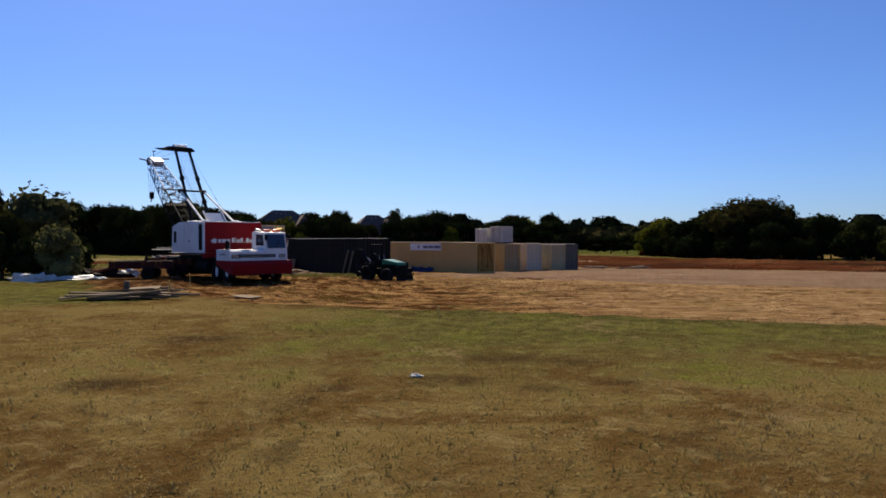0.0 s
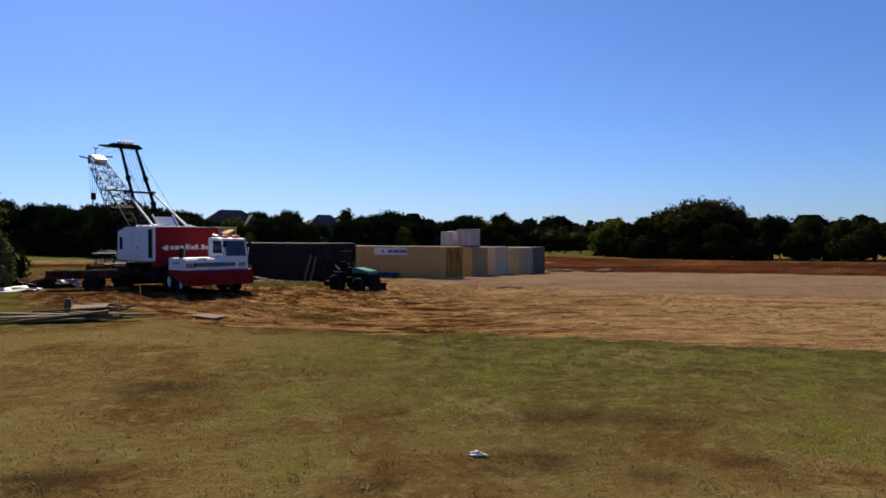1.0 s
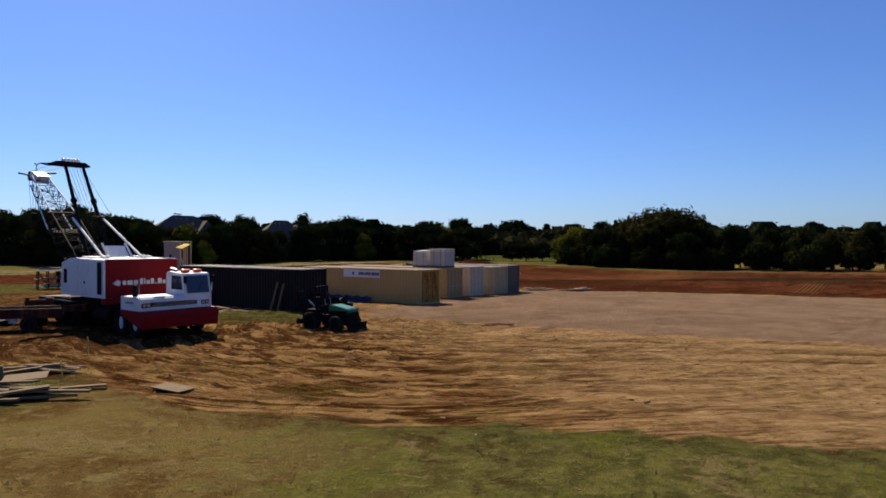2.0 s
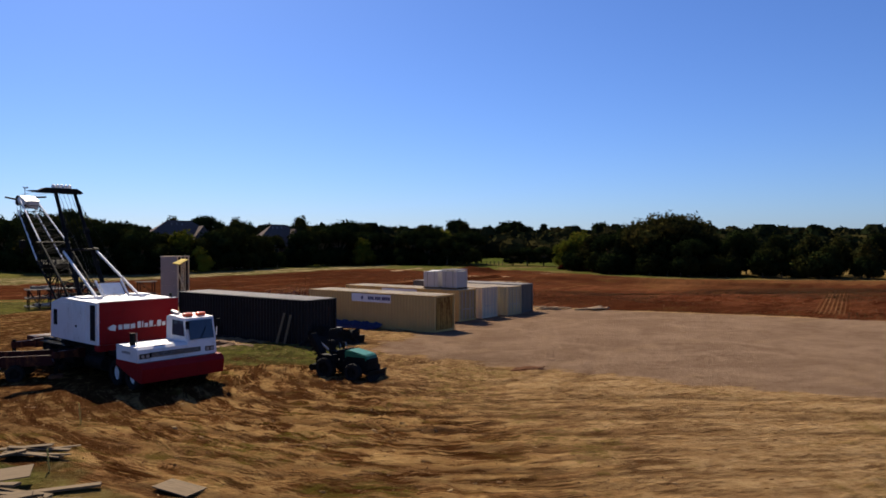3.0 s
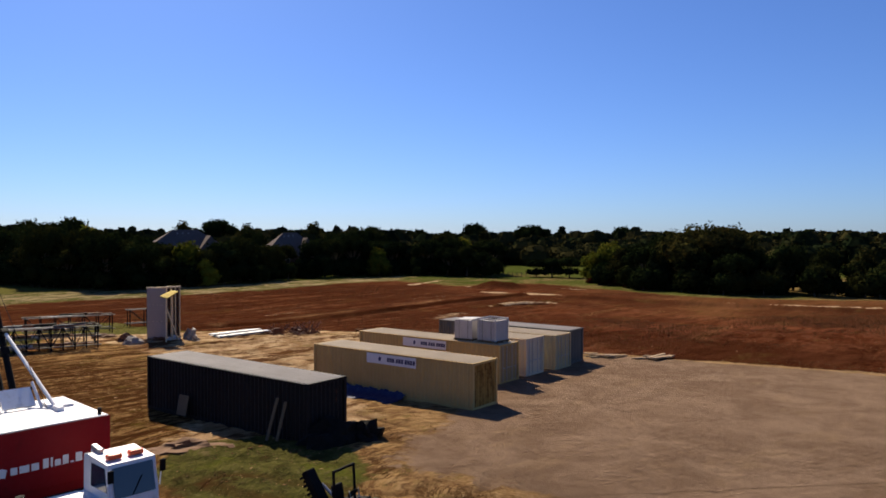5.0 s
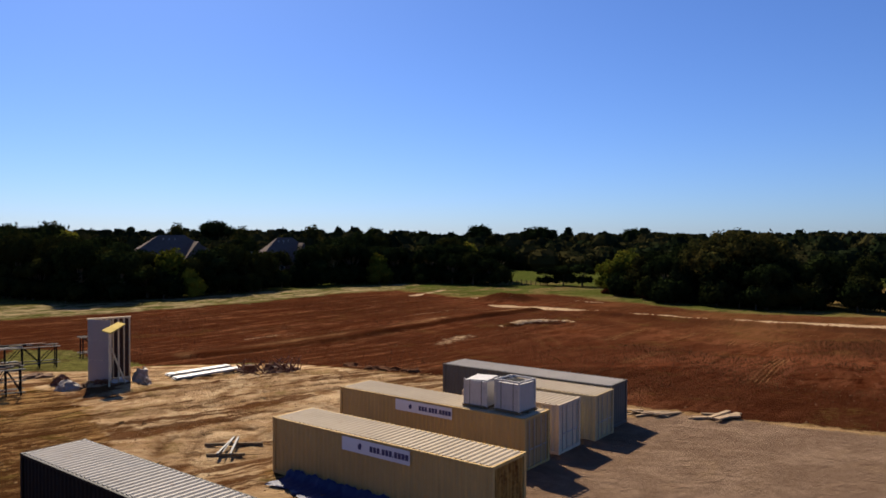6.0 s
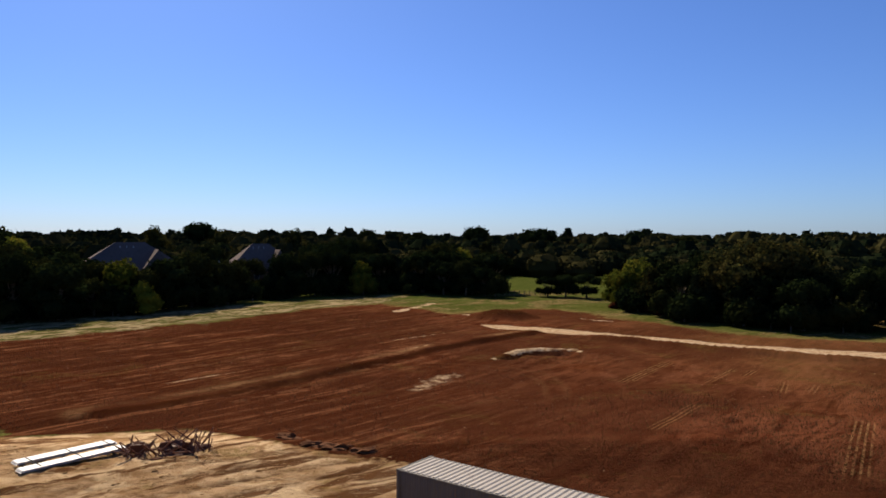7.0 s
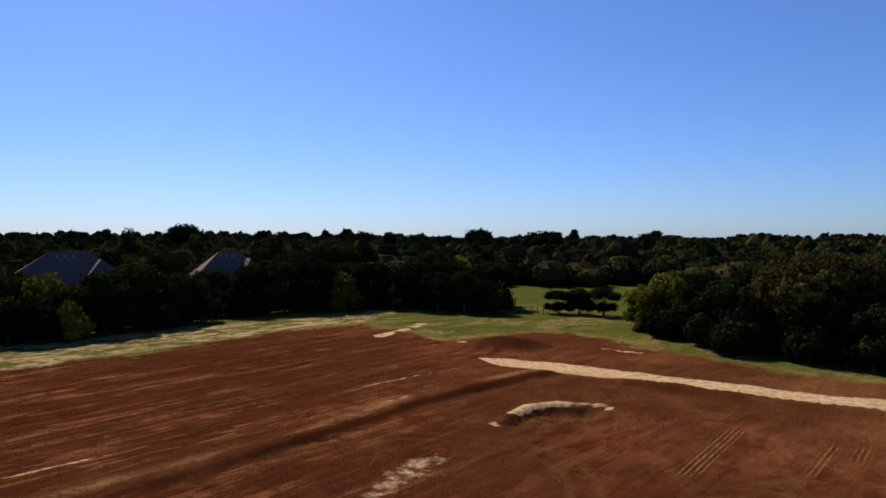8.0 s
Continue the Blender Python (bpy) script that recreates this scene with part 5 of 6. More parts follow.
    part("emblem", prism([(y - 0.12, 1.98), (y + 0.1, 2.02), (y + 0.2, 2.12), (y - 0.02, 2.26), (y - 0.16, 2.2)], -0.076, -0.066, "x"), WHITE, house)
    at = 0.95
    for w, tall in ((0.15, 0.2), (0.22, 0.2), (0.17, 0.2), (0.0, 0.0), (0.13, 0.27), (0.05, 0.27), (0.14, 0.18), (0.14, 0.26), (0.08, 0.05), (0.16, 0.26), (0.13, 0.18), (0.05, 0.27), (0.1, 0.24)):
        if w:
            part("lettering_bar", block((0.012, w * 1.15, tall), (-0.07, at - w * 0.575, 2.02 + tall / 2)), WHITE, house)
        at -= w * 1.15 + 0.055
    part("side_grille", block((0.42, 0.05, 1.5), (0.42, 1.802, 2.34), bevel=0.01), BLACK, house)
    for k in range(9):
        part("louvre", block((0.38, 0.03, 0.03), (0.42, 1.835, 1.72 + 0.155 * k), (25, 0, 0)), BLACK, house)
    part("side_door", block((1.15, 0.03, 1.5), (1.65, 1.807, 2.32), bevel=0.012), WHITE, house)
    part("side_door", block((1.15, 0.03, 1.5), (3.0, 1.807, 2.32), bevel=0.012), WHITE, house)
    house.location.z += 0.13
    part("latch", block((0.08, 0.05, 0.1), (1.95, 1.835, 2.1), bevel=0.01), BLACK, house)
    part("front_window", block((0.35, 0.03, 0.7), (4.15, 1.807, 2.35), bevel=0.03), BLACK, house)
    for yy in (-1.2, 1.2):
        part("roof_hatch", block((0.9, 0.7, 0.1), (2.4, yy, 3.28), (0, -0.8, 0), 0.03), WHITE, house)
    part("roof_trim", block((0.08, 3.5, 0.06), (0.02, 0, 3.215), bevel=0.01), WHITE, house)
    part("roof_fitting", bar((0.25, -1.62, 3.2), (0.25, -1.62, 3.42), 0.06, 10), BLACK, house)
    # gantry, mast and lines
    for y in (-0.78, 0.78):
        part("gantry_strut", bar((1.7, y * 1.25, 3.32), (5.95, y, 5.5), 0.06, 10), WHITE, c)
        part("strut_foot", block((0.4, 0.22, 0.2), (1.7, y * 1.25, 3.40), bevel=0.03), WHITE, c)
        part("strut_collar", block((0.22, 0.24, 0.22), (5.85, y, 5.45), (0, -28, 0), 0.03), BLACK, c)
    part("strut_tie", bar((5.9, -0.8, 5.48), (5.9, 0.8, 5.48), 0.06, 8), BLACK, c)
    part("gantry_guard", prism([(2.45, 3.47), (3.0, 3.97), (3.07, 3.92), (2.52, 3.42)], -0.60, 0.34), WHITE, c, "white sloping sheave guard")
    for y in (-0.72, 0.46):
        part("guard_rim", bar((2.35, y, 3.38), (3.15, y, 4.08), 0.05, 8), WHITE, c)
    for y in (-0.66, 0.0, 0.66):
        part("guard_post", bar((3.3, y, 3.2), (3.05, y, 3.95), 0.04, 8), BLACK, c)
    part("winch_drum", bar((3.6, -0.6, 3.2), (3.6, 0.6, 3.2), 0.36, 20), BLACK, c)
    foot, head = Vector((4.2, 0, 3.0)), Vector((8.7, -0.5, 8.45))
    for y in (-0.62, 0.62):
        part("mast_post", bar(foot + Vector((0, y, 0)), head + Vector((0, y * 0.75, 0)), 0.115, 8, r2=0.09), BLACK, c)
        for f in (0.33, 0.62):
            p = foot.lerp(head, f) + Vector((0, y * (1 - 0.25 * f), 0))
            part("mast_joint", block((0.24, 0.24, 0.3), p, (0, 40, 0), 0.03), BLACK, c)
    part("mast_head", prism([(-1.35, 8.42), (-1.05, 8.62), (0.5, 8.62), (0.8, 8.48), (1.3, 8.44), (0.8, 8.36), (-1.2, 8.34)], 8.5, 8.95, "x"), BLACK, c)
    for k in range(5):
        part("sheave", bar((8.7, -0.77 + 0.2 * k, 8.66), (8.7, -0.69 + 0.2 * k, 8.66), 0.16, 16), WHITE, c)
    for k in range(5):
        part("hoist_line", bar((8.75, -0.75 + 0.2 * k, 8.6), (4.6, -0.3 + 0.15 * k, 4.4), 0.010, 4), BLACK, c)
    for y in (-0.5, 0.5):
        part("pendant", bar((8.75, y - 0.35, 8.55), (2.0, y * 1.5, 3.4), 0.011, 4), BLACK, c)
        part("pendant", bar((8.8, y - 0.35, 8.62), (15.2, y * 0.7 - 1.0, 8.55), 0.014, 4), STEEL, c)
    # boom
    a, b = Vector((4.3, 0, 1.7)), Vector((14.9, -0.95, 7.95))
    lattice(c, "boom", a, a.lerp(b, 0.26), 1.1, 1.3, 0.3, 1.15, 4, BLACK, BLACK, 0.055)
    lattice(c, "boom", a.lerp(b, 0.26), a.lerp(b, 0.58), 1.3, 1.3, 1.15, 1.15, 5, BLACK, BLACK, 0.055)
    lattice(c, "boom", a.lerp(b, 0.58), b, 1.3, 0.85, 1.15, 0.7, 7, WHITE, BLACK, 0.040)
    mid = a.lerp(b, 0.56)
    part("boom_spreader", block((0.16, 1.7, 0.06), mid + Vector((0, 0, 0.62)), (0, -30, 0), 0.02), BLACK, c)
    part("boom_spreader", block((0.5, 1.5, 0.22), mid + Vector((-0.35, 0, -0.5)), (0, -30, 0), 0.03), BLACK, c)
    tip = part("boom_head", prism([(14.5, 7.75), (14.3, 8.2), (15.0, 8.5), (15.45, 8.35), (15.3, 8.1)], -1.38, -0.62), WHITE, c, "white plated boom head")
    for y in (-0.3, -0.1, 0.1, 0.3):
        part("tip_sheave", bar((15.6, y - 1.04, 8.25), (15.6, y - 0.96, 8.25), 0.3, 18), BLACK, tip)
    part("tip_arm", bar((15.5, -0.6, 8.3), (15.7, -0.05, 8.42), 0.05), BLACK, tip)
    part("tip_arm", bar((15.3, -1.4, 8.45), (15.2, -2.1, 8.5), 0.05), BLACK, tip)
    part("wind_gauge_stalk", bar((15.1, -0.9, 8.55), (15.1, -0.9, 8.95), 0.025), BLACK, tip)
    for k in range(3):
        t = 2.1 * k
        part("wind_cup", bar((15.1, -0.9, 8.95), (15.1 + 0.16 * math.cos(t), -0.9 + 0.16 * math.sin(t), 9.02), 0.035, 6), BLACK, tip)
    for k in range(4):
        part("hoist_line", bar((15.75, -1.3 + 0.2 * k, 8.1), (15.8, -1.2 + 0.13 * k, 5.95), 0.014, 4), BLACK, c)
    hook = part("hook_block", block((0.18, 0.32, 0.5), (15.8, -1.0, 5.7), bevel=0.05), BLACK, c)
    part("hook", bar((15.8, -1.0, 5.5), (15.8, -0.94, 5.2), 0.045, 8), BLACK, hook)
    return c


crane_truck()


# ---- tractor with digging boom ----
def trencher():
    x, y = -3.35, 41.2
    c = thing("trencher_tractor", pose(x, y, at_ground(x, y) - 0.03, 0, 0, -38) @ Matrix.Scale(0.93, 4), "green trencher tractor with front blade and raised digging boom", "tractor")
    part("chassis", block((2.5, 0.7, 0.35), (0, 0, 0.62), bevel=0.04), BLACK, c)
    hood = prism([(0.15, 0.95), (0.1, 1.30), (0.28, 1.38), (1.3, 1.20), (1.42, 1.08), (1.42, 0.9)], -0.44, 0.44)
    bmesh.ops.bevel(hood, geom=hood.edges[:], offset=0.045, segments=2, affect="EDGES")
    part("hood", hood, GREEN, c, "sunlit green engine hood")
    part("radiator_grille", block((0.08, 0.82, 0.4), (1.41, 0, 0.82), bevel=0.01), BLACK, c)
    part("engine_bay", block((1.3, 0.8, 0.5), (0.75, 0, 0.72), bevel=0.03), BLACK, c)
    for k in range(6):
        part("grille_slat", block((0.02, 0.66, 0.02), (1.455, 0, 0.68 + 0.05 * k)), BLACK, c)
    # black sides, fenders and console put the shade below the lit hood into colour
    for s in (-1, 1):
        part("hood_side_shade", block((1.1, 0.02, 0.16), (0.78, s * 0.447, 1.0), bevel=0.005), BLACK, c)
        part("fender", prism([(-1.15, 0.75), (-1.0, 1.12), (-0.35, 1.14), (-0.2, 0.75)], s * 0.62 - 0.2, s * 0.62 + 0.2), BLACK, c)
        wheel(c, 0.85, s * 0.72, 0.42, 0.42, 0.34, BLACK, treads=18)
        wheel(c, -0.7, s * 0.76, 0.5, 0.5, 0.4, BLACK, treads=20)
        part("hoop_post", bar((-0.62, s * 0.5, 0.8), (-0.70, s * 0.5, 2.25), 0.045, 10), BLACK, c)
        part("lever", bar((-0.2, s * 0.2, 1.2), (-0.3, s * 0.22, 1.65), 0.015), STEEL, c)
    part("hoop_top", bar((-0.70, -0.52, 2.25), (-0.70, 0.52, 2.25), 0.045, 10), BLACK, c)
    part("console", block((0.4, 0.8, 0.5), (-0.05, 0, 1.12), (0, -12, 0), 0.05), BLACK, c)
    part("steering_wheel", bar((-0.32, 0, 1.5), (-0.36, 0, 1.53), 0.19, 18), BLACK, c)
    seat = part("seat", block((0.46, 0.5, 0.14), (-0.72, 0, 1.16), bevel=0.05), BLACK, c)
    part("backrest", block((0.12, 0.48, 0.5), (-0.95, 0, 1.45), (0, -10, 0), 0.05), BLACK, seat)
    blade = prism([(1.68, 0.06), (1.60, 0.28), (1.69, 0.52), (1.74, 0.52), (1.66, 0.28), (1.75, 0.06)], -0.72, 0.72)
    part("blade", blade, BLACK, c, "black steel backfill blade")
    for s in (-1, 1):
        part("blade_arm", bar((0.9, s * 0.42, 0.5), (1.66, s * 0.5, 0.3), 0.06, 8), BLACK, c)
    # digging boom, raised
    boom = part("digging_boom", block((0.26, 0.42, 1.75), (-1.7, 0, 1.2), (0, -35, 0), 0.05), BLACK, c, "black chain digging boom raised behind")
    for k in range(12):
        d = -0.8 + k * 0.14
        p = Matrix.Rotation(radians(-35), 4, "Y") @ Vector((-0.2, 0, d)) + Vector((-1.7, 0, 1.2))
        part("chain_tooth", block((0.12, 0.46 if k % 2 else 0.3, 0.07), p, (0, -35, 0), 0.01), BLACK, boom)
    part("lift_ram", bar((-1.0, 0.3, 0.9), (-1.85, 0.3, 1.45), 0.05, 8), STEEL, c)
    part("rear_frame", block((0.5, 1.0, 0.4), (-1.3, 0, 0.7), bevel=0.05), BLACK, c)
    part("auger", bar((-1.6, -0.75, 0.45), (-1.6, 0.75, 0.45), 0.16, 12), BLACK, c)
    part("stabiliser_bar", block((0.9, 0.12, 0.07), (-1.7, 0.95, 0.3), bevel=0.015), PINE, c)
    return c


trencher()


# ---- things on and against the containers ----
def roof_unit(m, wrapped, label):
    c = thing("packaged_unit", m, label, "packaged unit", "units on the container roof")
    part("carton", block((1.75, 1.75, 1.5), (0, 0, 0.9), bevel=0.03), CARD if not wrapped else WRAP, c)
    for sx in (-1, 1):
        for sy in (-1, 1):
            part("corner_guard", block((0.1, 0.1, 1.62 if wrapped else 1.75), (sx * 0.87, sy * 0.87, 0.93), bevel=0.015), WRAP, c)
    for s in (-1, 1):
        part("strap", block((0.03, 1.8, 0.012), (s * 0.45, 0, 1.657)), BLACK, c)
        part("strap", block((0.03, 0.012, 1.5), (s * 0.45, -0.882, 0.9)), BLACK, c)
    if wrapped:
        part("film_top", block((1.6, 1.6, 0.1), (0, 0, 1.7), (2, -2, 5), 0.04), WRAP, c, "pale shrink-wrap film")
    else:
        for s in (-1, 1):
            part("top_rail", block((1.85, 0.08, 0.1), (0, s * 0.86, 1.76), bevel=0.015), WRAP, c)
            part("top_rail", block((0.08, 1.62, 0.1), (s * 0.88, 0, 1.76), bevel=0.015), WRAP, c)
        part("fan_well", bar((0, 0, 1.655), (0, 0, 1.7), 0.62, 24), BLACK, c)
    pallet = part("pallet", block((2.0, 2.0, 0.04), (0, 0, 0.13), bevel=0.008), LUMBER, c)
    for s in (-0.85, 0, 0.85):
        part("bearer", block((2.0, 0.14, 0.1), (0, s, 0.06), bevel=0.008), LUMBER, pallet)
    return c


top_two = tan_box_two.matrix_world
roof_unit(top_two @ pose(2.95, -0.1, 2.6, 0, 0, 2) @ Matrix.Diagonal((0.76, 0.76, 0.82, 1)), True, "wrapped square unit on a pallet on the container roof")
roof_unit(top_two @ pose(4.85, -0.05, 2.6, 0, 0, -3) @ Matrix.Diagonal((0.80, 0.80, 0.88, 1)), False, "open-topped square unit with corner guards on the container roof")

tarp_bm, cols = bmesh.new(), 44
fall = ((-2.75, 0.04), (-2.4, 0.07), (-1.95, 0.06), (-1.55, 0.10), (-1.36, 0.22), (-1.30, 0.40))       # from the soil up the wall
grid = [[tarp_bm.verts.new((-4.9 + 6.4 * i / cols + 0.12 * math.sin(3 * j), y - 0.04 * math.sin(i * 1.1 + j) + (0.25 * math.sin(i * 0.23) if j == 0 else 0), z + (0.05 * math.sin(i * 0.9 + 2 * j) + 0.04 * math.sin(i * 2.3)) * (0.5 if j < 4 else 1.0) + 0.03)) for i in range(cols + 1)] for j, (y, z) in enumerate(fall)]
for p, q in zip(grid, grid[1:]):
    for i in range(cols):
        tarp_bm.faces.new((p[i], p[i + 1], q[i + 1], q[i]))
ext = bmesh.ops.extrude_face_region(tarp_bm, geom=tarp_bm.faces[:])
bmesh.ops.translate(tarp_bm, vec=(0, 0.01, 0), verts=[v for v in ext["geom"] if isinstance(v, bmesh.types.BMVert)])
tarp = new("tarp", finish("tarp", tarp_bm, TARP_BLUE, True))
tarp.matrix_world = tan_box.matrix_world
tagged(tarp, "blue tarp spread on the soil along a beige container", "tarp")


def plank_thing(size, m, paint, label, name="plank", group=""):
    ob = new(name, finish(name, block(size, bevel=min(size) * 0.12), paint))
    ob.matrix_world = m
    return tagged(ob, label, name.replace("_", " "), group)


dark_m = dark_box.matrix_world @ Matrix.Diagonal((1, 1, 1 / 1.09, 1))
for x, lean, tall in ((3.55, 14, 2.0), (4.15, 12, 1.9)):
    plank_thing((0.16, 0.05, tall), dark_m @ pose(x + 0.7, -1.5, tall / 2 + 0.02, -lean, 6, 0), LUMBER, "weathered plank leaning on the charcoal container", group="leaning planks")
plank_thing((0.8, 0.03, 1.0), dark_m @ pose(-2.7, -1.42, 0.7, -12, 0, 0), LUMBER, "grey board leaning on the charcoal container", "board")


def lump_mesh(name, size, material, seed, rough=0.35, n=14):
    """A crumpled heap: a dome with uneven folds, closed below."""
    rng = np.random.RandomState(seed)
    bm = bmesh.new()
    bmesh.ops.create_icosphere(bm, subdivisions=3, radius=1.0)
    off = rng.rand(3) * 50
    for v in bm.verts:
        k = 1 + rough * 1.6 * noise.noise(v.co * 1.7 + Vector(off)) + rough * 0.8 * noise.noise(v.co * 4.5 + Vector(off))
        v.co = Vector((v.co.x * k * size[0], v.co.y * k * size[1], max(-0.05, v.co.z * k * size[2])))
    return finish(name, bm, material)


def heap(name, x, y, size, material, label, category, seed, turn=0.0, group="", rough=0.35):
    ob = new(name, lump_mesh(name, size, material, seed, rough))
    ob.matrix_world = pose(x, y, at_ground(x, y) - 0.02, 0, 0, turn)
    return tagged(ob, label, category, group)


heap("scrap_mound", -4.6, 52.3, (1.4, 1.0, 0.95), BLACK, "black heap of scrap beside the charcoal container", "scrap heap", 3, 30, rough=0.3)
heap("scrap_mound", -3.1, 52.6, (0.75, 0.6, 0.75), BLACK, "small black heap of scrap beside the charcoal container", "scrap heap", 4, 10, rough=0.4)
heap("sheeted_mound", -19.0, 90.4, (0.6, 0.6, 1.0), SHEET, "grey sheeted bundle beside the mock-up wall", "covered bundle", 5)
heap("sheeted_mound", -23.4, 87.4, (0.8, 0.65, 0.68), SHEET, "grey sheeted heap on sandy soil", "covered bundle", 6, 20, rough=0.2)
heap("parts_mound", -24.6, 89.4, (0.6, 0.45, 0.55), RUST, "rust-brown heap of parts on sandy soil", "scrap heap", 7, 50, rough=0.6)
heap("sheeted_mound", -27.8, 93.0, (1.1, 0.6, 0.35), HEAPED, "brown heap of rubbish by the racks", "covered bundle", 8, 30)
heap("plastic_sheet", -22.6, 39.8, (1.1, 0.6, 0.45), TARP_WHITE, "crumpled white plastic sheet on the lawn", "plastic sheet", 9, 10, rough=0.6)
heap("plastic_sheet", -20.9, 41.2, (1.2, 0.5, 0.22), TARP_WHITE, "flat crumpled pale plastic sheet on the lawn", "plastic sheet", 10, 30, rough=0.7)
heap("plastic_sheet", -20.0, 45.2, (0.9, 0.5, 0.42), TARP_WHITE, "crumpled pale plastic sheet by dark scrap", "plastic sheet", 12, 60, rough=0.6)
heap("scrap_mound", -21.0, 44.0, (1.8, 0.6, 0.5), BLACK, "dark scrap heap on the lawn", "scrap heap", 13, 20, rough=0.6)
heap("soil_mound", 4.9, 41.6, (0.9, 0.35, 0.12), HEAPED_RED, "low mound of brown clods at the gravel's edge", "soil mound", 14, 20, rough=0.35)
heap("soil_mound", -10.6, 52.0, (1.5, 0.7, 0.3), HEAPED, "low mound of red-brown soil in the grass", "soil mound", 15, 10, rough=0.6)

for k, (x, y, long) in enumerate(((-2.9, 97.4, 0.8), (-1.1, 94.8, 0.9), (0.3, 93.7, 1.1), (2.1, 92.7, 0.9))):
    heap("dirt_mound", x, y, (long, 0.45, 0.28), HEAPED_RED, "low dark red mound of dirt along the sand's edge", "dirt mound", 60 + k, -25 + 9 * k, "dirt mounds", rough=0.5)
for k, (x, y, long) in enumerate(((-21.6, 89.3, 0.5), (-20.6, 89.9, 0.42), (-22.6, 88.2, 0.36), (-18.3, 89.0, 0.3))):
    heap("rubble_mound", x, y, (long, 0.3, 0.32), (RUST, TARP_WHITE, HEAPED, SHEET)[k], "small mound of rubble at the foot of the mock-up wall", "rubble mound", 90 + k, 40 * k, "rubble mounds", rough=0.7)
for k, (x, y, long) in enumerate(((-11.6, 94.6, 0.9), (-9.0, 94.2, 1.0))):
    heap("rubbish_mound", x, y, (long, 0.6, 0.45), RUST, "rust-brown mound of scrap and brush on sandy soil", "scrap mound", 70 + k, 20 * k, rough=0.8)


# ---- mock-up wall ----
def mock_wall():
    g = at_ground(-21.8, 90.5)
    c = thing("mock_up_wall", Matrix.Translation((-22.95, 90.2, g)), "tall timber-framed mock-up wall with pale sheathing", "wall mock-up")
    tall, a, b = 4.9, Vector((1.85, -0.55, 0)), Vector((2.6, 1.6, 0))
    turn = math.degrees(math.atan2(a.y, a.x))
    long = a.length
    for k, z0 in enumerate((0.15, 1.75, 3.3)):
        high = (1.58, 1.53, 1.55)[k]
        part("sheathing", moved(block((long, 0.03, high), (long / 2, -0.02 - 0.004 * k, z0 + high / 2), bevel=0.006), pose(0, 0, 0, 0, 0, turn)), PLY, c)
    for k in range(5):
        part("stud", moved(block((0.05, 0.12, tall - 0.1), (0.05 + k * (long - 0.1) / 4, 0.06, tall / 2), bevel=0.006), pose(0, 0, 0, 0, 0, turn)), STUD, c)
    turn2 = math.degrees(math.atan2(b.y, b.x))
    for k in range(8):
        part("stud", moved(block((0.09, 0.16, tall - 0.15), (0.15 + k * (b.length - 0.2) / 7, 0, tall / 2), bevel=0.006), pose(0, 0, 0, 0, 0, turn2)), STUD, c)
    part("sheathing", moved(block((b.length, 0.02, tall - 0.3), (b.length / 2 + 0.05, 0.095, tall / 2), bevel=0.005), pose(0, 0, 0, 0, 0, turn2)), SHEATH_SHADED, c, "sheathing behind the studs, coloured dark as in shade")
    for z in (0.08, tall - 0.03):
        part("plate", moved(block((b.length + 0.1, 0.26, 0.12), (b.length / 2, 0, z), bevel=0.008), pose(0, 0, 0, 0, 0, turn2)), STUD, c)
    slab = bmesh.new()
    rim = [Vector(p) for p in ((1.6, -1.75, 4.24), (2.4, -2.3, 4.10), (3.0, -0.75, 4.60), (2.25, -0.15, 4.66))]
    tops, lows = [slab.verts.new(p) for p in rim], [slab.verts.new(p - Vector((0, 0, 0.10))) for p in rim]
    slab.faces.new(tops), slab.faces.new(lows[::-1])
    for k in range(4):
        slab.faces.new((lows[k], lows[(k + 1) % 4], tops[(k + 1) % 4], tops[k]))
    part("canopy_board", slab, PINE, c, "yellow sloping canopy board")
    for p, q in (((2.25, -1.95, 3.1), (2.95, -0.7, 0.05)), ((2.2, -1.95, 0.02), (2.2, -1.95, 4.05)), ((2.4, -0.5, 0.05), (2.4, -0.5, 4.5)), ((1.86, -0.62, 0.05), (1.86, -0.62, 4.3))):
        p, q = Vector(p), Vector(q)
        m = Matrix.Translation((p + q) / 2) @ (q - p).to_track_quat("Z", "Y").to_matrix().to_4x4()
        part("brace", moved(block((0.10, 0.12, (q - p).length), bevel=0.006), m), STUD, c)
    part("base_skid", moved(block((2.6, 0.25, 0.15), (1.2, -0.2, 0.075), bevel=0.01), pose(0, 0, 0, 0, 0, 10)), LUMBER, c)
    return c


mock_wall()

# ---- stacked white panels, rails, boards ----
def panel_stack(x, y, turn, label):
    c = thing("panel_stack", pose(x, y, at_ground(x, y), 0, 0, turn), label, "panel stack", "stacked panels")
    for k, (dy, tilt) in enumerate(((-0.84, 0.8), (0.80, -0.9))):
        for layer in range(3):
            part("panel", block((6.0 - 0.3 * k - 0.1 * layer, 0.80, 0.05), (0.2 * k, dy, 0.2 + 0.055 * layer), (0, 0, tilt + 0.4 * layer), 0.008), TARP_WHITE if layer == 2 else STEEL, c)
    for dx in (-2.2, 0, 2.2):
        part("bearer", block((0.12, 2.4, 0.14), (dx, 0, 0.08), bevel=0.01), LUMBER, c)
        part("strap", block((0.08, 2.3, 0.01), (dx + 0.3, 0, 0.345)), BLACK, c)
    return c


panel_stack(-15.0, 92.9, 43, "two long white panels stacked on bearers on sandy soil")

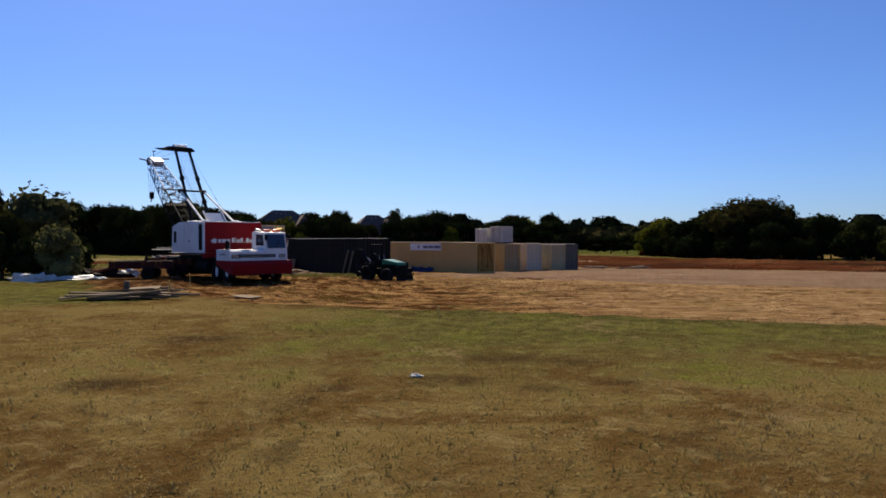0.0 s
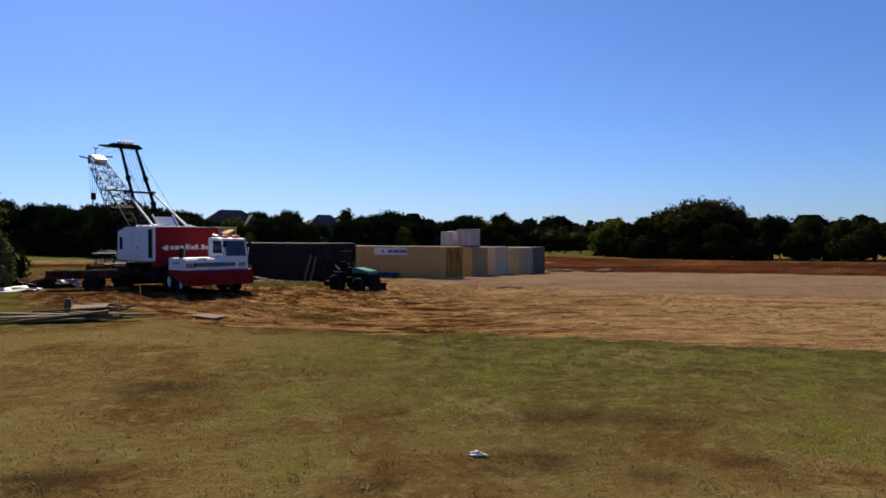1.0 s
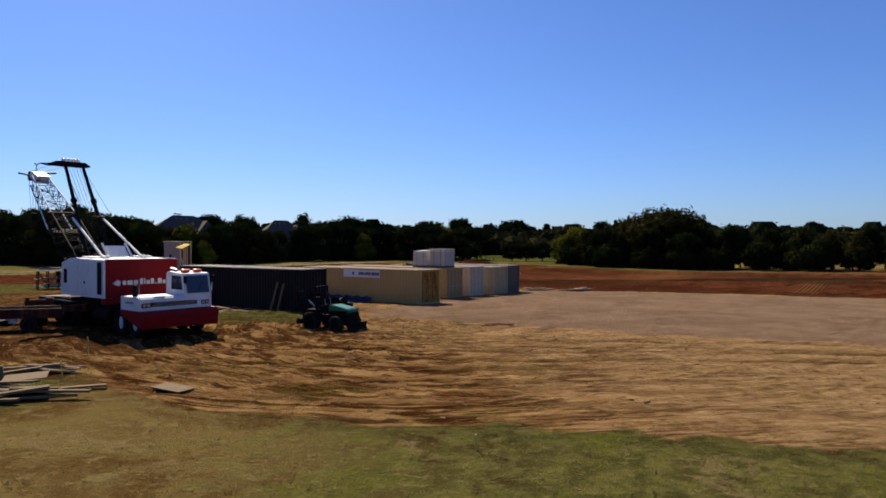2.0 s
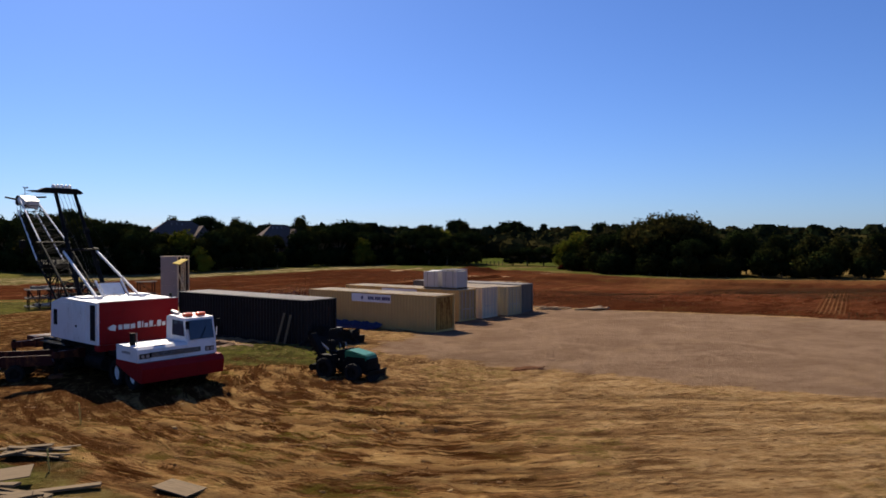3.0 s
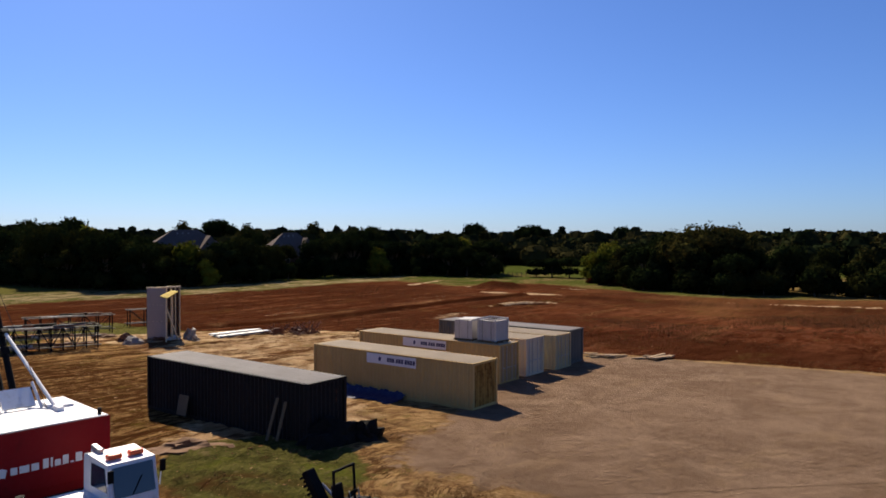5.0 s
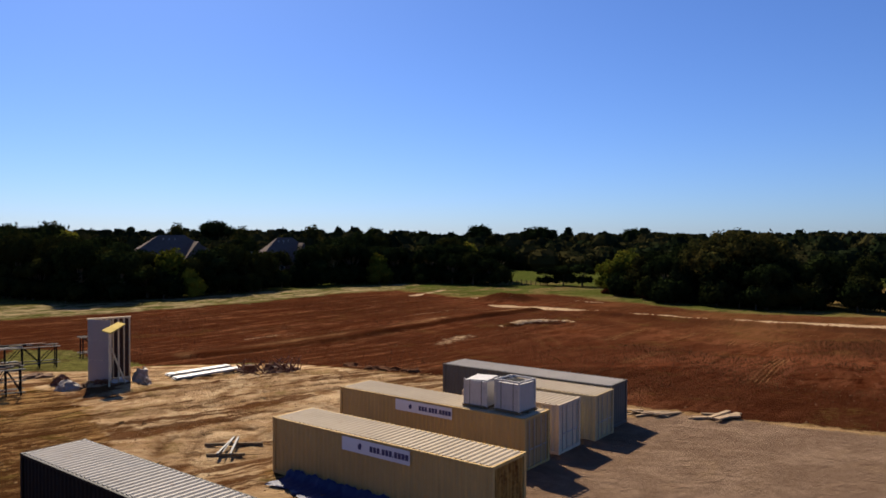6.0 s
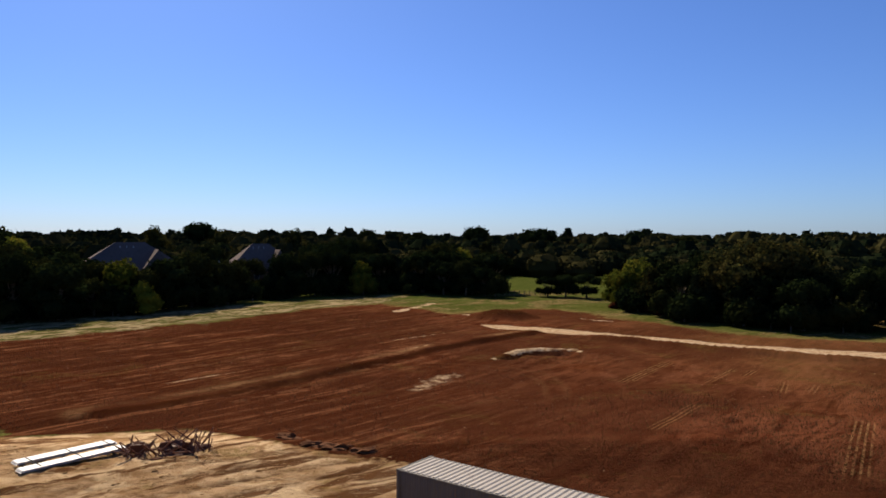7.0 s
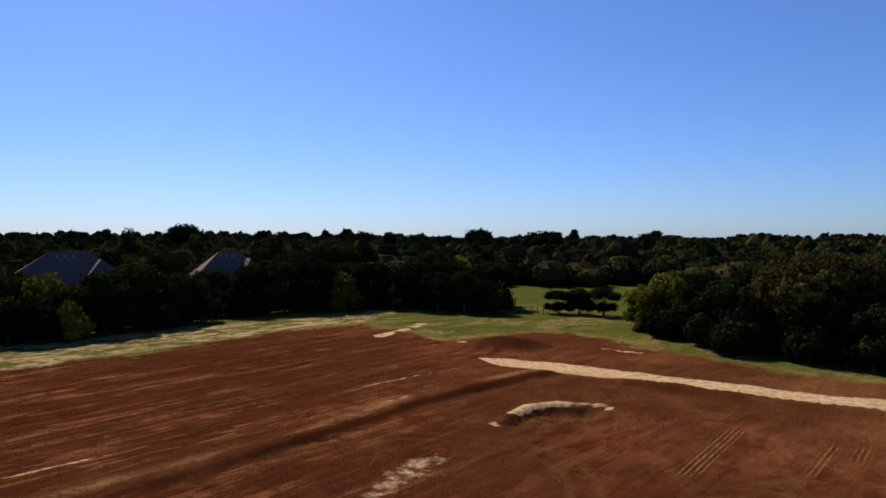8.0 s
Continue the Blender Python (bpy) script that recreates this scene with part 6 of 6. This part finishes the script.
rng = np.random.RandomState(5)
tangle = thing("scrap_tangle", pose(-9.7, 93.8, at_ground(-9.7, 93.8), 0, 0, 15), "tangle of rusty steel frames on sandy soil", "scrap metal")
for k in range(64):
    p = Vector((rng.uniform(-2.4, 2.4), rng.uniform(-1.2, 1.2), 0.05))
    q = p + Vector((rng.uniform(-1.4, 1.4), rng.uniform(-0.8, 0.8), rng.uniform(0.1, 1.2)))
    part("frame_bar", bar(p, q, rng.uniform(0.02, 0.06), 6), RUST, tangle)
for k in range(3):
    part("frame_plate", block((0.9, 0.08, 0.6), (-1.6 + 1.5 * k, 0.2, 0.35), (20, 10 * k, 40 * k), 0.02), RUST, tangle)

rails = thing("beam_cradle", pose(-8.8, 70.3, at_ground(-8.8, 70.3), 0, 0, 88), "two dark steel beams lying across sleepers on sandy soil", "steel beams")
for y in (-0.22, 0.22):
    part("beam", block((3.0, 0.11, 0.15), (0, y, 0.24), (0, 0, -4 if y > 0 else 4), 0.015), STEEL_DARK, rails)
part("beam", block((2.9, 0.05, 0.04), (0, 0.06, 0.345), bevel=0.008), STEEL_DARK, rails)
for x, long in ((-1.0, 1.9), (0.9, 3.0)):
    part("sleeper", block((0.16, long, 0.15), (x, 0, 0.08), bevel=0.015), LUMBER, rails)


def loose_planks(name, x, y, count, spread, seed, label, long=(0.9, 2.2), stack=0.05, wide=(0.09, 0.13, 0.2), thick=0.04, paint=None):
    """A heap of boards, each one a part."""
    rng = np.random.RandomState(seed)
    c = thing(name, pose(x, y, at_ground(x, y), 0, 0, 0), label, "lumber pile", "lumber heaps")
    for k in range(count):
        dx, dy = rng.uniform(-spread, spread), rng.uniform(-spread * 0.55, spread * 0.55)
        size = (rng.uniform(*long), rng.choice(wide), thick)
        part("board", block(size, (dx, dy, 0.05 + stack * k * 0.6), (rng.uniform(-3, 3), rng.uniform(-5, 5), rng.uniform(-35, 35)), 0.008), paint or LUMBER, c)
    return c


loose_planks("lumber_pile", -11.6, 26.3, 16, 1.45, 31, "untidy pile of weathered boards at the lawn's edge", (1.0, 2.6), 0.022, (0.14, 0.25, 0.45), 0.06)
loose_planks("lumber_pile", -12.4, 30.4, 8, 0.8, 32, "weathered boards scattered by the lawn's edge", (1.0, 2.2), 0.02)
loose_planks("lumber_pile", 19.8, 74.5, 6, 0.7, 33, "few boards lying at the gravel's far edge", (2.0, 3.2), 0.05, (0.22, 0.3, 0.4), 0.10, TAN_BOARD)
loose_planks("lumber_pile", 16.2, 75.7, 8, 1.1, 34, "few boards lying beside the slate container", (1.2, 2.4), 0.04, (0.16, 0.22, 0.3), 0.08, TAN_BOARD)
plank_thing((1.2, 0.6, 0.03), pose(-7.4, 26.9, at_ground(-7.4, 26.9) + 0.05, 2, 1, -38), LUMBER, "weathered plywood sheet lying on churned soil", "plywood_sheet")
plank_thing((1.1, 0.8, 0.03), pose(-11.5, 27.6, at_ground(-11.5, 27.6) + 0.30, 4, -3, 15), LUMBER, "weathered plywood sheet lying on a pile of boards", "plywood_sheet")
for x, y, tall in ((-11.0, 28.8, 0.65), (-11.95, 33.8, 0.75), (-0.13, 20.1, 0.38)):
    plank_thing((0.038, 0.025, tall), pose(x, y, at_ground(x, y) + tall / 2 - 0.06, 3, -4, 20), PINE, "thin wooden survey stake in the ground", "stake", "survey stakes")
stump = new("post_stump", finish("post_stump", bar((0, 0, -0.1), (0.03, 0, 0.55), 0.13, 10, r2=0.11), BARK, True))
stump.matrix_world = pose(-12.4, 28.0, at_ground(-12.4, 28.0))
tagged(stump, "dark broken post standing behind the board pile", "post")
scrap = new("paper_scrap", lump_mesh("paper_scrap", (0.09, 0.04, 0.03), TARP_WHITE, 41, 0.6))
scrap.matrix_world = pose(-0.42, 11.26, at_ground(-0.42, 11.26) + 0.03, 0, 0, -15)
tagged(scrap, "scrap of white paper lying on the dry lawn", "litter")


# ---- racks behind the crane ----
def rack(x, y, turn, long, deep, levels, label, bays, stock=0):
    c = thing("storage_rack", pose(x, y, at_ground(x, y), 0, 0, turn), label, "rack", "racks behind the crane")
    top, pile = levels[-1], np.random.RandomState(int(long * 10 + bays))
    for k in range(bays + 1):
        for s in (-1, 1):
            part("post", bar((-long / 2 + long * k / bays, s * deep / 2, -0.1), (-long / 2 + long * k / bays, s * deep / 2, top), 0.06, 6), BLACK, c)
            if k < bays:
                lo, hi = (levels[0], top) if k % 2 else (top, levels[0])
                part("brace", bar((-long / 2 + long * k / bays, s * deep / 2, lo), (-long / 2 + long * (k + 1) / bays, s * deep / 2, hi), 0.035, 5), BLACK, c)
    for z in levels:
        for s in (-1, 1):
            part("rail", bar((-long / 2 - 0.3, s * deep / 2, z), (long / 2 + 0.3, s * deep / 2, z), 0.05, 6), STEEL_DARK, c)
        for k in range(2 if bays > 1 else 0):
            part("shelf_plank", block((long * (0.30 + 0.2 * k), 0.20, 0.05), (long * (0.12 - 0.2 * k), deep * (0.3 - 0.55 * k), z + 0.08), (0, 0, 2 - 3 * k), 0.01), CARD if z == top else LUMBER, c)
        for k in range(stock):
            x, size = pile.uniform(-0.36, 0.36) * long, (pile.uniform(0.8, 3.2), pile.uniform(0.08, 0.3), pile.uniform(0.06, 0.26))
            part("stored_piece", block(size, (x, pile.uniform(-0.4, 0.4) * deep, z + 0.06 + size[2] / 2), (0, 0, pile.uniform(-6, 6)), 0.012), (BLACK, RUST, LUMBER, STEEL_DARK, CARD)[pile.randint(5)], c)
    return c


rack(-29.6, 84.2, 27, 8.0, 1.5, (0.4, 1.2, 2.0), "dark steel lattice rack stacked with planks and scrap", 9, 9)
rack(-33.4, 99.6, 27, 8.0, 1.6, (0.4, 1.85), "dark steel rack with a pale plank top", 6, 4)
rack(-29.2, 108.5, 35, 1.9, 0.9, (0.4, 2.0), "small dark steel frame standing on the red dirt", 1)

trailer = thing("flat_trailer", pose(-17.7, 42.4, at_ground(-17.7, 42.4), 0, 0, 10), "low dark rusty red equipment trailer beside the crane", "trailer")
part("bed", block((3.6, 1.7, 0.16), (0, 0, 0.7), bevel=0.02), DARK_RED, trailer)
part("drawbar", bar((-1.8, 0, 0.65), (-3.0, 0.1, 0.4), 0.07, 8), DARK_RED, trailer)
for s in (-1, 1):
    part("side_board", block((3.5, 0.06, 0.3), (0, s * 0.83, 0.92), bevel=0.01), DARK_RED, trailer)
    wheel(trailer, 0.4, s * 1.0, 0.36, 0.36, 0.24, BLACK)


# ---- houses behind the wood ----
def house(x, y, turn, wide, deep, eaves, peak, label):
    c = thing("house", pose(x, y, at_ground(x, y) - 0.2, 0, 0, turn), label, "house", "houses behind the wood")
    part("wall", block((wide, deep, eaves), (0, 0, eaves / 2), bevel=0.05), BRICK, c)
    bm = bmesh.new()
    w, d, r = wide / 2 + 0.5, deep / 2 + 0.5, 0.12 * wide
    low = [bm.verts.new(p) for p in ((-w, -d, eaves), (w, -d, eaves), (w, d, eaves), (-w, d, eaves))]
    under = [bm.verts.new((v.co.x, v.co.y, eaves - 0.22)) for v in low]
    ridge = [bm.verts.new((-r, 0, peak)), bm.verts.new((r, 0, peak))]
    bm.faces.new((low[0], low[1], ridge[1], ridge[0])), bm.faces.new((low[2], low[3], ridge[0], ridge[1]))
    bm.faces.new((low[1], low[2], ridge[1])), bm.faces.new((low[3], low[0], ridge[0]))
    for i in range(4):
        j = (i + 1) % 4
        bm.faces.new((under[i], under[j], low[j], low[i]))
    bm.faces.new(under[::-1])
    bmesh.ops.recalc_face_normals(bm, faces=bm.faces)
    roof = part("roof", bm, SHINGLE, c, "grey shingled hip roof")
    gable = prism([(-wide * 0.16, eaves - 0.1), (0, eaves + (peak - eaves) * 0.78), (wide * 0.16, eaves - 0.1)], -d - 0.05, -0.5)
    part("dormer", moved(gable, pose(wide * 0.2, 0, 0)), SHINGLE, roof)
    for k in range(3):
        part("roof_vent", bar((-2 + 1.3 * k, -1.2, peak - 1.4), (-2 + 1.3 * k, -1.2, peak - 0.75), 0.1, 8), STEEL, roof)
    for k in range(4):
        for z in (1.6, 4.4):
            if z < eaves - 0.8:
                win = part("window", block((1.2, 0.1, 1.5), (-wide * 0.38 + k * wide * 0.25, -deep / 2 - 0.02, z), bevel=0.02), WHITE, c)
                part("pane", block((1.05, 0.04, 1.35), (-wide * 0.38 + k * wide * 0.25, -deep / 2 - 0.075, z)), GLASS, win)
    return c


house(-46.3, 207, 22, 24, 14, 6.2, 12.8, "two-storey brick house with a grey hip roof behind trees")
house(-22.6, 231, 20, 17, 12, 5.9, 12.3, "brick house with a grey hip roof behind trees")
house(-78, 205, 15, 16, 11, 5.4, 10.8, "brick house with a dark hip roof among trees")
shed = new("shed", finish("shed", prism([(-2.0, 0), (-2.0, 8.4), (0, 9.3), (2.0, 8.4), (2.0, 0)], -1.6, 1.6), TARP_WHITE))
shed.matrix_world = pose(-29.4, 206, at_ground(-29.4, 206), 0, 0, 20)
tagged(shed, "tall narrow white shed among the trees", "shed")


# ---- field fence and gate beyond the gap ----
def fence(a, b, posts, label):
    c = thing("field_fence", Matrix.Identity(4), label, "fence", "fences beyond the field")
    for k in range(posts):
        f = k / (posts - 1)
        x, y = a[0] + (b[0] - a[0]) * f, a[1] + (b[1] - a[1]) * f
        g = at_ground(x, y)
        part("post", bar((x, y, g - 0.2), (x, y, g + 1.35), 0.09, 6), LUMBER, c)
    for z in (0.5, 1.0):
        part("rail", bar((a[0], a[1], at_ground(*a) + z), (b[0], b[1], at_ground(*b) + z), 0.035, 5), LUMBER, c)
    return c


fence((36, 216), (45, 212), 9, "old timber field fence at the gap in the trees")
fence((80, 318), (116, 314), 16, "pale timber fence under far trees")


# ---- tufts, weeds and clods ----
def tufts():
    """Dry grass on the lawn in front: thin bent blades."""
    rng = np.random.RandomState(51)
    verts, faces = [], []
    n = 26000
    y = 4 + 20 * rng.rand(n) ** 1.25
    x = (rng.rand(n) - 0.5) * (y * 1.35 + 6)
    keep = inside(x, y, SOIL) < 0.6
    x, y = x[keep], y[keep]
    patch = rough_noise(x, y, 0.5, 3, 61)
    z = ground_height(x, y)
    for i in range(len(x)):
        clump = rng.rand() < 0.02 + 0.30 * max(0.0, patch[i])
        for b in range(7 if clump else 2):
            a, h = rng.uniform(0, 6.3), rng.uniform(0.015, 0.045) * (2.0 if clump else 1.0)
            dx, dy, w = math.cos(a), math.sin(a), 0.006 + 0.006 * rng.rand()
            k, lean = len(verts), rng.uniform(0.6, 1.6) * h
            px, py = x[i] + rng.uniform(-0.03, 0.03), y[i] + rng.uniform(-0.03, 0.03)
            verts += [(px - dy * w, py + dx * w, z[i] - 0.01), (px + dy * w, py - dx * w, z[i] - 0.01), (px + dx * lean, py + dy * lean, z[i] + h)]
            faces.append((k, k + 1, k + 2))
    me = bpy.data.meshes.new("lawn_grass")
    me.from_pydata(verts, [], faces)
    m = Nodes("dry_grass_blades")
    r = m.island()
    c = m.mix(r, (0.15, 0.11, 0.040), (0.085, 0.085, 0.020))
    c = m.mix(m.span(m.noise(0.4, 3), 0.42, 0.62), c, (0.20, 0.15, 0.065))
    m.done(c, 0.8, 0, 0.1)
    t, mixer = m.tree.nodes.new("ShaderNodeBsdfTranslucent"), m.tree.nodes.new("ShaderNodeMixShader")
    m.put(c, t.inputs["Color"])
    mixer.inputs[0].default_value = 0.5
    m.tree.links.new(m.bsdf.outputs[0], mixer.inputs[1])
    m.tree.links.new(t.outputs[0], mixer.inputs[2])
    m.tree.links.new(mixer.outputs[0], m.out.inputs["Surface"])
    me.materials.append(m.mat)
    tagged(new("lawn_grass", me), "short dry and green lawn grass", "grass", kind="stuff")


def weeds():
    """Thin dry weeds on the graded field, which show from low down more than from above."""
    rng = np.random.RandomState(57)
    n = 200000
    x, y = rng.uniform(-60, 90, n), rng.uniform(48, 182, n)
    x[:60000], y[:60000] = rng.uniform(27, 90, 60000), rng.uniform(45, 112, 60000)
    edge = inside(x, y, DIRT)
    keep = (edge > 0.5) & (inside(x, y, ROADWAY) < -0.5) & (rough_noise(x, y, 0.07, 4, 58) > -0.16 + 0.2 * rng.rand(n)) & (np.abs(bank_side(x, y)) > 1.2)
    x, y = x[keep], y[keep]
    n = len(x)
    z = ground_height(x, y)
    a, h, w, lean = rng.uniform(0, 6.3, n), rng.uniform(0.07, 0.20, n), rng.uniform(0.014, 0.028, n), rng.uniform(0.1, 0.7, n)
    dx, dy = np.cos(a), np.sin(a)
    low = np.stack([x - dy * w, y + dx * w, z - 0.02], -1)
    side = np.stack([x + dy * w, y - dx * w, z - 0.02], -1)
    tip = np.stack([x + dx * lean * h, y + dy * lean * h, z + h], -1)
    me = bpy.data.meshes.new("field_weeds")
    me.from_pydata(np.stack([low, side, tip], 1).reshape(-1, 3).tolist(), [], np.arange(3 * n).reshape(-1, 3).tolist())
    m = Nodes("dry_weeds")
    me.materials.append(m.done(m.mix(m.island(), (0.110, 0.068, 0.028), (0.066, 0.050, 0.017)), 0.9, 0, 0.05))
    tagged(new("field_weeds", me), "sparse dry weeds on the graded red dirt", "weeds", kind="stuff")


def clods():
    """Clods and chips of soil over the churned ground and the graded field."""
    rng = np.random.RandomState(52)
    verts, faces = [], []
    for n, x0, x1, y0, y1, big in ((13000, -18, 20, 19, 54, 0.046), (4500, -28, 6, 50, 100, 0.08), (4500, -40, 62, 98, 175, 0.10), (1500, 14, 60, 66, 100, 0.1)):
        x, y = rng.uniform(x0, x1, n), rng.uniform(y0, y1, n)
        keep = (np.maximum(inside(x, y, SOIL), inside(x, y, DIRT)) > 0.3) & (inside(x, y, GRAVEL) < 0.2) & (rough_noise(x, y, 0.25, 3, 71) > -0.02)
        x, y = x[keep], y[keep]
        z = ground_height(x, y)
        for i in range(len(x)):
            s = big * (0.25 + rng.rand() ** 3)
            k = len(verts)
            a = rng.uniform(0, 6.3)
            ring = [(x[i] + s * math.cos(a + t) * rng.uniform(0.6, 1.2), y[i] + s * math.sin(a + t) * rng.uniform(0.6, 1.2), z[i] - 0.02) for t in (0, 1.57, 3.14, 4.71)]
            verts += ring + [(x[i] + rng.uniform(-0.3, 0.3) * s, y[i] + rng.uniform(-0.3, 0.3) * s, z[i] + s * rng.uniform(0.35, 0.8))]
            faces += [(k, k + 1, k + 4), (k + 1, k + 2, k + 4), (k + 2, k + 3, k + 4), (k + 3, k, k + 4)]
    me = bpy.data.meshes.new("soil_clods")
    me.from_pydata(verts, [], faces)
    m = Nodes("clod_soil")
    c = m.mix(m.island(), (0.085, 0.038, 0.016), (0.21, 0.12, 0.055))
    me.materials.append(m.done(c, 0.95, 0, 0.1))
    tagged(new("soil_clods", me), "scattered clods of brown soil", "soil clods", kind="stuff")


def crusts():
    """Dry slabs and ridges of crust turned up by wheels on the churned soil."""
    rng = np.random.RandomState(53)
    verts, faces = [], []
    for n, x0, x1, y0, y1, big in ((6000, -20, 12, 16, 50, 0.12), (2600, -28, 4, 50, 98, 0.22)):
        x, y = rng.uniform(x0, x1, n), rng.uniform(y0, y1, n)
        rut = ruts_near(x, y)
        keep = (inside(x, y, SOIL) > 0.4) & (inside(x, y, GRAVEL) < -0.5) & (rough_noise(x, y, 0.22, 3, 73) + 0.35 * rng.rand(n) + 0.25 * rut > 0.17)
        x, y = x[keep], y[keep]
        z = ground_height(x, y)
        turned = np.where(x < 3, np.arctan2(x - 3, 44 - y), 0.0)
        for i in range(len(x)):
            long = big * (0.18 + 1.0 * rng.rand() ** 3.5)
            wide, high, a = long * rng.uniform(0.25, 0.55), 0.012 + 0.10 * long * rng.rand(), turned[i] + radians(rng.normal() * 20)
            k, turn = len(verts), rng.uniform(0, 1)
            shape = [(t, rng.uniform(0.65, 1.15)) for t in np.arange(7) * 0.8976 + turn]
            for grow, up in ((1.0, -0.05), (0.72, high)):
                for t, w in shape:
                    u, v = long * w * grow * math.cos(t), wide * w * grow * math.sin(t)
                    verts.append((x[i] + u * math.cos(a) - v * math.sin(a), y[i] + u * math.sin(a) + v * math.cos(a), z[i] + up * (1 if up < 0 else rng.uniform(0.6, 1.2))))
            for v in range(7):
                faces.append((k + v, k + (v + 1) % 7, k + 7 + (v + 1) % 7, k + 7 + v))
            faces.append(tuple(range(k + 7, k + 14)))
    me = bpy.data.meshes.new("soil_crusts")
    me.from_pydata(verts, [], faces)
    m = Nodes("dry_crust")
    c = m.mix(m.island(), (0.150, 0.075, 0.028), (0.370, 0.250, 0.125))
    c = m.mix(m.span(m.noise(6.0, 6, 0.7), 0.45, 0.65, 0, 0.7), c, (0.11, 0.052, 0.02))
    m.bump(m.noise(22.0, 5, 0.7), 0.6, 0.05)
    me.materials.append(m.done(c, 1.0, 0, 0.0))
    tagged(new("soil_crusts", me), "dry tan crusts of churned soil", "soil crusts", kind="stuff")


tufts()
weeds()
clods()
crusts()
